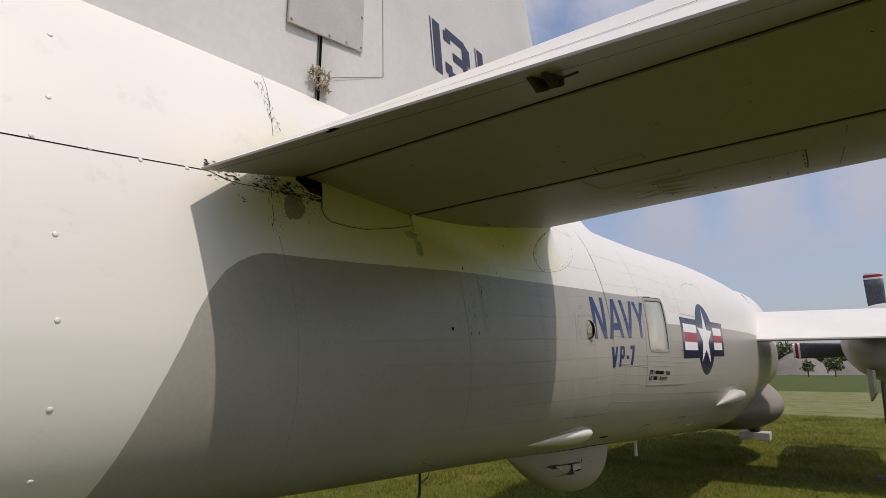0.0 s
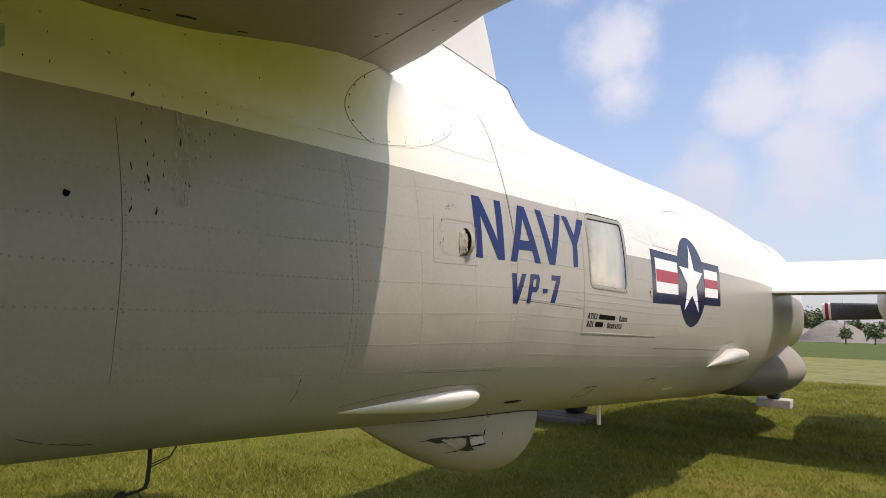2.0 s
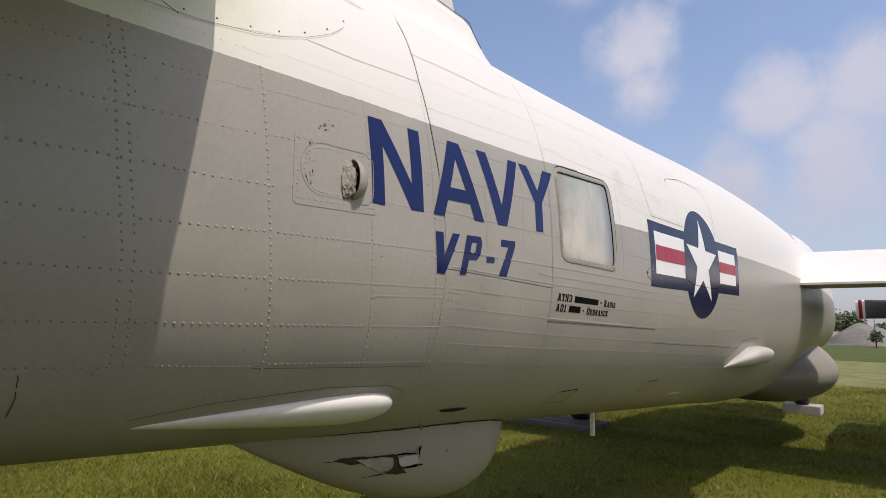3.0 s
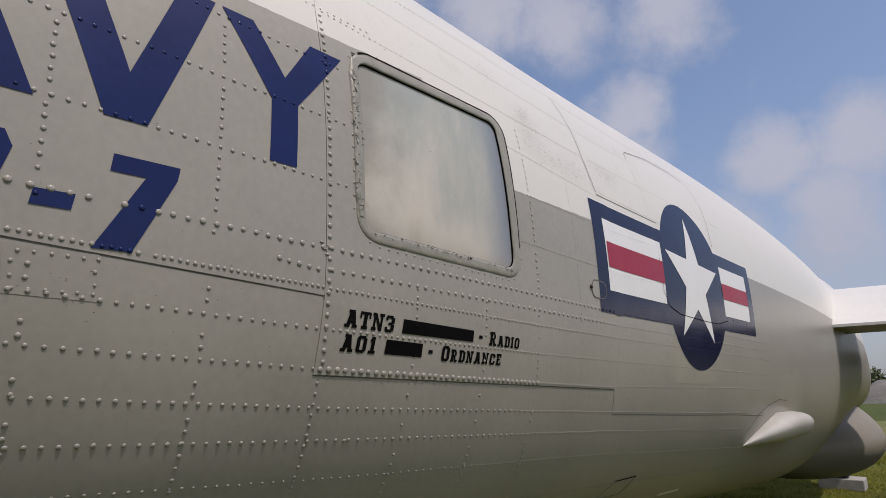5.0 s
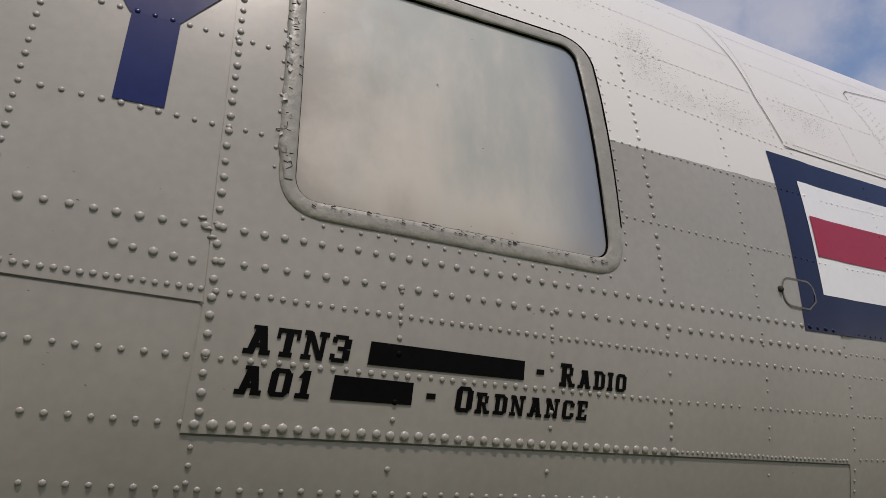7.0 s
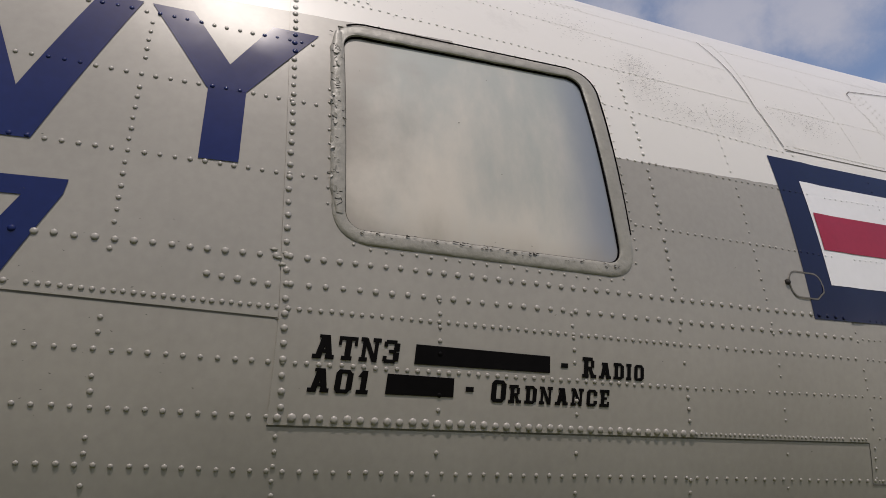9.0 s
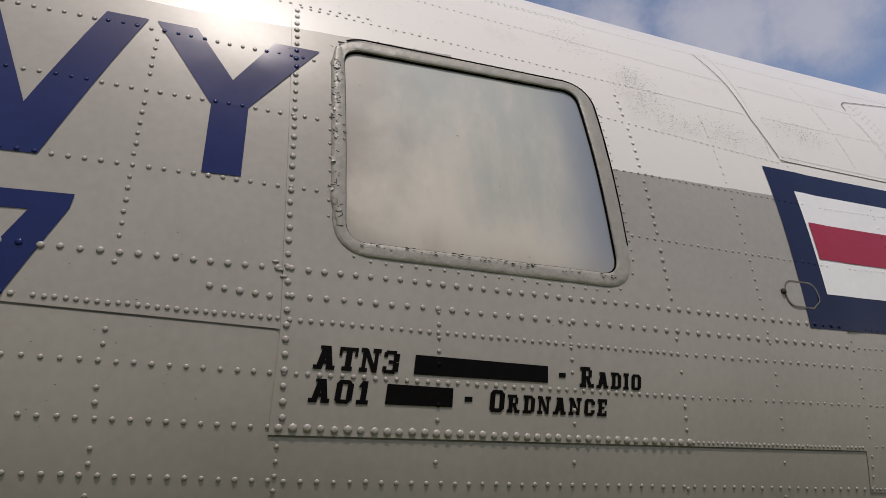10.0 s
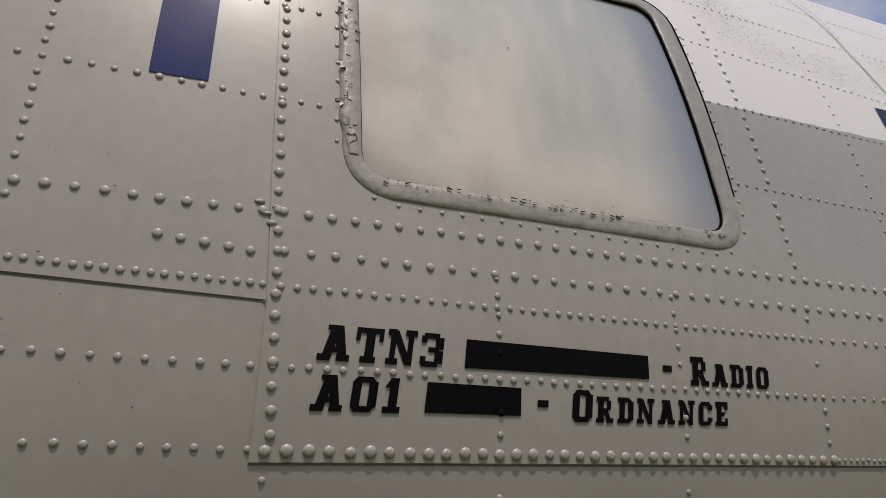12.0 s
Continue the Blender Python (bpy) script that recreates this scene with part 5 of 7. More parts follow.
# forward hull
for y in (6.24, 6.45, 6.68, 6.91, 7.11, 7.3, 7.52, 7.74, 8.0, 8.3):
    column(y, y - 0.01, 1.3, 2.25, 0.026, TINY, (1.6, 1.684, 1.765, 1.81, 1.85), 0.012)
for z0, z1, ye in ((1.849, 1.862, 7.9), (1.806, 1.82, 7.9), (1.762, 1.77, 7.9), (1.684, 1.69, 7.9), (1.60, 1.61, 7.7), (1.45, 1.40, 7.6), (1.37, 1.30, 7.6), (1.992, 2.01, 6.44), (2.148, 2.165, 6.44)):
    row(6.04, z0, ye, z1, 0.019, TINY)
row(6.02, 1.516, 7.5, 1.482, 0.0115, TINY)
row(5.98, 2.289, 6.46, 2.292, 0.0135, TINY)
row(5.98, 2.42, 7.4, 2.46, 0.02, TINY)
column(6.425, 6.385, 2.3, 2.55, 0.016, TINY)
column(6.445, 6.4, 2.3, 2.5, 0.016, TINY)
row(5.97, 2.54, 6.42, 2.55, 0.02, TINY)
row(5.97, 2.66, 8.2, 2.75, 0.02, TINY)
for y in (6.25, 6.47, 6.5):
    column(y, y - 0.03, 2.29, 2.62, 0.02, TINY)
column(6.47, 6.47, 1.93, 2.27, 0.02, SMALL)
# round the window
ring_line = window_ring(1.28, 0.07)
run_ = 0.0
for a_, b_ in zip(ring_line, ring_line[1:] + ring_line[:1]):
    run_ += math.hypot(b_[0] - a_[0], b_[1] - a_[1])
    if run_ > 0.0185:
        rivet(b_[0], b_[1], TINY)
        run_ = 0.0
# small patch
for z in (1.702, 1.751):
    row(4.318, z, 4.414, z + 0.003, 0.019, TINY)
for y in (4.314, 4.414):
    row(y, 1.718, y - 0.002, 1.736, 0.018, TINY)
# scoop plate
for z in (2.078, 1.908):
    row(3.483, z, 3.756, z + 0.014, 0.019, SMALL)
for y in (3.478, 3.758):
    column(y, y, 1.91, 2.08, 0.018, SMALL)
for k in range(14):
    a = math.radians(95 + 170 * k / 13)
    rivet(3.562 + 0.062 * math.cos(a), 2.003 + 0.066 * math.sin(a), SMALL)
row(3.562, 1.937, 3.707, 1.94, 0.019, SMALL)
row(3.562, 2.069, 3.726, 2.08, 0.019, SMALL)

DOME = [(q * math.cos(2 * math.pi * k / 8), q * math.sin(2 * math.pi * k / 8), h) for q, h in ((1.0, 0.0), (0.86, 0.27), (0.42, 0.42)) for k in range(8)]
DOME_FACES = [(k, (k + 1) % 8, 8 + (k + 1) % 8, 8 + k) for k in range(8)] + [(8 + k, 8 + (k + 1) % 8, 16 + (k + 1) % 8, 16 + k) for k in range(8)] + [tuple(range(16, 24))]


def seat(y, z):
    """Turn and place of a rivet head on the skin."""
    n = side_normal(y, z)
    t = Vector((0, 1, 0)).cross(n).normalized()
    lift = {M_BLUE: 0.0011, M_BLACK: 0.0011, M_INSIGNIA: 0.0012, M_STARWHITE: 0.002, M_RED: 0.0032}.get(colour_at(y, z), 0.0004)
    if 3.464 < y < 3.776 and 1.886 < z < 2.11 or 4.3 < y < 4.43 and 1.69 < z < 1.77:
        lift = 0.0012
    return Matrix((n.cross(t), t, n)).transposed().to_4x4(), skin(y, z, level(y, z) + lift)


near_, far_ = [], []
for q in RIVETS:
    (near_ if 4.805 < q[0] < 5.56 and 1.594 < q[1] < 1.86 and len(near_) < 300 else far_).append(q)
paints = [M_GREY, M_RIVET, M_INSIGNIA, M_WHITE, M_BLUE, M_RED, M_STARWHITE, M_BLACK]
verts, faces, slots = [], [], []
for y, z, r in far_:
    rot_, at_ = seat(y, z)
    k = len(verts)
    low_ = (0.8 if y < 4.1 else 1.0) * (0.8 if r < 0.003 and y < 4.5 else 1.0)
    verts += [tuple(rot_ @ (Vector((d[0], d[1], d[2] * low_)) * r) + at_) for d in DOME]
    faces += [tuple(k + i for i in f) for f in DOME_FACES]
    slots += [paints.index(colour_at(y, z))] * len(DOME_FACES)
me = bpy.data.meshes.new("riveting")
me.from_pydata(verts, [], faces)
me.polygons.foreach_set("material_index", slots)
me.polygons.foreach_set("use_smooth", [True] * len(faces))
for mm in paints:
    me.materials.append(mm)
rows_ = tagged(new("riveting", me), "rows of painted dome-head rivets", kind="stuff")
rows_.parent = fuselage
heads = {}
for y, z, r in near_:
    paint_ = colour_at(y, z)
    if paint_.name not in heads:
        hm = bpy.data.meshes.new("rivet")
        hm.from_pydata(DOME, [], DOME_FACES)
        hm.polygons.foreach_set("use_smooth", [True] * len(DOME_FACES))
        hm.materials.append(paint_)
        heads[paint_.name] = hm
    ob = new("rivet", heads[paint_.name])
    rot_, at_ = seat(y, z)
    ob.matrix_world = Matrix.Translation(at_) @ rot_ @ Matrix.Diagonal((r, r, r, 1))
    ob.parent = fuselage

# ---- waist window ----
def frame_ring(profile, name, material, label, parent, rough=0.0006):
    """A rim round the window; profile gives how far out from the glass (1 is the outer edge), how high, and the corner radius."""
    rings = []
    for k, off, r in profile:
        rings.append([skin(*q, off + 0.0022 + noise.noise(Vector((q[0] * 30, q[1] * 30, 1))) * rough) for q in window_ring(k, r)])
    return part(name, split_sharp(loft(rings, caps=False), 50), material, parent, label)


wframe = frame_ring(((0.0, -0.014, 0.03), (0.0, 0.0015, 0.03), (0.05, 0.0028, 0.033), (0.3, 0.0034, 0.04), (0.7, 0.0034, 0.05), (0.9, 0.0026, 0.056), (1.0, 0.001, 0.058), (1.02, -0.003, 0.06)), "window_frame", M_SEAL, "grey window frame bedded in cracked sealant", plane)
# flat sealant down the aft side, its paint cracked and curling off in flakes
def aft_edge(z):
    """Aft edge of the glass at height z."""
    return 4.891 - 0.0478 * (z - 1.903)


bead = bmesh.new()
nz_ = 60
gb = []
for k in range(nz_ + 1):
    z = WZ0 + 0.03 + 0.375 * k / nz_
    w_ = (0.02 + 0.002 * noise.noise((z * 60, 5.0, 0))) * min(1.0, 0.55 + 4 * k / nz_, 0.55 + 4 * (nz_ - k) / nz_)
    y_ = aft_edge(z) - 0.004
    gb.append([bead.verts.new(skin(y_ + d * w_, z, 0.0022 + h)) for d, h in ((0.1, 0.003), (-0.1, 0.0044), (-0.6, 0.0046), (-1.0, 0.004), (-1.08, -0.002))])
for a, b in zip(gb, gb[1:]):
    for k in range(4):
        bead.faces.new((a[k], a[k + 1], b[k + 1], b[k]))
bmesh.ops.recalc_face_normals(bead, faces=bead.faces[:])
part("sealant", bead, M_SEAL, wframe, "flat cracked sealant strip")


def flake(y, z, r, r2):
    """A curl of loose paint: a ragged disc whose rim lifts on one side."""
    bm = bmesh.new()
    mid = bm.verts.new(skin(y, z, 0.0074))
    turn, rim = r2.uniform(0, 6.28), []
    for k in range(9):
        a = 2 * math.pi * k / 9
        q = r * r2.uniform(0.55, 1.25)
        rim.append(bm.verts.new(skin(y + q * 0.7 * math.cos(a), z + q * math.sin(a), 0.0072 + 0.0028 * max(0.0, math.cos(a - turn)) * r / 0.008)))
    for k in range(9):
        bm.faces.new((mid, rim[k], rim[(k + 1) % 9]))
    return bm


r7 = random.Random(77)
for k in range(16):
    z = WZ0 + 0.05 + 0.35 * r7.random()
    y = aft_edge(z) - r7.uniform(0.01, 0.025)
    part("flake", flake(y, z, r7.uniform(0.003, 0.007), r7), M_SEAL, wframe)
    z2 = z + r7.uniform(-0.01, 0.01)
    path = [(y + r7.uniform(-0.007, 0.007), z2 + d + r7.uniform(-0.003, 0.003)) for d in (-0.008, -0.003, 0.003, 0.008)]
    if k % 2:
        continue
    on_skin(ribbon(path, r7.uniform(0.0005, 0.0012)), 0.0072, M_TAR, "crack", wframe, base=False)
pane_bm = bmesh.new()
ny, nz = 22, 20
lo_a, lo_f, hi_f, hi_a = [Vector((y + dy, z + dz)) for (y, z), dy, dz in zip(GLASS, (-0.006, 0.006, 0.006, -0.006), (-0.006, -0.006, 0.006, 0.006))]
grid_ = []
for j in range(nz + 1):
    line_ = []
    for i in range(ny + 1):
        u, v = i / ny, j / nz
        q = (lo_a * (1 - u) + lo_f * u) * (1 - v) + (hi_a * (1 - u) + hi_f * u) * v
        line_.append(pane_bm.verts.new(skin(q.x, q.y, -0.0025 + 0.005 * math.sin(math.pi * u) * math.sin(math.pi * v))))
    grid_.append(line_)
for j in range(nz):
    for i in range(ny):
        pane_bm.faces.new((grid_[j][i], grid_[j][i + 1], grid_[j + 1][i + 1], grid_[j + 1][i]))
part("pane", pane_bm, M_PANE, wframe, "hazy whitened window pane with painted sky reflection")
# dark gasket line just inside the rim, and the dark groove round the frame's top and fore side
frame_ring(((-0.07, -0.004, 0.03), (-0.05, -0.0005, 0.03), (-0.01, -0.0002, 0.031), (0.02, -0.004, 0.032)), "gasket", M_DARK, "dark rubber gasket line", wframe, 0.0014)
groove = [q for q in window_ring(1.03, 0.062)]
n_ = len(groove)
mid_ = next(k for k in range(n_) if groove[k][0] > 5.44 and groove[k][1] > 1.96)
end_ = next(k for k in range(mid_, n_) if groove[k][0] < 4.875 and groove[k][1] < 2.325)
on_skin(ribbon(groove[mid_:end_], 0.0048), 0.0008, M_DARK, "drip_line", wframe, "dark groove along the frame's upper and fore edge")
# chipped paint along the sill and down the aft side
for k in range(90):
    u = rng.random()
    y = 4.91 + 0.5 * u
    z = 1.9 + rng.uniform(-0.006, 0.003)
    if rng.random() < 0.35:
        z = WZ0 + 0.03 + 0.38 * rng.random()
        y = aft_edge(z) - rng.uniform(0.002, 0.026)
    s = rng.uniform(0.0004, 0.0014)
    part("chip", rod([skin(y - s * 2.4, z, 0.0068), skin(y + s * 2.4, z + rng.uniform(-2, 2) * s, 0.0068)], [s * 0.7, s * 0.4], 5), M_TAR, wframe)

# ---- fittings on the hull ----
# plate with a round-ended cover and a torn scoop
on_skin([rounded(3.466, 3.774, 1.888, 2.1, 0.018, 5, 0.05)], 0.0011, M_HULL, "cover_plate", fuselage, "riveted cover plate", thick=0.0014)
cover_line = [(3.687, 1.93)] + [(3.562 + 0.075 * math.cos(math.radians(a)), 2.004 + 0.078 * math.sin(math.radians(a))) for a in range(265, 90, -12)] + [(3.562, 2.083), (3.717, 2.09), (3.748, 2.07), (3.752, 1.96), (3.731, 1.93), (3.687, 1.925)]
on_skin(ribbon(cover_line, 0.0024), 0.0014, M_RIVET, "seam", fuselage)


M_MUD = mat("dried_mud", (0.3, 0.275, 0.235), 0.9, vary=0.35, scale=60, fine=300, bump=0.003, bump_scale=160)


def scoop_mesh():
    rings = []
    for i in range(9):
        a = math.radians(90 * i / 8.5)
        rr = math.cos(a)
        ring = []
        for k in range(17):
            b = math.radians(-90 + 180 * k / 16)
            q = skin(3.665 + 0.055 * math.sin(a), 1.997 + 0.062 * rr * math.sin(b), 0.042 * rr * math.cos(b) + 0.001)
            ring.append(q)
        rings.append(ring)
    bm = loft(rings, closed=False)
    bmesh.ops.solidify(bm, geom=bm.faces[:], thickness=0.002)
    return bm


part("scoop", split_sharp(scoop_mesh(), 60), M_DOME, fuselage, "grey half-round vent scoop facing aft")


def lump(centre, r, seed, squash=(1, 1, 1)):
    bm = bmesh.new()
    bmesh.ops.create_icosphere(bm, subdivisions=2, radius=1)
    for v in bm.verts:
        k = 1 + 0.45 * noise.noise(v.co * 1.7 + Vector((seed, 0, 0)))
        v.co = Vector(centre) + Vector((v.co.x * squash[0], v.co.y * squash[1], v.co.z * squash[2])) * r * k
    return bm


def nest_mesh():
    """Crumpled mud that wasps packed into the mouth of the scoop."""
    bm = bmesh.new()
    bmesh.ops.create_icosphere(bm, subdivisions=5, radius=1)
    for v in bm.verts:
        d = v.co.copy()
        k = 1 + 0.3 * noise.noise(d * 1.6) + 0.35 * abs(noise.noise(d * 2.6 + Vector((4, 0, 0)))) - 0.3 * abs(noise.noise(d * 4.2 + Vector((0, 7, 0)))) + 0.05 * noise.noise(d * 9)
        v.co = skin(3.652 + 0.025 * k * d.y, 1.99 + 0.052 * k * d.z, 0.001) + Vector((0.03 * k * d.x * (0.6 + 0.5 * d.y), 0, 0))
    return bm


part("mud_nest", nest_mesh(), M_MUD, fuselage, "crumpled dried mud in the scoop's mouth")
part("dark_slot", join(*[lump(skin(3.671, 1.998 + d, 0.02), 0.009, 40 + d * 99, (0.7, 0.4, 1.4)) for d in (-0.025, 0.0, 0.022)]), M_DARK, fuselage, "dark hollow of the scoop")
# small square patch and the dent below the letter
on_skin([[(4.312, 1.694), (4.425, 1.695), (4.418, 1.761), (4.306, 1.757)]], 0.0006, M_HULL, "patch_plate", fuselage, "small riveted patch", thick=0.0012)
# inset pull handle ahead of the roundel
handle = rounded(5.85, 5.948, 1.884, 1.942, 0.024, 6)
on_skin([handle], 0.0008, M_HULL, "latch_plate", fuselage, "rounded flush latch plate", thick=0.0015)
on_skin(ribbon([q for q in handle if q[1] > 1.9 or q[0] < 5.93] + handle[:1], 0.0035), 0.0014, M_STREAK, "latch_rim", fuselage, "dark rim of the latch plate")
part("latch_pin", lump(skin(5.843, 1.915, 0.004), 0.006, 3), M_TAR, fuselage, "dark latch pin")


# flush blisters low on the side
def blister_mesh(y0, y1, z_aft, z_fore, half, out, blunt=3.0, taper=0.85, floor=-9.0):
    """Teardrop fairing on the side: pointed aft, round ahead."""
    rings = []
    n = 60
    for i in range(n + 1):
        u = i / n
        y = y0 + (y1 - y0) * u
        k = (u ** taper) * max(1 - u ** (blunt * 2.6), 0.0) ** 0.5 * 1.25 if u < 1 else 0
        k = max(min(k, 1.0), 0.002)
        zc = z_aft + (z_fore - z_aft) * u
        ring = []
        for j in range(41):
            b = math.radians(-100 + 200 * j / 40)
            z = max(zc + half * k * math.sin(b), floor)
            ring.append(Vector((side_x(y, zc) + side_normal(y, zc).x * (out * k * math.cos(b)) - 0.004, y, z)) + Vector((-(side_x(y, zc) - side_x(y, z)) * 0.6, 0, 0)))
        rings.append(ring)
    return loft(rings, closed=False)


part("blister", blister_mesh(3.18, 4.055, 1.296, 1.288, 0.06, 0.105), M_WHITE, plane, "white teardrop blister low on the hull")
def scoop_body():
    """Flat-floored scoop fairing: a wedge from its aft point that ends in a round nose."""
    rings = []
    for i in range(61):
        u = i / 60
        y = 7.72 + 1.12 * u
        k = max(min(1.0, u / 0.42) ** 0.8 * (1.0 if u < 0.7 else math.sqrt(max(1 - ((u - 0.7) / 0.3) ** 2.2, 0.0))), 0.004)
        z0 = 1.3 + 0.008 * u + (0.05 * (1 - k) if u > 0.7 else 0)
        ring = []
        for j in range(31):
            b = math.radians(-90 + 180 * j / 30)
            z = z0 + 0.085 * k + 0.085 * k * math.copysign(abs(math.sin(b)) ** (0.55 if b < 0 else 1.0), b)
            ring.append(Vector((side_x(y, z) - 0.004 + 0.15 * k * max(math.cos(b), 0.0) ** 0.8, y, z)))
        rings.append(ring)
    return loft(rings, closed=False)


part("blister", scoop_body(), M_PLATE, plane, "pale grey flat-floored scoop fairing low on the hull")
on_skin(ribbon([(3.18, 1.32), (3.38, 1.35), (3.73, 1.372), (3.98, 1.365), (4.07, 1.34), (4.08, 1.30)], 0.002), 0.0008, M_STREAK, "seam", fuselage)
on_skin(ribbon([(7.7, 1.385), (7.78, 1.455), (7.95, 1.515), (8.2, 1.55), (8.4, 1.545)], 0.004), 0.0008, M_STREAK, "seam", fuselage)
part("slot", lump(skin(4.485, 1.231, -0.006), 1.0, 9, (0.012, 0.105, 0.016)), M_GAP, fuselage, "dark oval slot")
# two small riveted hatches with dark fore and upper edges
for y in (5.28, 6.34):
    on_skin([[(y - 0.1, 1.2), (y + 0.08, 1.2), (y + 0.12, 1.262), (y - 0.04, 1.258)]], 0.0008, M_HULL, "belly_hatch", fuselage, "small riveted belly hatch", thick=0.0014)
    on_skin(ribbon([(y + 0.08, 1.198), (y + 0.122, 1.264), (y - 0.042, 1.26)], 0.005), 0.0022, M_DARK, "dark_slot", fuselage, "dark edge of a small belly hatch")
    on_skin(ribbon([(y - 0.042, 1.26), (y - 0.102, 1.198), (y + 0.08, 1.198)], 0.003), 0.0022, M_STREAK, "seam", fuselage)
on_skin(ribbon([(6.93, 1.13), (7.15, 1.13)], 0.014), 0.001, M_STARWHITE, "patch_plate", fuselage, "pale strip on the belly")
on_skin([rounded(6.5, 7.03, 1.62, 1.83, 0.09, 6)], 0.0004, mat("tan_overspray", (0.335, 0.313, 0.255), 0.5, vary=0.08), "stain", fuselage, "tan stain under the roundel")

# belly mast, hanging lead and drain pipe
part("mast", loft([[(XC + 0.04 + dx, 6.74 + dy, z) for dx, dy in ((-0.012, -0.02), (0.012, -0.02), (0.012, 0.02), (-0.012, 0.02))] for z in (1.02, 0.79)]), M_WHITE, plane, "short white belly mast", False)
lead = part("hanging_lead", rod([(-2.0, 2.718, 1.24), (-2.0, 2.722, 1.12), (-2.0, 2.72, 1.065), (-2.0, 2.714, 1.044), (-2.0, 2.69, 1.036), (-2.0, 2.64, 1.032)], [0.008, 0.0075, 0.008, 0.008, 0.006, 0.006], 6), M_TAR, plane, "frayed black lead hanging from the belly")
part("clip", lump((-2.0, 2.63, 1.031), 0.017, 4, (0.7, 1.2, 0.9)), M_TAR, lead, "dark clip at the end of the lead")
part("strand", join(rod([(-2.0, 2.83, 1.2), (-2.0, 2.8, 1.14), (-2.0, 2.725, 1.12)], 0.0025, 5), rod([(-2.0, 2.84, 1.2), (-2.0, 2.79, 1.13), (-2.0, 2.725, 1.11)], 0.0025, 5), rod([(-2.0, 2.69, 1.036), (-2.0, 2.7, 1.015), (-2.0, 2.72, 0.998)], 0.0025, 5)), M_TAR, lead, "thin loose strand")
part("drain_pipe", rod([(-1.93, 1.2, 1.32), (-1.93, 1.2, 1.22)], 0.014, 8), M_TAR, plane, "small drain pipe under the tail")
part("drain_pipe", rod([(XC + 0.335, 4.39, 1.22), (XC + 0.34, 4.412, 1.14)], 0.0045, 8), M_BARE, plane, "thin drain pipe beside the dome")
# dark joint where the dome meets the belly
def belly_z(y, x):
    w, m = along(W_ST, y), along(M_ST, y)
    return m - (m - along(B_ST, y)) * max(1 - (abs(x - XC) / w) ** NL, 0.0) ** (1 / NL)


def joint(side):
    pts = []
    for y in np.arange(3.74, 5.33, 0.03):
        for a in np.arange(0.0, 1.5, 0.01):
            q = dome_at(y, a if side > 0 else math.pi - a, 0.002)
            if q.z < belly_z(y, q.x):
                pts.append(q + Vector((side * 0.001, 0, 0)))
                break
    return rod(pts, [0.0035 + 0.002 * noise.noise((p.y * 12, 0, side)) for p in pts], 6)


for side in (1, -1):
    part("joint", joint(side), M_TAR, dome, "dark dirty joint along the dome's rim")
# torn hole in the radar dome
def tear(points, off, material, label, name="tear", ragged=0.006):
    """A ragged patch on the dome's skin: its outline is broken into short uneven steps."""
    rim = []
    for (y, a), (y2, a2) in zip(points, points[1:] + points[:1]):
        n = max(1, round(math.hypot(y2 - y, (a2 - a) * 0.33) / 0.012))
        rim += [(y + (y2 - y) * k / n + rng.uniform(-1, 1) * ragged * (k > 0), a + (a2 - a) * k / n + rng.uniform(-3, 3) * ragged * (k > 0)) for k in range(n)]
    bm = bmesh.new()
    bm.faces.new([bm.verts.new(dome_at(y, a, off)) for y, a in rim])
    bmesh.ops.triangulate(bm, faces=bm.faces[:])
    bmesh.ops.recalc_face_normals(bm, faces=bm.faces[:])
    part(name, bm, material, dome, label, False)


def split_line(points, w):
    """A crack of width w along the dome's skin, tapering at both ends."""
    half = [w / 2 * (0.35 if k in (0, len(points) - 1) else 1.0) for k in range(len(points))]
    level = abs(points[-1][0] - points[0][0]) > abs(points[-1][1] - points[0][1]) * 0.33
    up = [(y, a - h / 0.33) if level else (y - h, a) for (y, a), h in zip(points, half)]
    low = [(y, a + h / 0.33) if level else (y + h, a) for (y, a), h in zip(points, half)]
    tear(up + low[::-1], 0.0075, M_DARK, "dark crack in the dome's skin", "crack", 0.0012)


tear([(4.119, 0.646), (4.141, 0.572), (4.204, 0.491), (4.28, 0.444), (4.346, 0.394), (4.391, 0.378), (4.396, 0.428), (4.409, 0.506), (4.43, 0.557), (4.47, 0.629), (4.418, 0.679), (4.37, 0.681), (4.3, 0.646), (4.27, 0.614), (4.233, 0.588), (4.196, 0.646), (4.154, 0.636)], 0.003, M_TAR, "dark torn hole in the dome", ragged=0.003)
tear([(4.204, 0.54), (4.265, 0.473), (4.34, 0.43), (4.37, 0.43), (4.38, 0.496), (4.385, 0.56), (4.365, 0.639), (4.33, 0.665), (4.281, 0.625), (4.232, 0.57)], 0.0055, mat("torn_fibre", (0.33, 0.3, 0.24), 0.8, vary=0.35, scale=14, fine=90), "tan torn layer inside the hole", "torn_layer", 0.003)
tear([(4.396, 0.433), (4.42, 0.389), (4.488, 0.36), (4.509, 0.464), (4.437, 0.533), (4.417, 0.527)], 0.0085, mat("bare_flap", (0.46, 0.44, 0.4), 0.5, vary=0.06), "pale loose flap at the tear", "flap", 0.001)
split_line([(4.377, 0.386), (4.418, 0.361), (4.485, 0.345)], 0.008)
split_line([(4.43, 0.557), (4.484, 0.511), (4.53, 0.483)], 0.014)
split_line([(4.076, 0.698), (4.1, 0.672), (4.123, 0.649)], 0.005)
split_line([(4.264, 0.825), (4.328, 0.717), (4.368, 0.669)], 0.008)
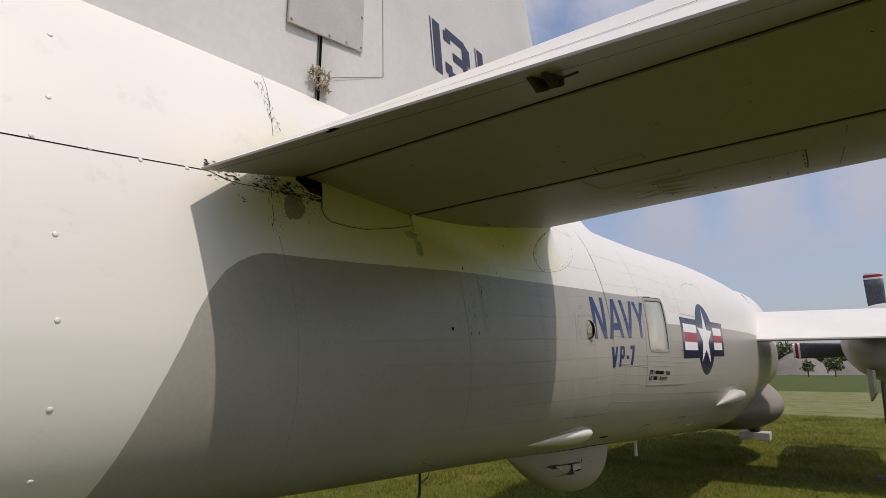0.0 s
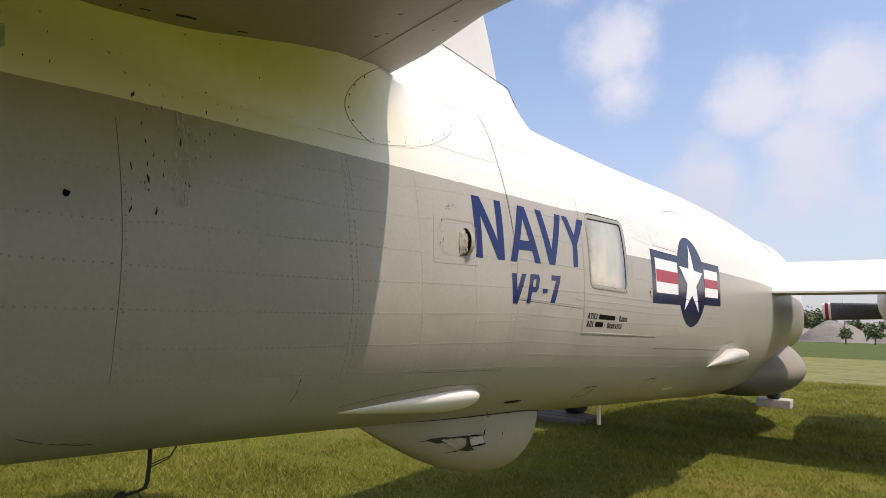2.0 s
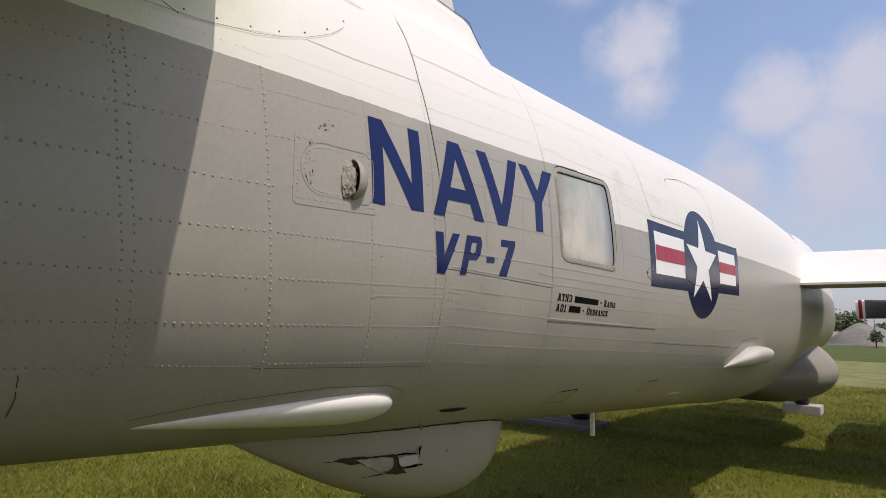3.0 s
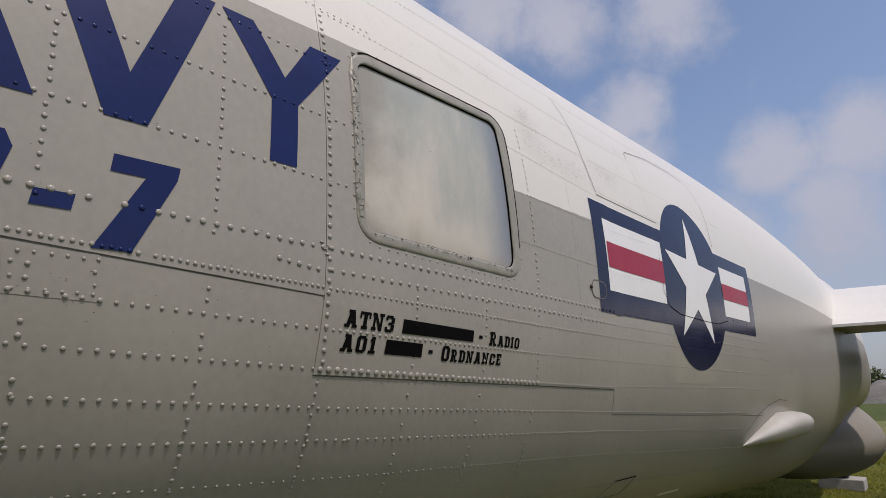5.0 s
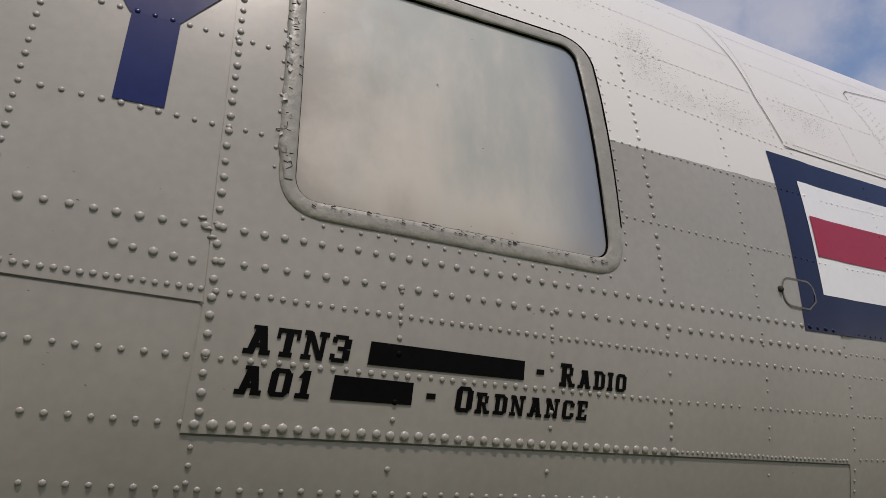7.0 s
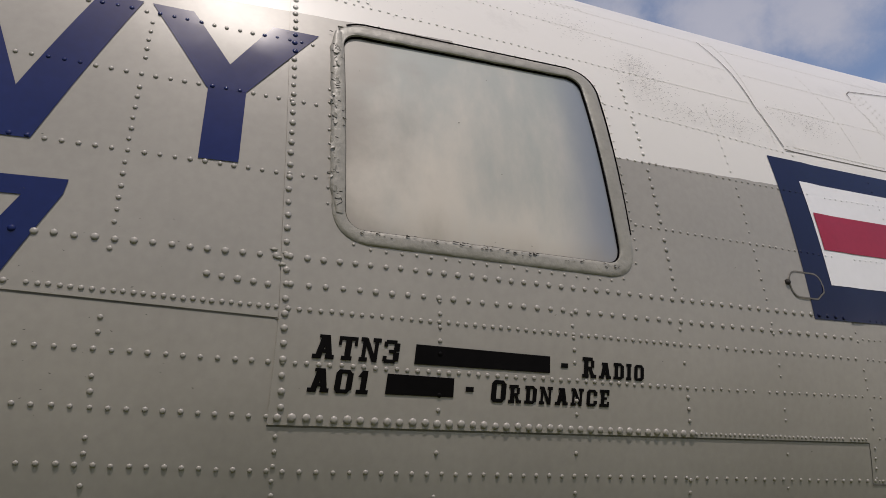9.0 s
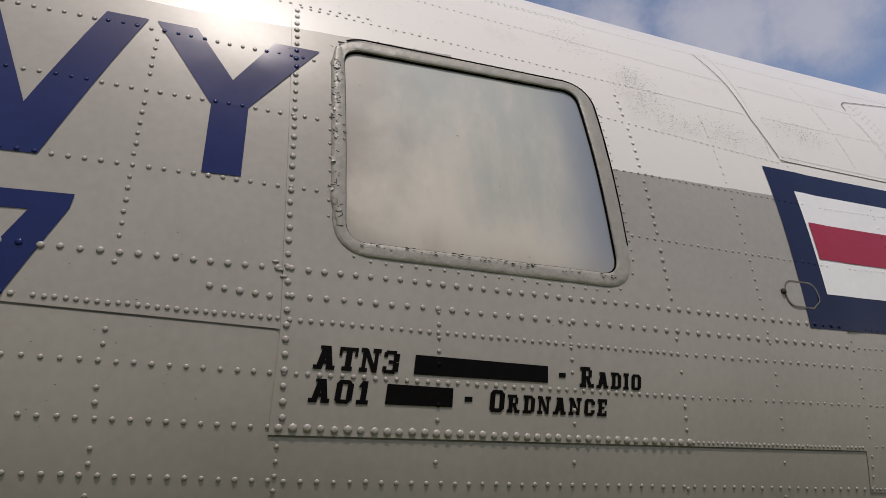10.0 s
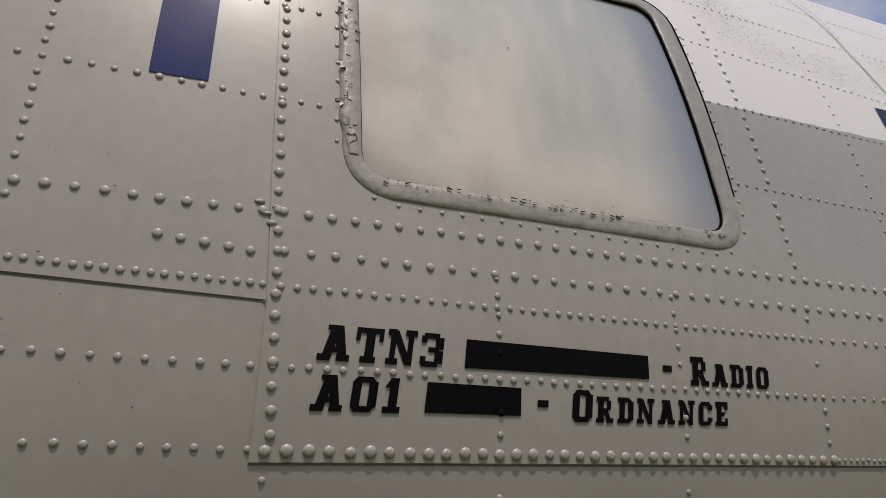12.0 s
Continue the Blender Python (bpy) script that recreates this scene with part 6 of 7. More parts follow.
split_line([(4.5, 0.46), (4.496, 0.351), (4.491, 0.283), (4.499, 0.249)], 0.004)
split_line([(4.649, 0.292), (4.653, 0.31), (4.656, 0.332)], 0.007)

# ---- tail root: fillet, gap, grime ----
def fillet_at(y, s, off=0.0):
    """Point of the fillet: s runs from the hull side (0) up to the tailplane (1)."""
    reach = float(np.interp(y, [2.0, 2.23, 2.42, 2.56, 2.7, 2.86, 3.05, 3.2, 3.4, 3.5, 3.6], [0.03, 0.055, 0.1, 0.16, 0.21, 0.225, 0.19, 0.12, 0.04, 0.012, 0.004]))
    z0 = float(np.interp(y, [2.0, 2.12, 2.4, 2.8, 3.09, 3.2, 3.46, 3.55], [2.375, 2.33, 2.285, 2.278, 2.295, 2.315, 2.385, 2.43]))
    z1 = tail_heights(min(y, 3.02), 0.6)[0] + 0.012 + (0.12 * (y - 3.02) / 0.5 if y > 3.02 else 0)
    p0 = skin(y, z0, 0.0005)
    p2 = Vector((side_x(y, z1) + reach, y, z1))
    p1 = Vector((side_x(y, (z0 + z1) / 2) + 0.004, y, z0 + (z1 - z0) * 0.62))
    return p0 * (1 - s) ** 2 + p1 * 2 * s * (1 - s) + p2 * s * s + Vector((0.7, 0, -0.7)) * off


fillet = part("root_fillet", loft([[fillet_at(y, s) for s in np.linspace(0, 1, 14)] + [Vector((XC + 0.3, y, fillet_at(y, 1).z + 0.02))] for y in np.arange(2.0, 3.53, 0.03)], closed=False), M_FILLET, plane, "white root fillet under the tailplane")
part("seam", rod([fillet_at(y, s, 0.001) for y, s in [(3.0 + 0.125 * abs(2 * q - 1.08) ** 2.2, 0.02 + 0.97 * q) for q in np.linspace(0, 1, 24)]], 0.0009, 6), M_STREAK, fillet, "dark curved seam in the fillet")
on_skin(ribbon([(2.9, 2.296), (3.0, 2.3), (3.1, 2.31), (3.203, 2.318), (3.265, 2.331), (3.359, 2.349), (3.437, 2.373), (3.524, 2.411), (3.623, 2.469), (3.68, 2.52)], 0.0014), 0.004, M_STREAK, "seam", fillet, "dark seam under the fillet")
on_skin(ribbon([(3.494, 2.787), (3.491, 2.721), (3.544, 2.686), (3.626, 2.675), (3.716, 2.669), (3.817, 2.673)], 0.0025), 0.002, M_FAINT, "seam", fuselage)
on_skin(ribbon([(3.523, 2.406), (3.698, 2.412), (3.998, 2.441)], 0.002), 0.0008, M_FAINT, "seam", fuselage)
on_skin(ribbon([(3.99, 2.56), (4.29, 2.581), (4.582, 2.583)], 0.002), 0.0024, M_FAINT, "seam", fuselage)
for y, z in ((3.16, 2.322), (3.245, 2.336), (3.34, 2.356), (3.43, 2.382), (3.52, 2.42), (3.61, 2.475), (3.69, 2.545)):
    part("screw", lump(skin(y, z + 0.008, 0.001), 0.0026, y * 7), M_TAR, fillet)
for y, s in ((3.085, 0.12), (3.045, 0.25), (3.015, 0.4), (3.0, 0.55), (3.005, 0.68), (3.03, 0.8)):
    part("screw", lump(fillet_at(y + 0.012, s, 0.001), 0.0028, y), M_TAR, fillet)
for k in range(12):
    y, s = rng.uniform(2.1, 3.0), rng.uniform(0.02, 0.95)
    d = rng.uniform(-0.012, 0.012)
    part("chip", rod([fillet_at(y, s, 0.0008), fillet_at(y + d * 0.6, min(s + abs(d) * 3, 1), 0.0008)], [0.0014, 0.0008], 5), M_TAR, fillet)
# flat fairing panel aft of the fillet, round-cornered at its lower aft end
panel_ = [(2.0, 2.47), (2.0, 2.38), (1.85, 2.34), (1.7, 2.307), (1.6, 2.3), (1.53, 2.305), (1.503, 2.325), (1.497, 2.35), (1.52, 2.46), (1.53, 2.475), (1.55, 2.48)]
on_skin([panel_], 0.007, M_FILLET, "fairing_panel", fuselage, "white fairing panel against the tailplane root", thick=0.006)


def side_lines(points, w, material, name, label="", lift=0.001):
    return on_skin(ribbon(points, w), lift, material, name, fuselage, label)


def flat_on_fin(polys, x, material, name, parent, label="", thick=0.0):
    """Flat outlines in (y, z) standing on the fin's side."""
    bm = bmesh.new()
    for k, p in enumerate(polys):
        f = bm.faces.new([bm.verts.new((x + k * 0.00004, y, z)) for y, z in p])
        if thick:
            g = bmesh.ops.extrude_face_region(bm, geom=[f])["geom"]
            for v in [q for q in g if isinstance(q, bmesh.types.BMVert)]:
                v.co.x += thick
    bmesh.ops.recalc_face_normals(bm, faces=bm.faces[:])
    for f in bm.faces:
        if abs(f.normal.x) > 0.9 and f.normal.x < 0 and not thick:
            f.normal_flip()
    return part(name, bm, material, parent, label, False)


FIN_X = XC + 0.083
for ch, y0, w in (("1", 2.73, 0.42), ("3", 2.865, 0.52), ("1", 3.295, 0.42)):
    polys = []
    for p in plain(ch)[0]:
        polys.append([(y0 + q[0] * w - 0.05 * q[1], 3.625 + (y0 - 2.7) * 0.1 + q[1] * 0.345) for q in p])
    flat_on_fin(polys, FIN_X, M_INK, "stencil_digit", fin, "faded dark blue stencil digit")
flat_on_fin([[(1.545, 3.31), (2.045, 3.4), (2.04, 3.95), (1.545, 3.86)]], XC + 0.079, M_PLATE, "fin_plate", fin, "bare grey plate screwed to the fin", 0.012)
for y, z in ((1.56, 3.33), (1.8, 3.37), (1.92, 3.395), (2.03, 3.42), (2.03, 3.6)):
    part("screw", lump((XC + 0.092, y, z), 0.007, y), M_STEEL, fin)
flat_on_fin([[(1.752, 2.9), (1.768, 2.9), (1.768, 3.36), (1.752, 3.36)]], XC + 0.078, M_DARK, "hinge_gap", fin, "dark rudder hinge gap")
flat_on_fin([[(2.226, 3.34), (2.2295, 3.34), (2.205, 3.9), (2.2015, 3.9)], [(1.84, 3.158), (1.84, 3.162), (2.228, 3.342), (2.228, 3.338)]], FIN_X, M_STREAK, "seam", fin)
for k in range(60):
    y, z = 1.69 + 0.12 * rng.random(), 3.06 + 0.1 * rng.random()
    a = rng.uniform(0, math.pi)
    part("straw", rod([(XC + 0.085 + rng.uniform(0, 0.02), y - 0.02 * math.cos(a), z - 0.02 * math.sin(a)), (XC + 0.09 + rng.uniform(0, 0.025), y + 0.02 * math.cos(a), z + 0.02 * math.sin(a))], 0.003, 4), M_NEST, fin)

# studs on the tail cone
for y, z in ((0.599, 2.698), (0.547, 2.333), (0.684, 2.342), (0.821, 2.348), (0.964, 2.365), (0.586, 2.468), (0.606, 2.072), (0.623, 1.857), (0.636, 1.648), (0.640, 1.480)):
    rot_, at_ = seat(y, z)
    hm = bpy.data.meshes.new("stud")
    hm.from_pydata([tuple(Vector(d) * 0.0075) for d in DOME], [], DOME_FACES)
    hm.materials.append(M_WHITE)
    ob = new("stud", hm)
    ob.matrix_world = Matrix.Translation(at_) @ rot_
    ob.parent = fuselage

# root fairing panel: outline, dark cavity at its aft end, peeled patches and cracks
side_lines([(1.528, 2.47), (1.491, 2.35), (1.497, 2.32), (1.526, 2.3), (1.6, 2.296), (1.7, 2.302), (1.85, 2.335), (2.0, 2.378)], 0.003, M_TAR, "seam", "dark outline of the root fairing panel", 0.002)
side_lines([(2.005, 2.43), (2.0, 2.37), (1.995, 2.35)], 0.0025, M_TAR, "seam", "dark butt joint of the root fairing", 0.009)
on_skin([[(1.425, 2.495), (1.476, 2.48), (1.53, 2.468), (1.505, 2.4), (1.448, 2.408), (1.395, 2.446), (1.405, 2.48)]], 0.003, M_DARK, "cavity", fuselage, "dark cavity behind the tailplane root")


def blotch(y, z, sy, sz, seed, material, name, label, off=0.0012, lean=0.0):
    """A ragged-edged patch."""
    ring = []
    for a in np.linspace(0, 2 * math.pi, 41)[:-1]:
        c, sn = math.cos(a), math.sin(a)
        k = 1 + 0.4 * noise.noise((c * 1.6, sn * 1.6, seed)) + 0.22 * noise.noise((c * 6, sn * 6, seed + 3))
        ring.append((y + sy * k * c + lean * sz * sn, z + sz * k * sn))
    on_skin([ring], off, material, name, fuselage, label)


M_ALGAE = mat("green_mildew", (0.36, 0.36, 0.16), 0.7, vary=0.3, scale=25, fine=90)
blotch(1.36, 2.322, 0.044, 0.058, 4.2, M_PEEL, "peeled_patch", "patch of peeled paint", lean=0.35)
blotch(1.35, 2.372, 0.03, 0.012, 9.1, M_PEEL, "peeled_patch", "patch of peeled paint")
blotch(1.985, 2.335, 0.04, 0.016, 2.7, M_ALGAE, "mildew_patch", "green-grey mildew patch")
blotch(2.015, 2.28, 0.022, 0.045, 7.4, M_ALGAE, "mildew_patch", "green-grey mildew patch")


def crack(points, w, seed):
    """A ragged dark line along a path."""
    r2 = random.Random(seed)
    pts = []
    for (y0, z0), (y1, z1) in zip(points, points[1:]):
        for k in range(5):
            u = k / 5
            pts.append((y0 + (y1 - y0) * u + r2.uniform(-1, 1) * w, z0 + (z1 - z0) * u + r2.uniform(-1, 1) * w))
    on_skin([q for q in ribbon(pts, w) if r2.random() < 0.8], 0.0012, M_TAR, "crack", fuselage, "ragged dark crack in the paint")


side_lines([(1.037, 2.378), (1.1, 2.362), (1.16, 2.361), (1.232, 2.369), (1.309, 2.371), (1.41, 2.386), (1.5, 2.394)], 0.003, M_TAR, "seam", "dark dirty lap seam", 0.001)
crack([(1.281, 2.433), (1.269, 2.336), (1.259, 2.212)], 0.0022, 2)
crack([(1.268, 2.43), (1.262, 2.36), (1.25, 2.3)], 0.0018, 3)
crack([(1.06, 2.39), (1.1, 2.385), (1.16, 2.372)], 0.004, 4)
crack([(1.125, 2.318), (1.15, 2.31), (1.165, 2.3), (1.15, 2.292)], 0.003, 5)
crack([(2.19, 1.332), (2.289, 1.302), (2.406, 1.283)], 0.002, 8)


def flecks(n, y0, y1, z0, z1, s0, s1, material, seed, tall=1.0, soft=False):
    """Small chips scattered over the side, each a short ragged sliver."""
    r2 = random.Random(seed)
    polys = []
    for _ in range(n):
        y, z, s = r2.uniform(y0, y1), r2.uniform(z0, z1), r2.uniform(s0, s1)
        if soft:
            y, z = r2.gauss((y0 + y1) / 2, (y1 - y0) / 4), r2.gauss((z0 + z1) / 2, (z1 - z0) / 4)
        a = r2.uniform(-0.6, 0.6) + (math.pi / 2 if tall > 1 else 0)
        c, sn = math.cos(a), math.sin(a)
        shape = [(-1, 0), (-0.3, 0.35 * r2.random() + 0.1), (1, 0.1), (0.2, -0.35 * r2.random() - 0.1)]
        polys.append([(y + s * (px * c - pz * sn), z + s * (px * sn + pz * c) * tall ** 0.5) for px, pz in shape])
    on_skin(polys, 0.0012, material, "chipping", fuselage, "scattered paint chips")["kind"] = "stuff"


flecks(14, 2.28, 2.62, 1.88, 2.3, 0.004, 0.011, M_TAR, 11, 2.0)
flecks(30, 2.3, 2.62, 1.85, 2.25, 0.002, 0.006, M_TAR, 19, 2.0)
flecks(12, 2.99, 3.1, 1.95, 2.2, 0.002, 0.005, M_TAR, 12, 2.0)
flecks(90, 2.42, 2.462, 1.94, 2.21, 0.0015, 0.006, M_PALE, 13, 6.0)
flecks(34, 2.48, 2.51, 2.0, 2.21, 0.0012, 0.004, M_PALE, 20, 6.0)
crack([(2.929, 1.447), (2.936, 1.4), (2.934, 1.329)], 0.002, 31)
side_lines([(2.581, 2.317), (2.677, 2.312)], 0.003, M_STREAK, "seam", "", 0.004)
side_lines([(2.717, 2.311), (2.801, 2.306)], 0.003, M_STREAK, "seam", "", 0.004)
flecks(90, 1.35, 1.39, 2.64, 2.92, 0.0015, 0.006, M_TAR, 49, 2.0)
flecks(50, 1.02, 1.15, 2.36, 2.42, 0.0015, 0.012, M_TAR, 45)
flecks(90, 1.05, 1.5, 2.345, 2.4, 0.0015, 0.008, M_TAR, 41)
flecks(70, 1.2, 1.5, 2.372, 2.42, 0.004, 0.018, M_TAR, 46)
flecks(60, 1.3, 1.46, 2.27, 2.36, 0.001, 0.005, M_TAR, 47)
flecks(40, 1.25, 1.45, 2.36, 2.44, 0.004, 0.014, M_PEEL, 48)
flecks(40, 1.24, 1.3, 2.2, 2.44, 0.0015, 0.006, M_TAR, 42, 2.0)
flecks(24, 3.5, 3.53, 1.95, 2.08, 0.002, 0.006, M_TAR, 43, 2.0)
flecks(10, 3.54, 3.61, 2.125, 2.16, 0.003, 0.009, M_TAR, 44)
flecks(12, 1.662, 2.638, 2.231, 2.342, 0.002, 0.005, M_TAR, 15, 2.0)
flecks(40, 1.508, 4.000, 1.398, 2.200, 0.0015, 0.005, M_TAR, 16)
flecks(36, 4.100, 6.000, 1.500, 2.300, 0.001, 0.0028, M_TAR, 17)
flecks(26, 4.100, 6.000, 2.350, 2.700, 0.0015, 0.004, M_STREAK, 18)
for k, (n, y, z, ry, rz) in enumerate(((420, 5.57, 2.375, 0.05, 0.05), (200, 5.57, 2.44, 0.04, 0.03), (150, 5.68, 2.315, 0.05, 0.025), (260, 5.815, 2.315, 0.06, 0.03), (120, 6.03, 2.4, 0.06, 0.02), (220, 6.11, 2.38, 0.05, 0.03), (160, 5.42, 2.54, 0.06, 0.04))):
    flecks(n, y - 1.6 * ry, y + 1.6 * ry, z - 1.6 * rz, z + 1.6 * rz, 0.0008, 0.003, M_SCUFF, 51 + k, soft=True)
flecks(70, 4.85, 5.1, 2.38, 2.47, 0.0005, 0.0018, M_STREAK, 54)
flecks(60, 4.15, 4.75, 1.6, 1.9, 0.0005, 0.0018, M_TAR, 55)
part("drain_hole", lump(skin(2.173, 1.92, 0.0), 0.009, 2, (0.25, 1, 1)), M_DARK, fuselage, "small round dark hole")
# peeling paint at the corner of the window plate
part("peel", join(*[lump(skin(4.8 + dy, 1.846 + dz, 0.002), 0.0042, 70 + dy * 999, (0.5, 1.3, 0.7)) for dy, dz in ((-0.012, 0.008), (-0.004, -0.004), (0.002, -0.014), (0.006, 0.004))]), M_SEAL, fuselage, "curled paint at the plate's corner")

# lines and dents on the tailplane's underside
def tail_strip(points, w, material, name, label):
    """Strip on the underside, along (distance from the centre line, y)."""
    bm = bmesh.new()
    for quad in ribbon(points, w):
        bm.faces.new([bm.verts.new((XC + s, y, tail_heights(y, s)[0] - 0.0015)) for s, y in quad])
    for f in bm.faces:
        f.normal_update()
        if f.normal.z > 0:
            f.normal_flip()
    return part(name, bm, material, stab_r, label, False)


tail_strip([(1.267, 2.035), (1.297, 2.176), (1.45, 2.16), (1.605, 2.144), (1.603, 2.115)], 0.0042, M_STREAK, "seam", "dark access panel outline")
tail_strip([(1.352, 1.965), (1.353, 1.918), (1.526, 1.903), (1.532, 1.94)], 0.003, M_STREAK, "seam", "dark access panel outline")
tail_strip([(1.469, 2.223), (1.6, 2.215), (1.749, 2.206), (1.994, 2.193), (1.997, 2.35), (1.995, 2.5)], 0.0042, M_TAR, "seam", "dark access panel outline")
tail_strip([(2.108, 2.03), (2.104, 2.3), (2.1, 2.45), (2.098, 2.6)], 0.0035, M_STREAK, "seam", "dark rib seam")
for s, y in ((1.477, 2.256), (1.483, 2.31), (1.478, 2.375), (1.479, 2.425), (1.484, 2.474), (1.496, 2.53), (1.987, 2.27), (1.987, 2.333), (1.988, 2.407), (1.99, 2.474), (1.608, 2.57), (1.66, 2.566), (1.718, 2.569), (1.799, 2.567), (1.861, 2.572), (1.925, 2.557)):
    part("screw", lump((XC + s, y, tail_heights(y, s)[0] - 0.001), 0.0034, s * 9 + y, (1, 1, 0.5)), M_TAR, stab_r)
for s, y, w in ((0.645, 2.39, 0.012), (0.676, 2.54, 0.007), (1.254, 2.41, 0.004), (1.28, 1.825, 0.004), (0.6, 2.3, 0.006)):
    tail_strip([(s - w, y - 2 * w), (s, y), (s + w * 0.3, y + 1.6 * w)], w, M_TAR, "chip", "")
tail_strip([(0.7, 2.96), (0.85, 2.935), (1.0, 2.91), (1.2, 2.878), (1.45, 2.83), (1.85, 2.765), (2.4, 2.69), (3.6, 2.55)], 0.0035, M_TAR, "seam", "dark seam along the leading edge")
for s, y, w in ((1.05, 2.8, 0.005), (1.1, 3.0, 0.006), (1.02, 2.99, 0.004), (0.9, 2.86, 0.006), (0.93, 2.87, 0.004), (1.3, 2.98, 0.005)):
    tail_strip([(s - w, y - w), (s, y), (s + w, y + 0.6 * w)], w, M_TAR, "chip", "")
for k in range(70):
    s = rng.uniform(0.55, 2.6)
    y = rng.uniform(1.5, 3.0)
    tail_strip([(s, y), (s + rng.uniform(0.003, 0.012), y + rng.uniform(-0.008, 0.008))], rng.uniform(0.0015, 0.0035), M_TAR, "chip", "")
tail_strip([(0.46, 1.0), (0.85, 1.05), (1.27, 1.1), (2.3, 1.19)], 0.0045, M_TAR, "seam", "dark tab hinge line")
def tab_line():
    """Dark hinge line of the tab on the elevator's upper side."""
    bm = bmesh.new()
    for quad in ribbon([(0.5, 1.075), (0.85, 1.08), (1.27, 1.11), (2.3, 1.185), (3.8, 1.27)], 0.005):
        bm.faces.new([bm.verts.new((XC + s, y, tail_heights(y, s)[1] + 0.0015)) for s, y in quad])
    for f in bm.faces:
        f.normal_update()
        if f.normal.z < 0:
            f.normal_flip()
    return bm


part("seam", tab_line(), M_TAR, elev_r, "dark tab hinge line", False)
# torn notch in the tab's edge, and the hinge bracket under the elevator: two inclined horns and a thin rod
bx = XC + 1.49
horns = [loft([[(bx + d + w, y, z) for y, z in ((1.07, 2.392), (1.12, 2.408), (1.2, 2.435), (1.19, 2.4), (1.14, 2.374))] for w in (0, 0.012)]) for d in (0.0, 0.036)]
part("hinge_bracket", join(*horns, rod([(bx + 0.03, 1.13, 2.385), (bx + 0.1, 1.15, 2.402)], 0.003, 6), rod([(bx - 0.005, 1.17, 2.4), (bx + 0.055, 1.17, 2.4)], 0.008, 8)), M_TAR, elev_r, "dark two-horned hinge bracket", False)
part("notch", lump((XC + 0.98, 0.988, 2.352), 0.011, 5, (2.2, 0.6, 0.4)), M_DARK, elev_r, "dark torn notch at the tab's edge")

# creased dent in the leading section: sharp folds that fan out from a row of screws
def fold(u, v, u0, v0, u1, v1, w):
    """Height of one fold: a ridge along a line, fading towards its far end."""
    du, dv_ = u1 - u0, v1 - v0
    q = ((u - u0) * du + (v - v0) * dv_) / (du * du + dv_ * dv_)
    off = ((u - u0) * dv_ - (v - v0) * du) / math.hypot(du, dv_)
    if q < 0 or q > 1:
        return 0.0
    return math.exp(-(off / (w * (0.5 + q))) ** 2) * math.sin(math.pi * min(1.0, q * 1.6 + 0.06) if q < 0.27 else math.pi / 2) * (1 - q) ** 0.7


dent = bmesh.new()
gn = 60
FOLDS = ((1.475, 2.27, 1.63, 2.29, 0.010, 0.006), (1.48, 2.32, 1.60, 2.38, 0.008, 0.009), (1.475, 2.4, 1.62, 2.46, 0.009, 0.008), (1.48, 2.46, 1.58, 2.55, 0.008, 0.006), (1.47, 2.36, 1.36, 2.42, 0.007, 0.005), (1.47, 2.43, 1.38, 2.5, 0.007, 0.004))


def dent_at(s, y):
    low = 0.0
    for u0, v0, u1, v1, w, h in FOLDS:
        low += 0.8 * h * (fold(s, y, u0, v0, u1, v1, w) - 0.6 * fold(s, y + 0.018, u0, v0, u1, v1, w))
    edge = min(1.0, (s - 1.34) / 0.04, (1.72 - s) / 0.04, (y - 2.24) / 0.02, (2.58 - y) / 0.03)
    wave = 0.004 * math.sin(9 * (s - 1.3)) * noise.noise((s * 7, y * 9, 4.0))
    return tail_heights(y, s)[0] - 0.0006 - max(-0.0004, (low + wave) * max(0.0, edge))


dv = [[dent.verts.new((XC + 1.34 + 0.38 * i / gn, 2.24 + 0.34 * j / gn, dent_at(1.34 + 0.38 * i / gn, 2.24 + 0.34 * j / gn))) for i in range(gn + 1)] for j in range(gn + 1)]
for j in range(gn):
    for i in range(gn):
        dent.faces.new((dv[j][i], dv[j + 1][i], dv[j + 1][i + 1], dv[j][i + 1]))
part("crease", dent, M_TAIL, stab_r, "creased dent in the metal skin")

# ---- pads under the wheels ----
def pad(name, centre, size, material, label):
    bm = slab(centre, size, 0.015)
    return tagged(part(name, bm, material, None, "", False), label, "block")


pad("wheel_block", (-1.99, 17.9, -0.01), (0.72, 0.6, 0.2), M_CONCRETE, "grey concrete block on the lawn under the nose gear")
for k in range(3):
    pad("plank", (-4.95, 11.6 + 0.34 * k, -0.02), (1.5, 0.28, 0.1), M_WOOD, "weathered dark plank lying on the lawn under the wheel")
    pad("plank", (0.95, 12.06 + 0.34 * k, -0.07), (1.2, 0.28, 0.03), M_WOOD, "weathered dark plank lying on the lawn under the wheel")


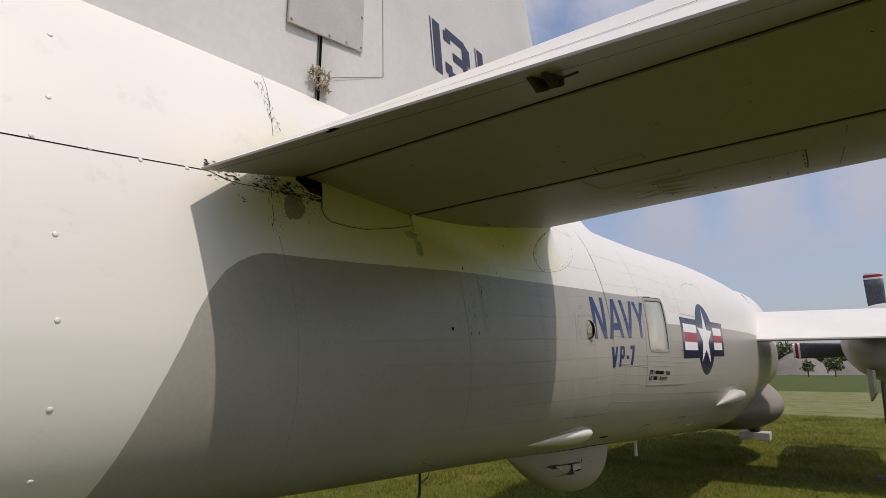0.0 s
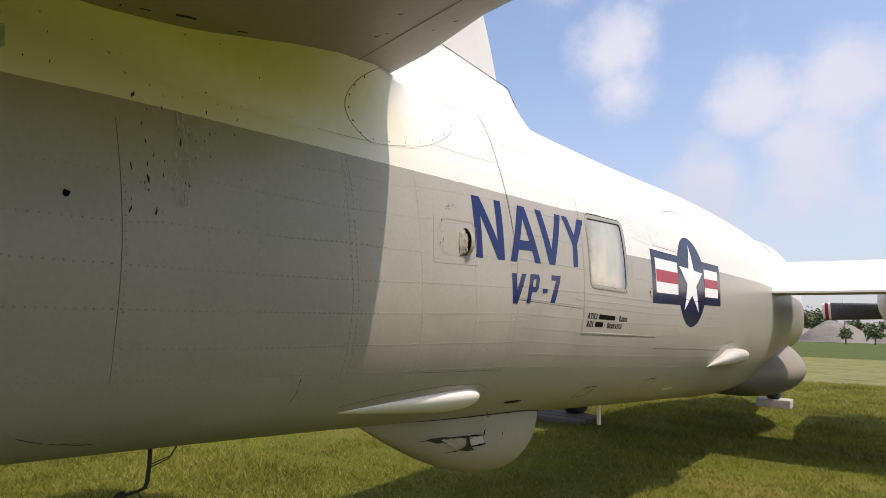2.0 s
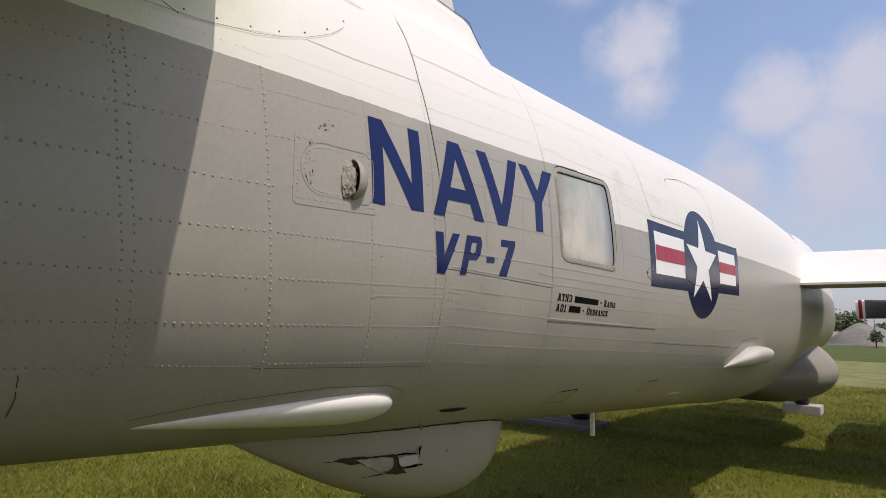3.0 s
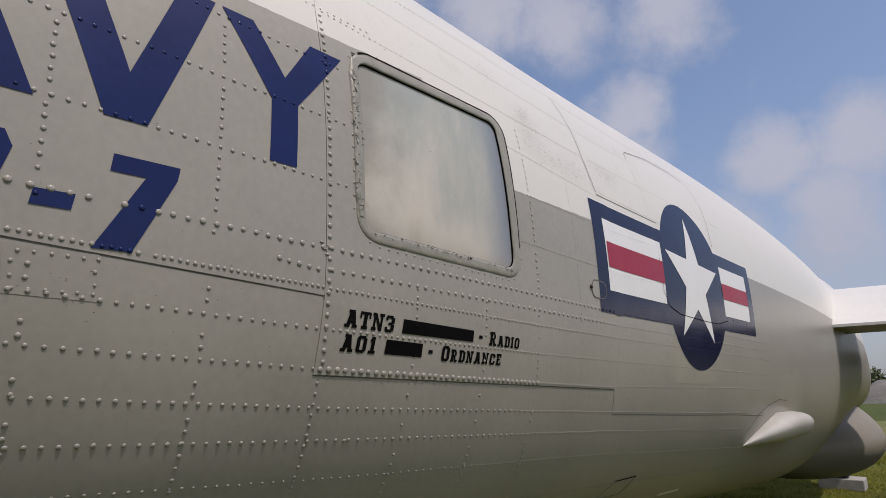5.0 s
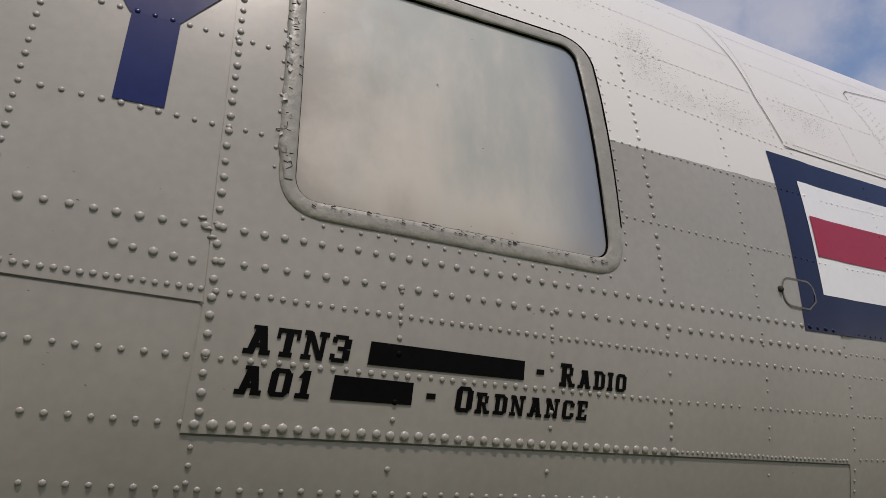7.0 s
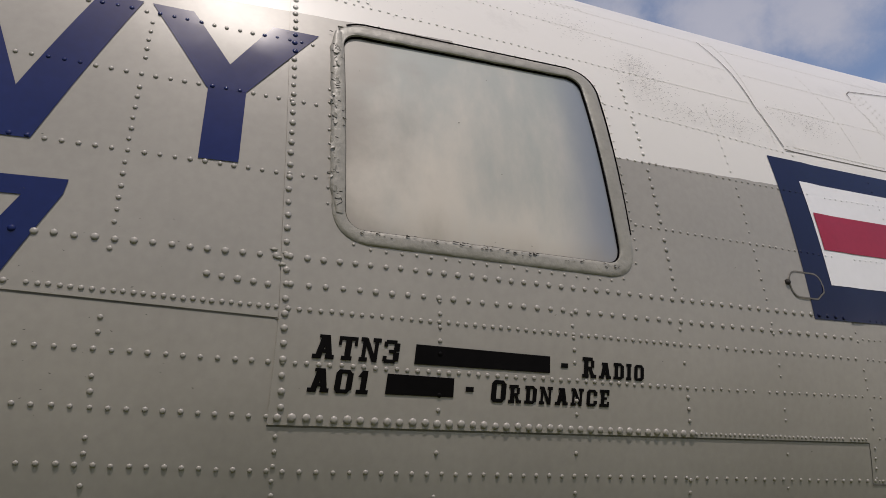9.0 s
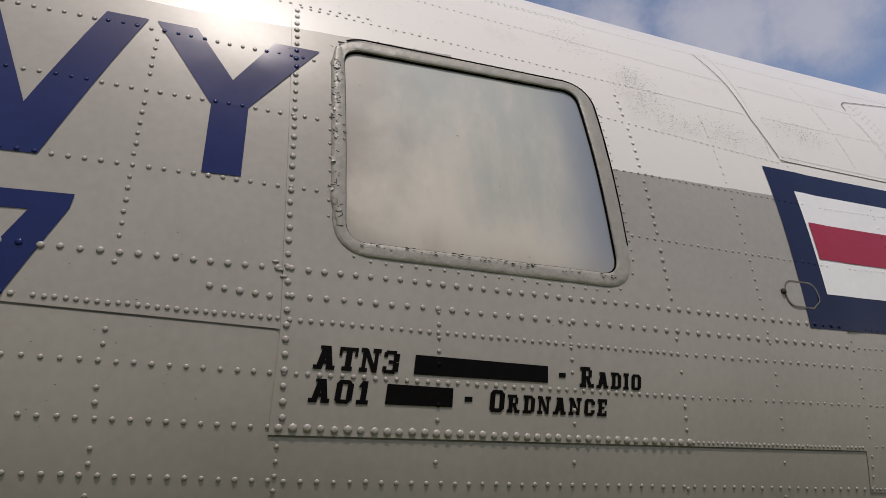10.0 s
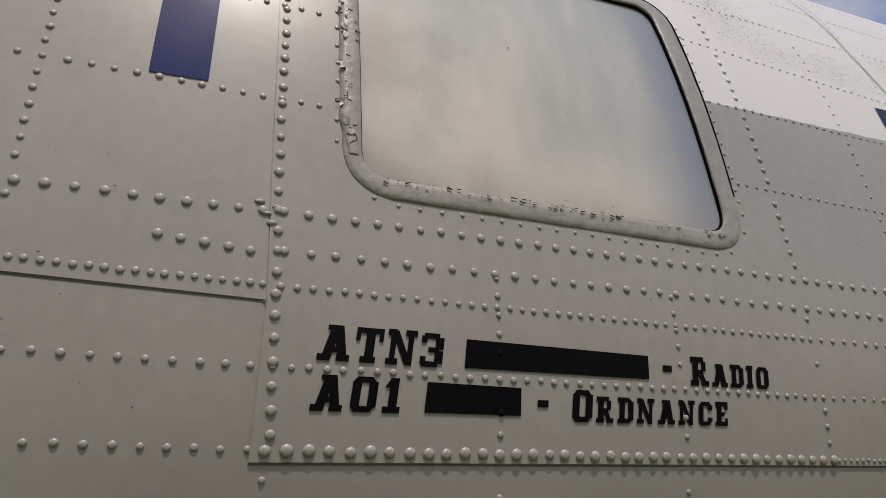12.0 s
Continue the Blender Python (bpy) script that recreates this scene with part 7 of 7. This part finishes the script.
# ---- grass ----
def blades():
    r2 = random.Random(21)
    verts, faces = [], []
    for _ in range(700000):
        y = 0.6 + 27 * r2.random() ** 1.5
        x = -3.0 + r2.uniform(-1, 1) * (3.2 + 0.5 * y)
        if x > 1.5 + 0.12 * y:
            continue
        tuft = noise.noise((x * 0.8, y * 0.8, 0)) + 0.6 * noise.noise((x * 3.1, y * 3.1, 7.0))
        h = r2.uniform(0.025, 0.07) * (0.55 + 0.9 * abs(tuft)) * (1 + 0.02 * y)
        a = r2.uniform(0, 2 * math.pi)
        w = r2.uniform(0.002, 0.006) * (1 + 0.1 * y)
        lx, ly = r2.uniform(-1.3, 1.3) * h, r2.uniform(-1.3, 1.3) * h
        z = fall(y) + 0.03 * noise.noise((x * 0.21, y * 0.21, 3.1)) - 0.012
        k = len(verts)
        verts += [(x - w * math.cos(a), y - w * math.sin(a), z), (x + w * math.cos(a), y + w * math.sin(a), z), (x + lx, y + ly, z + h)]
        faces.append((k, k + 1, k + 2))
    me = bpy.data.meshes.new("grass")
    me.from_pydata(verts, [], faces)
    me.materials.append(M_BLADES)
    return tagged(new("grass", me), "short green and straw-coloured grass blades on the lawn", "grass", kind="stuff")


blades()


# ---- the distance ----
def mound(x, y, w, d, h, seed):
    bm = bmesh.new()
    n = 40
    g = []
    for i in range(n + 1):
        r_ = []
        for j in range(n + 1):
            u, v = 2 * i / n - 1, 2 * j / n - 1
            k = max(0.0, 1 - (u * u + v * v) ** 0.8)
            r_.append(bm.verts.new((x + u * w, y + v * d, h * k ** 0.8 * (1 + 0.12 * noise.noise((u * 2.5 + seed, v * 2.5, 0))) - 0.05)))
        g.append(r_)
    for i in range(n):
        for j in range(n):
            bm.faces.new((g[i][j], g[i + 1][j], g[i + 1][j + 1], g[i][j + 1]))
    return tagged(part("gravel_mound", bm, M_GRAVEL), "tan gravel heap beyond the lawn", "gravel heap", "gravel heaps")


mound(-9.5, 205, 9.5, 12, 6.2, 1)
mound(5.0, 215, 9.0, 12, 4.6, 5)
mound(-21, 225, 9.0, 12, 4.5, 8)


def tree(x, y, h, r, seed, leaves=900, label="leafy green tree beyond the lawn"):
    """Tapered trunk, limbs, and a crown of many small leaf clumps with gaps."""
    r2 = random.Random(seed)
    root = tagged(new("tree"), label, "tree", "trees in the distance")
    root.location = (x, y, 0)
    limbs = [rod([(0, 0, -0.1), (0.1, 0, h * 0.3), (0.15, 0.1, h * 0.75)], [h * 0.03, h * 0.022, h * 0.008], 7)]
    for k in range(6):
        a = k * 1.05 + r2.random()
        limbs.append(rod([(0.08, 0.03, h * (0.25 + 0.07 * k)), (math.cos(a) * r * 0.4, math.sin(a) * r * 0.4, h * (0.4 + 0.06 * k)), (math.cos(a) * r * 0.75, math.sin(a) * r * 0.75, h * (0.5 + 0.07 * k))], [h * 0.013, h * 0.009, h * 0.003], 5))
    part("trunk", join(*limbs), M_BARK, root)
    verts, faces = [], []
    for k in range(leaves):
        th, ph = r2.uniform(0, 2 * math.pi), math.acos(r2.uniform(-0.75, 1))
        d = Vector((math.sin(ph) * math.cos(th), math.sin(ph) * math.sin(th), math.cos(ph)))
        q = r2.random() ** 0.4 * (0.75 + 0.5 * noise.noise(d * 2.2 + Vector((seed, 0, 0))))
        c = Vector((d.x * r * q, d.y * r * q, h * 0.54 + d.z * h * 0.46 * q))
        s = r * r2.uniform(0.06, 0.13)
        u = Vector((r2.uniform(-1, 1), r2.uniform(-1, 1), r2.uniform(-1, 1))).normalized()
        v = u.orthogonal().normalized()
        w = u.cross(v)
        i = len(verts)
        for a in range(5):
            t = 2 * math.pi * a / 5
            verts.append(tuple(c + (v * math.cos(t) + w * math.sin(t)) * s * r2.uniform(0.6, 1.2)))
        faces.append(tuple(range(i, i + 5)))
    me = bpy.data.meshes.new("crown")
    me.from_pydata(verts, [], faces)
    me.materials.append(M_LEAF)
    ob = new("crown", me)
    ob.parent = root
    return root


tree(-5.4, 158, 4.0, 1.6, 3)
tree(-0.2, 165, 4.4, 2.3, 4)
tree(7.5, 170, 3.4, 1.7, 5)
for k in range(16):
    x = -32 + 3.6 * k + rng.uniform(-1, 1)
    tree(x, 255 + rng.uniform(-8, 8), (13.5 if x < -13 else 8.0 if x < 6 else 10.0) * rng.uniform(0.85, 1.1), 4.2, 30 + k, 700, "dark green tree in a far row behind the gravel")
pole = tagged(part("light_pole", rod([(-6.0, 175, 0), (-6.0, 175, 11)], [0.14, 0.08], 8), M_STEEL), "thin grey lamp pole beyond the lawn", "pole")
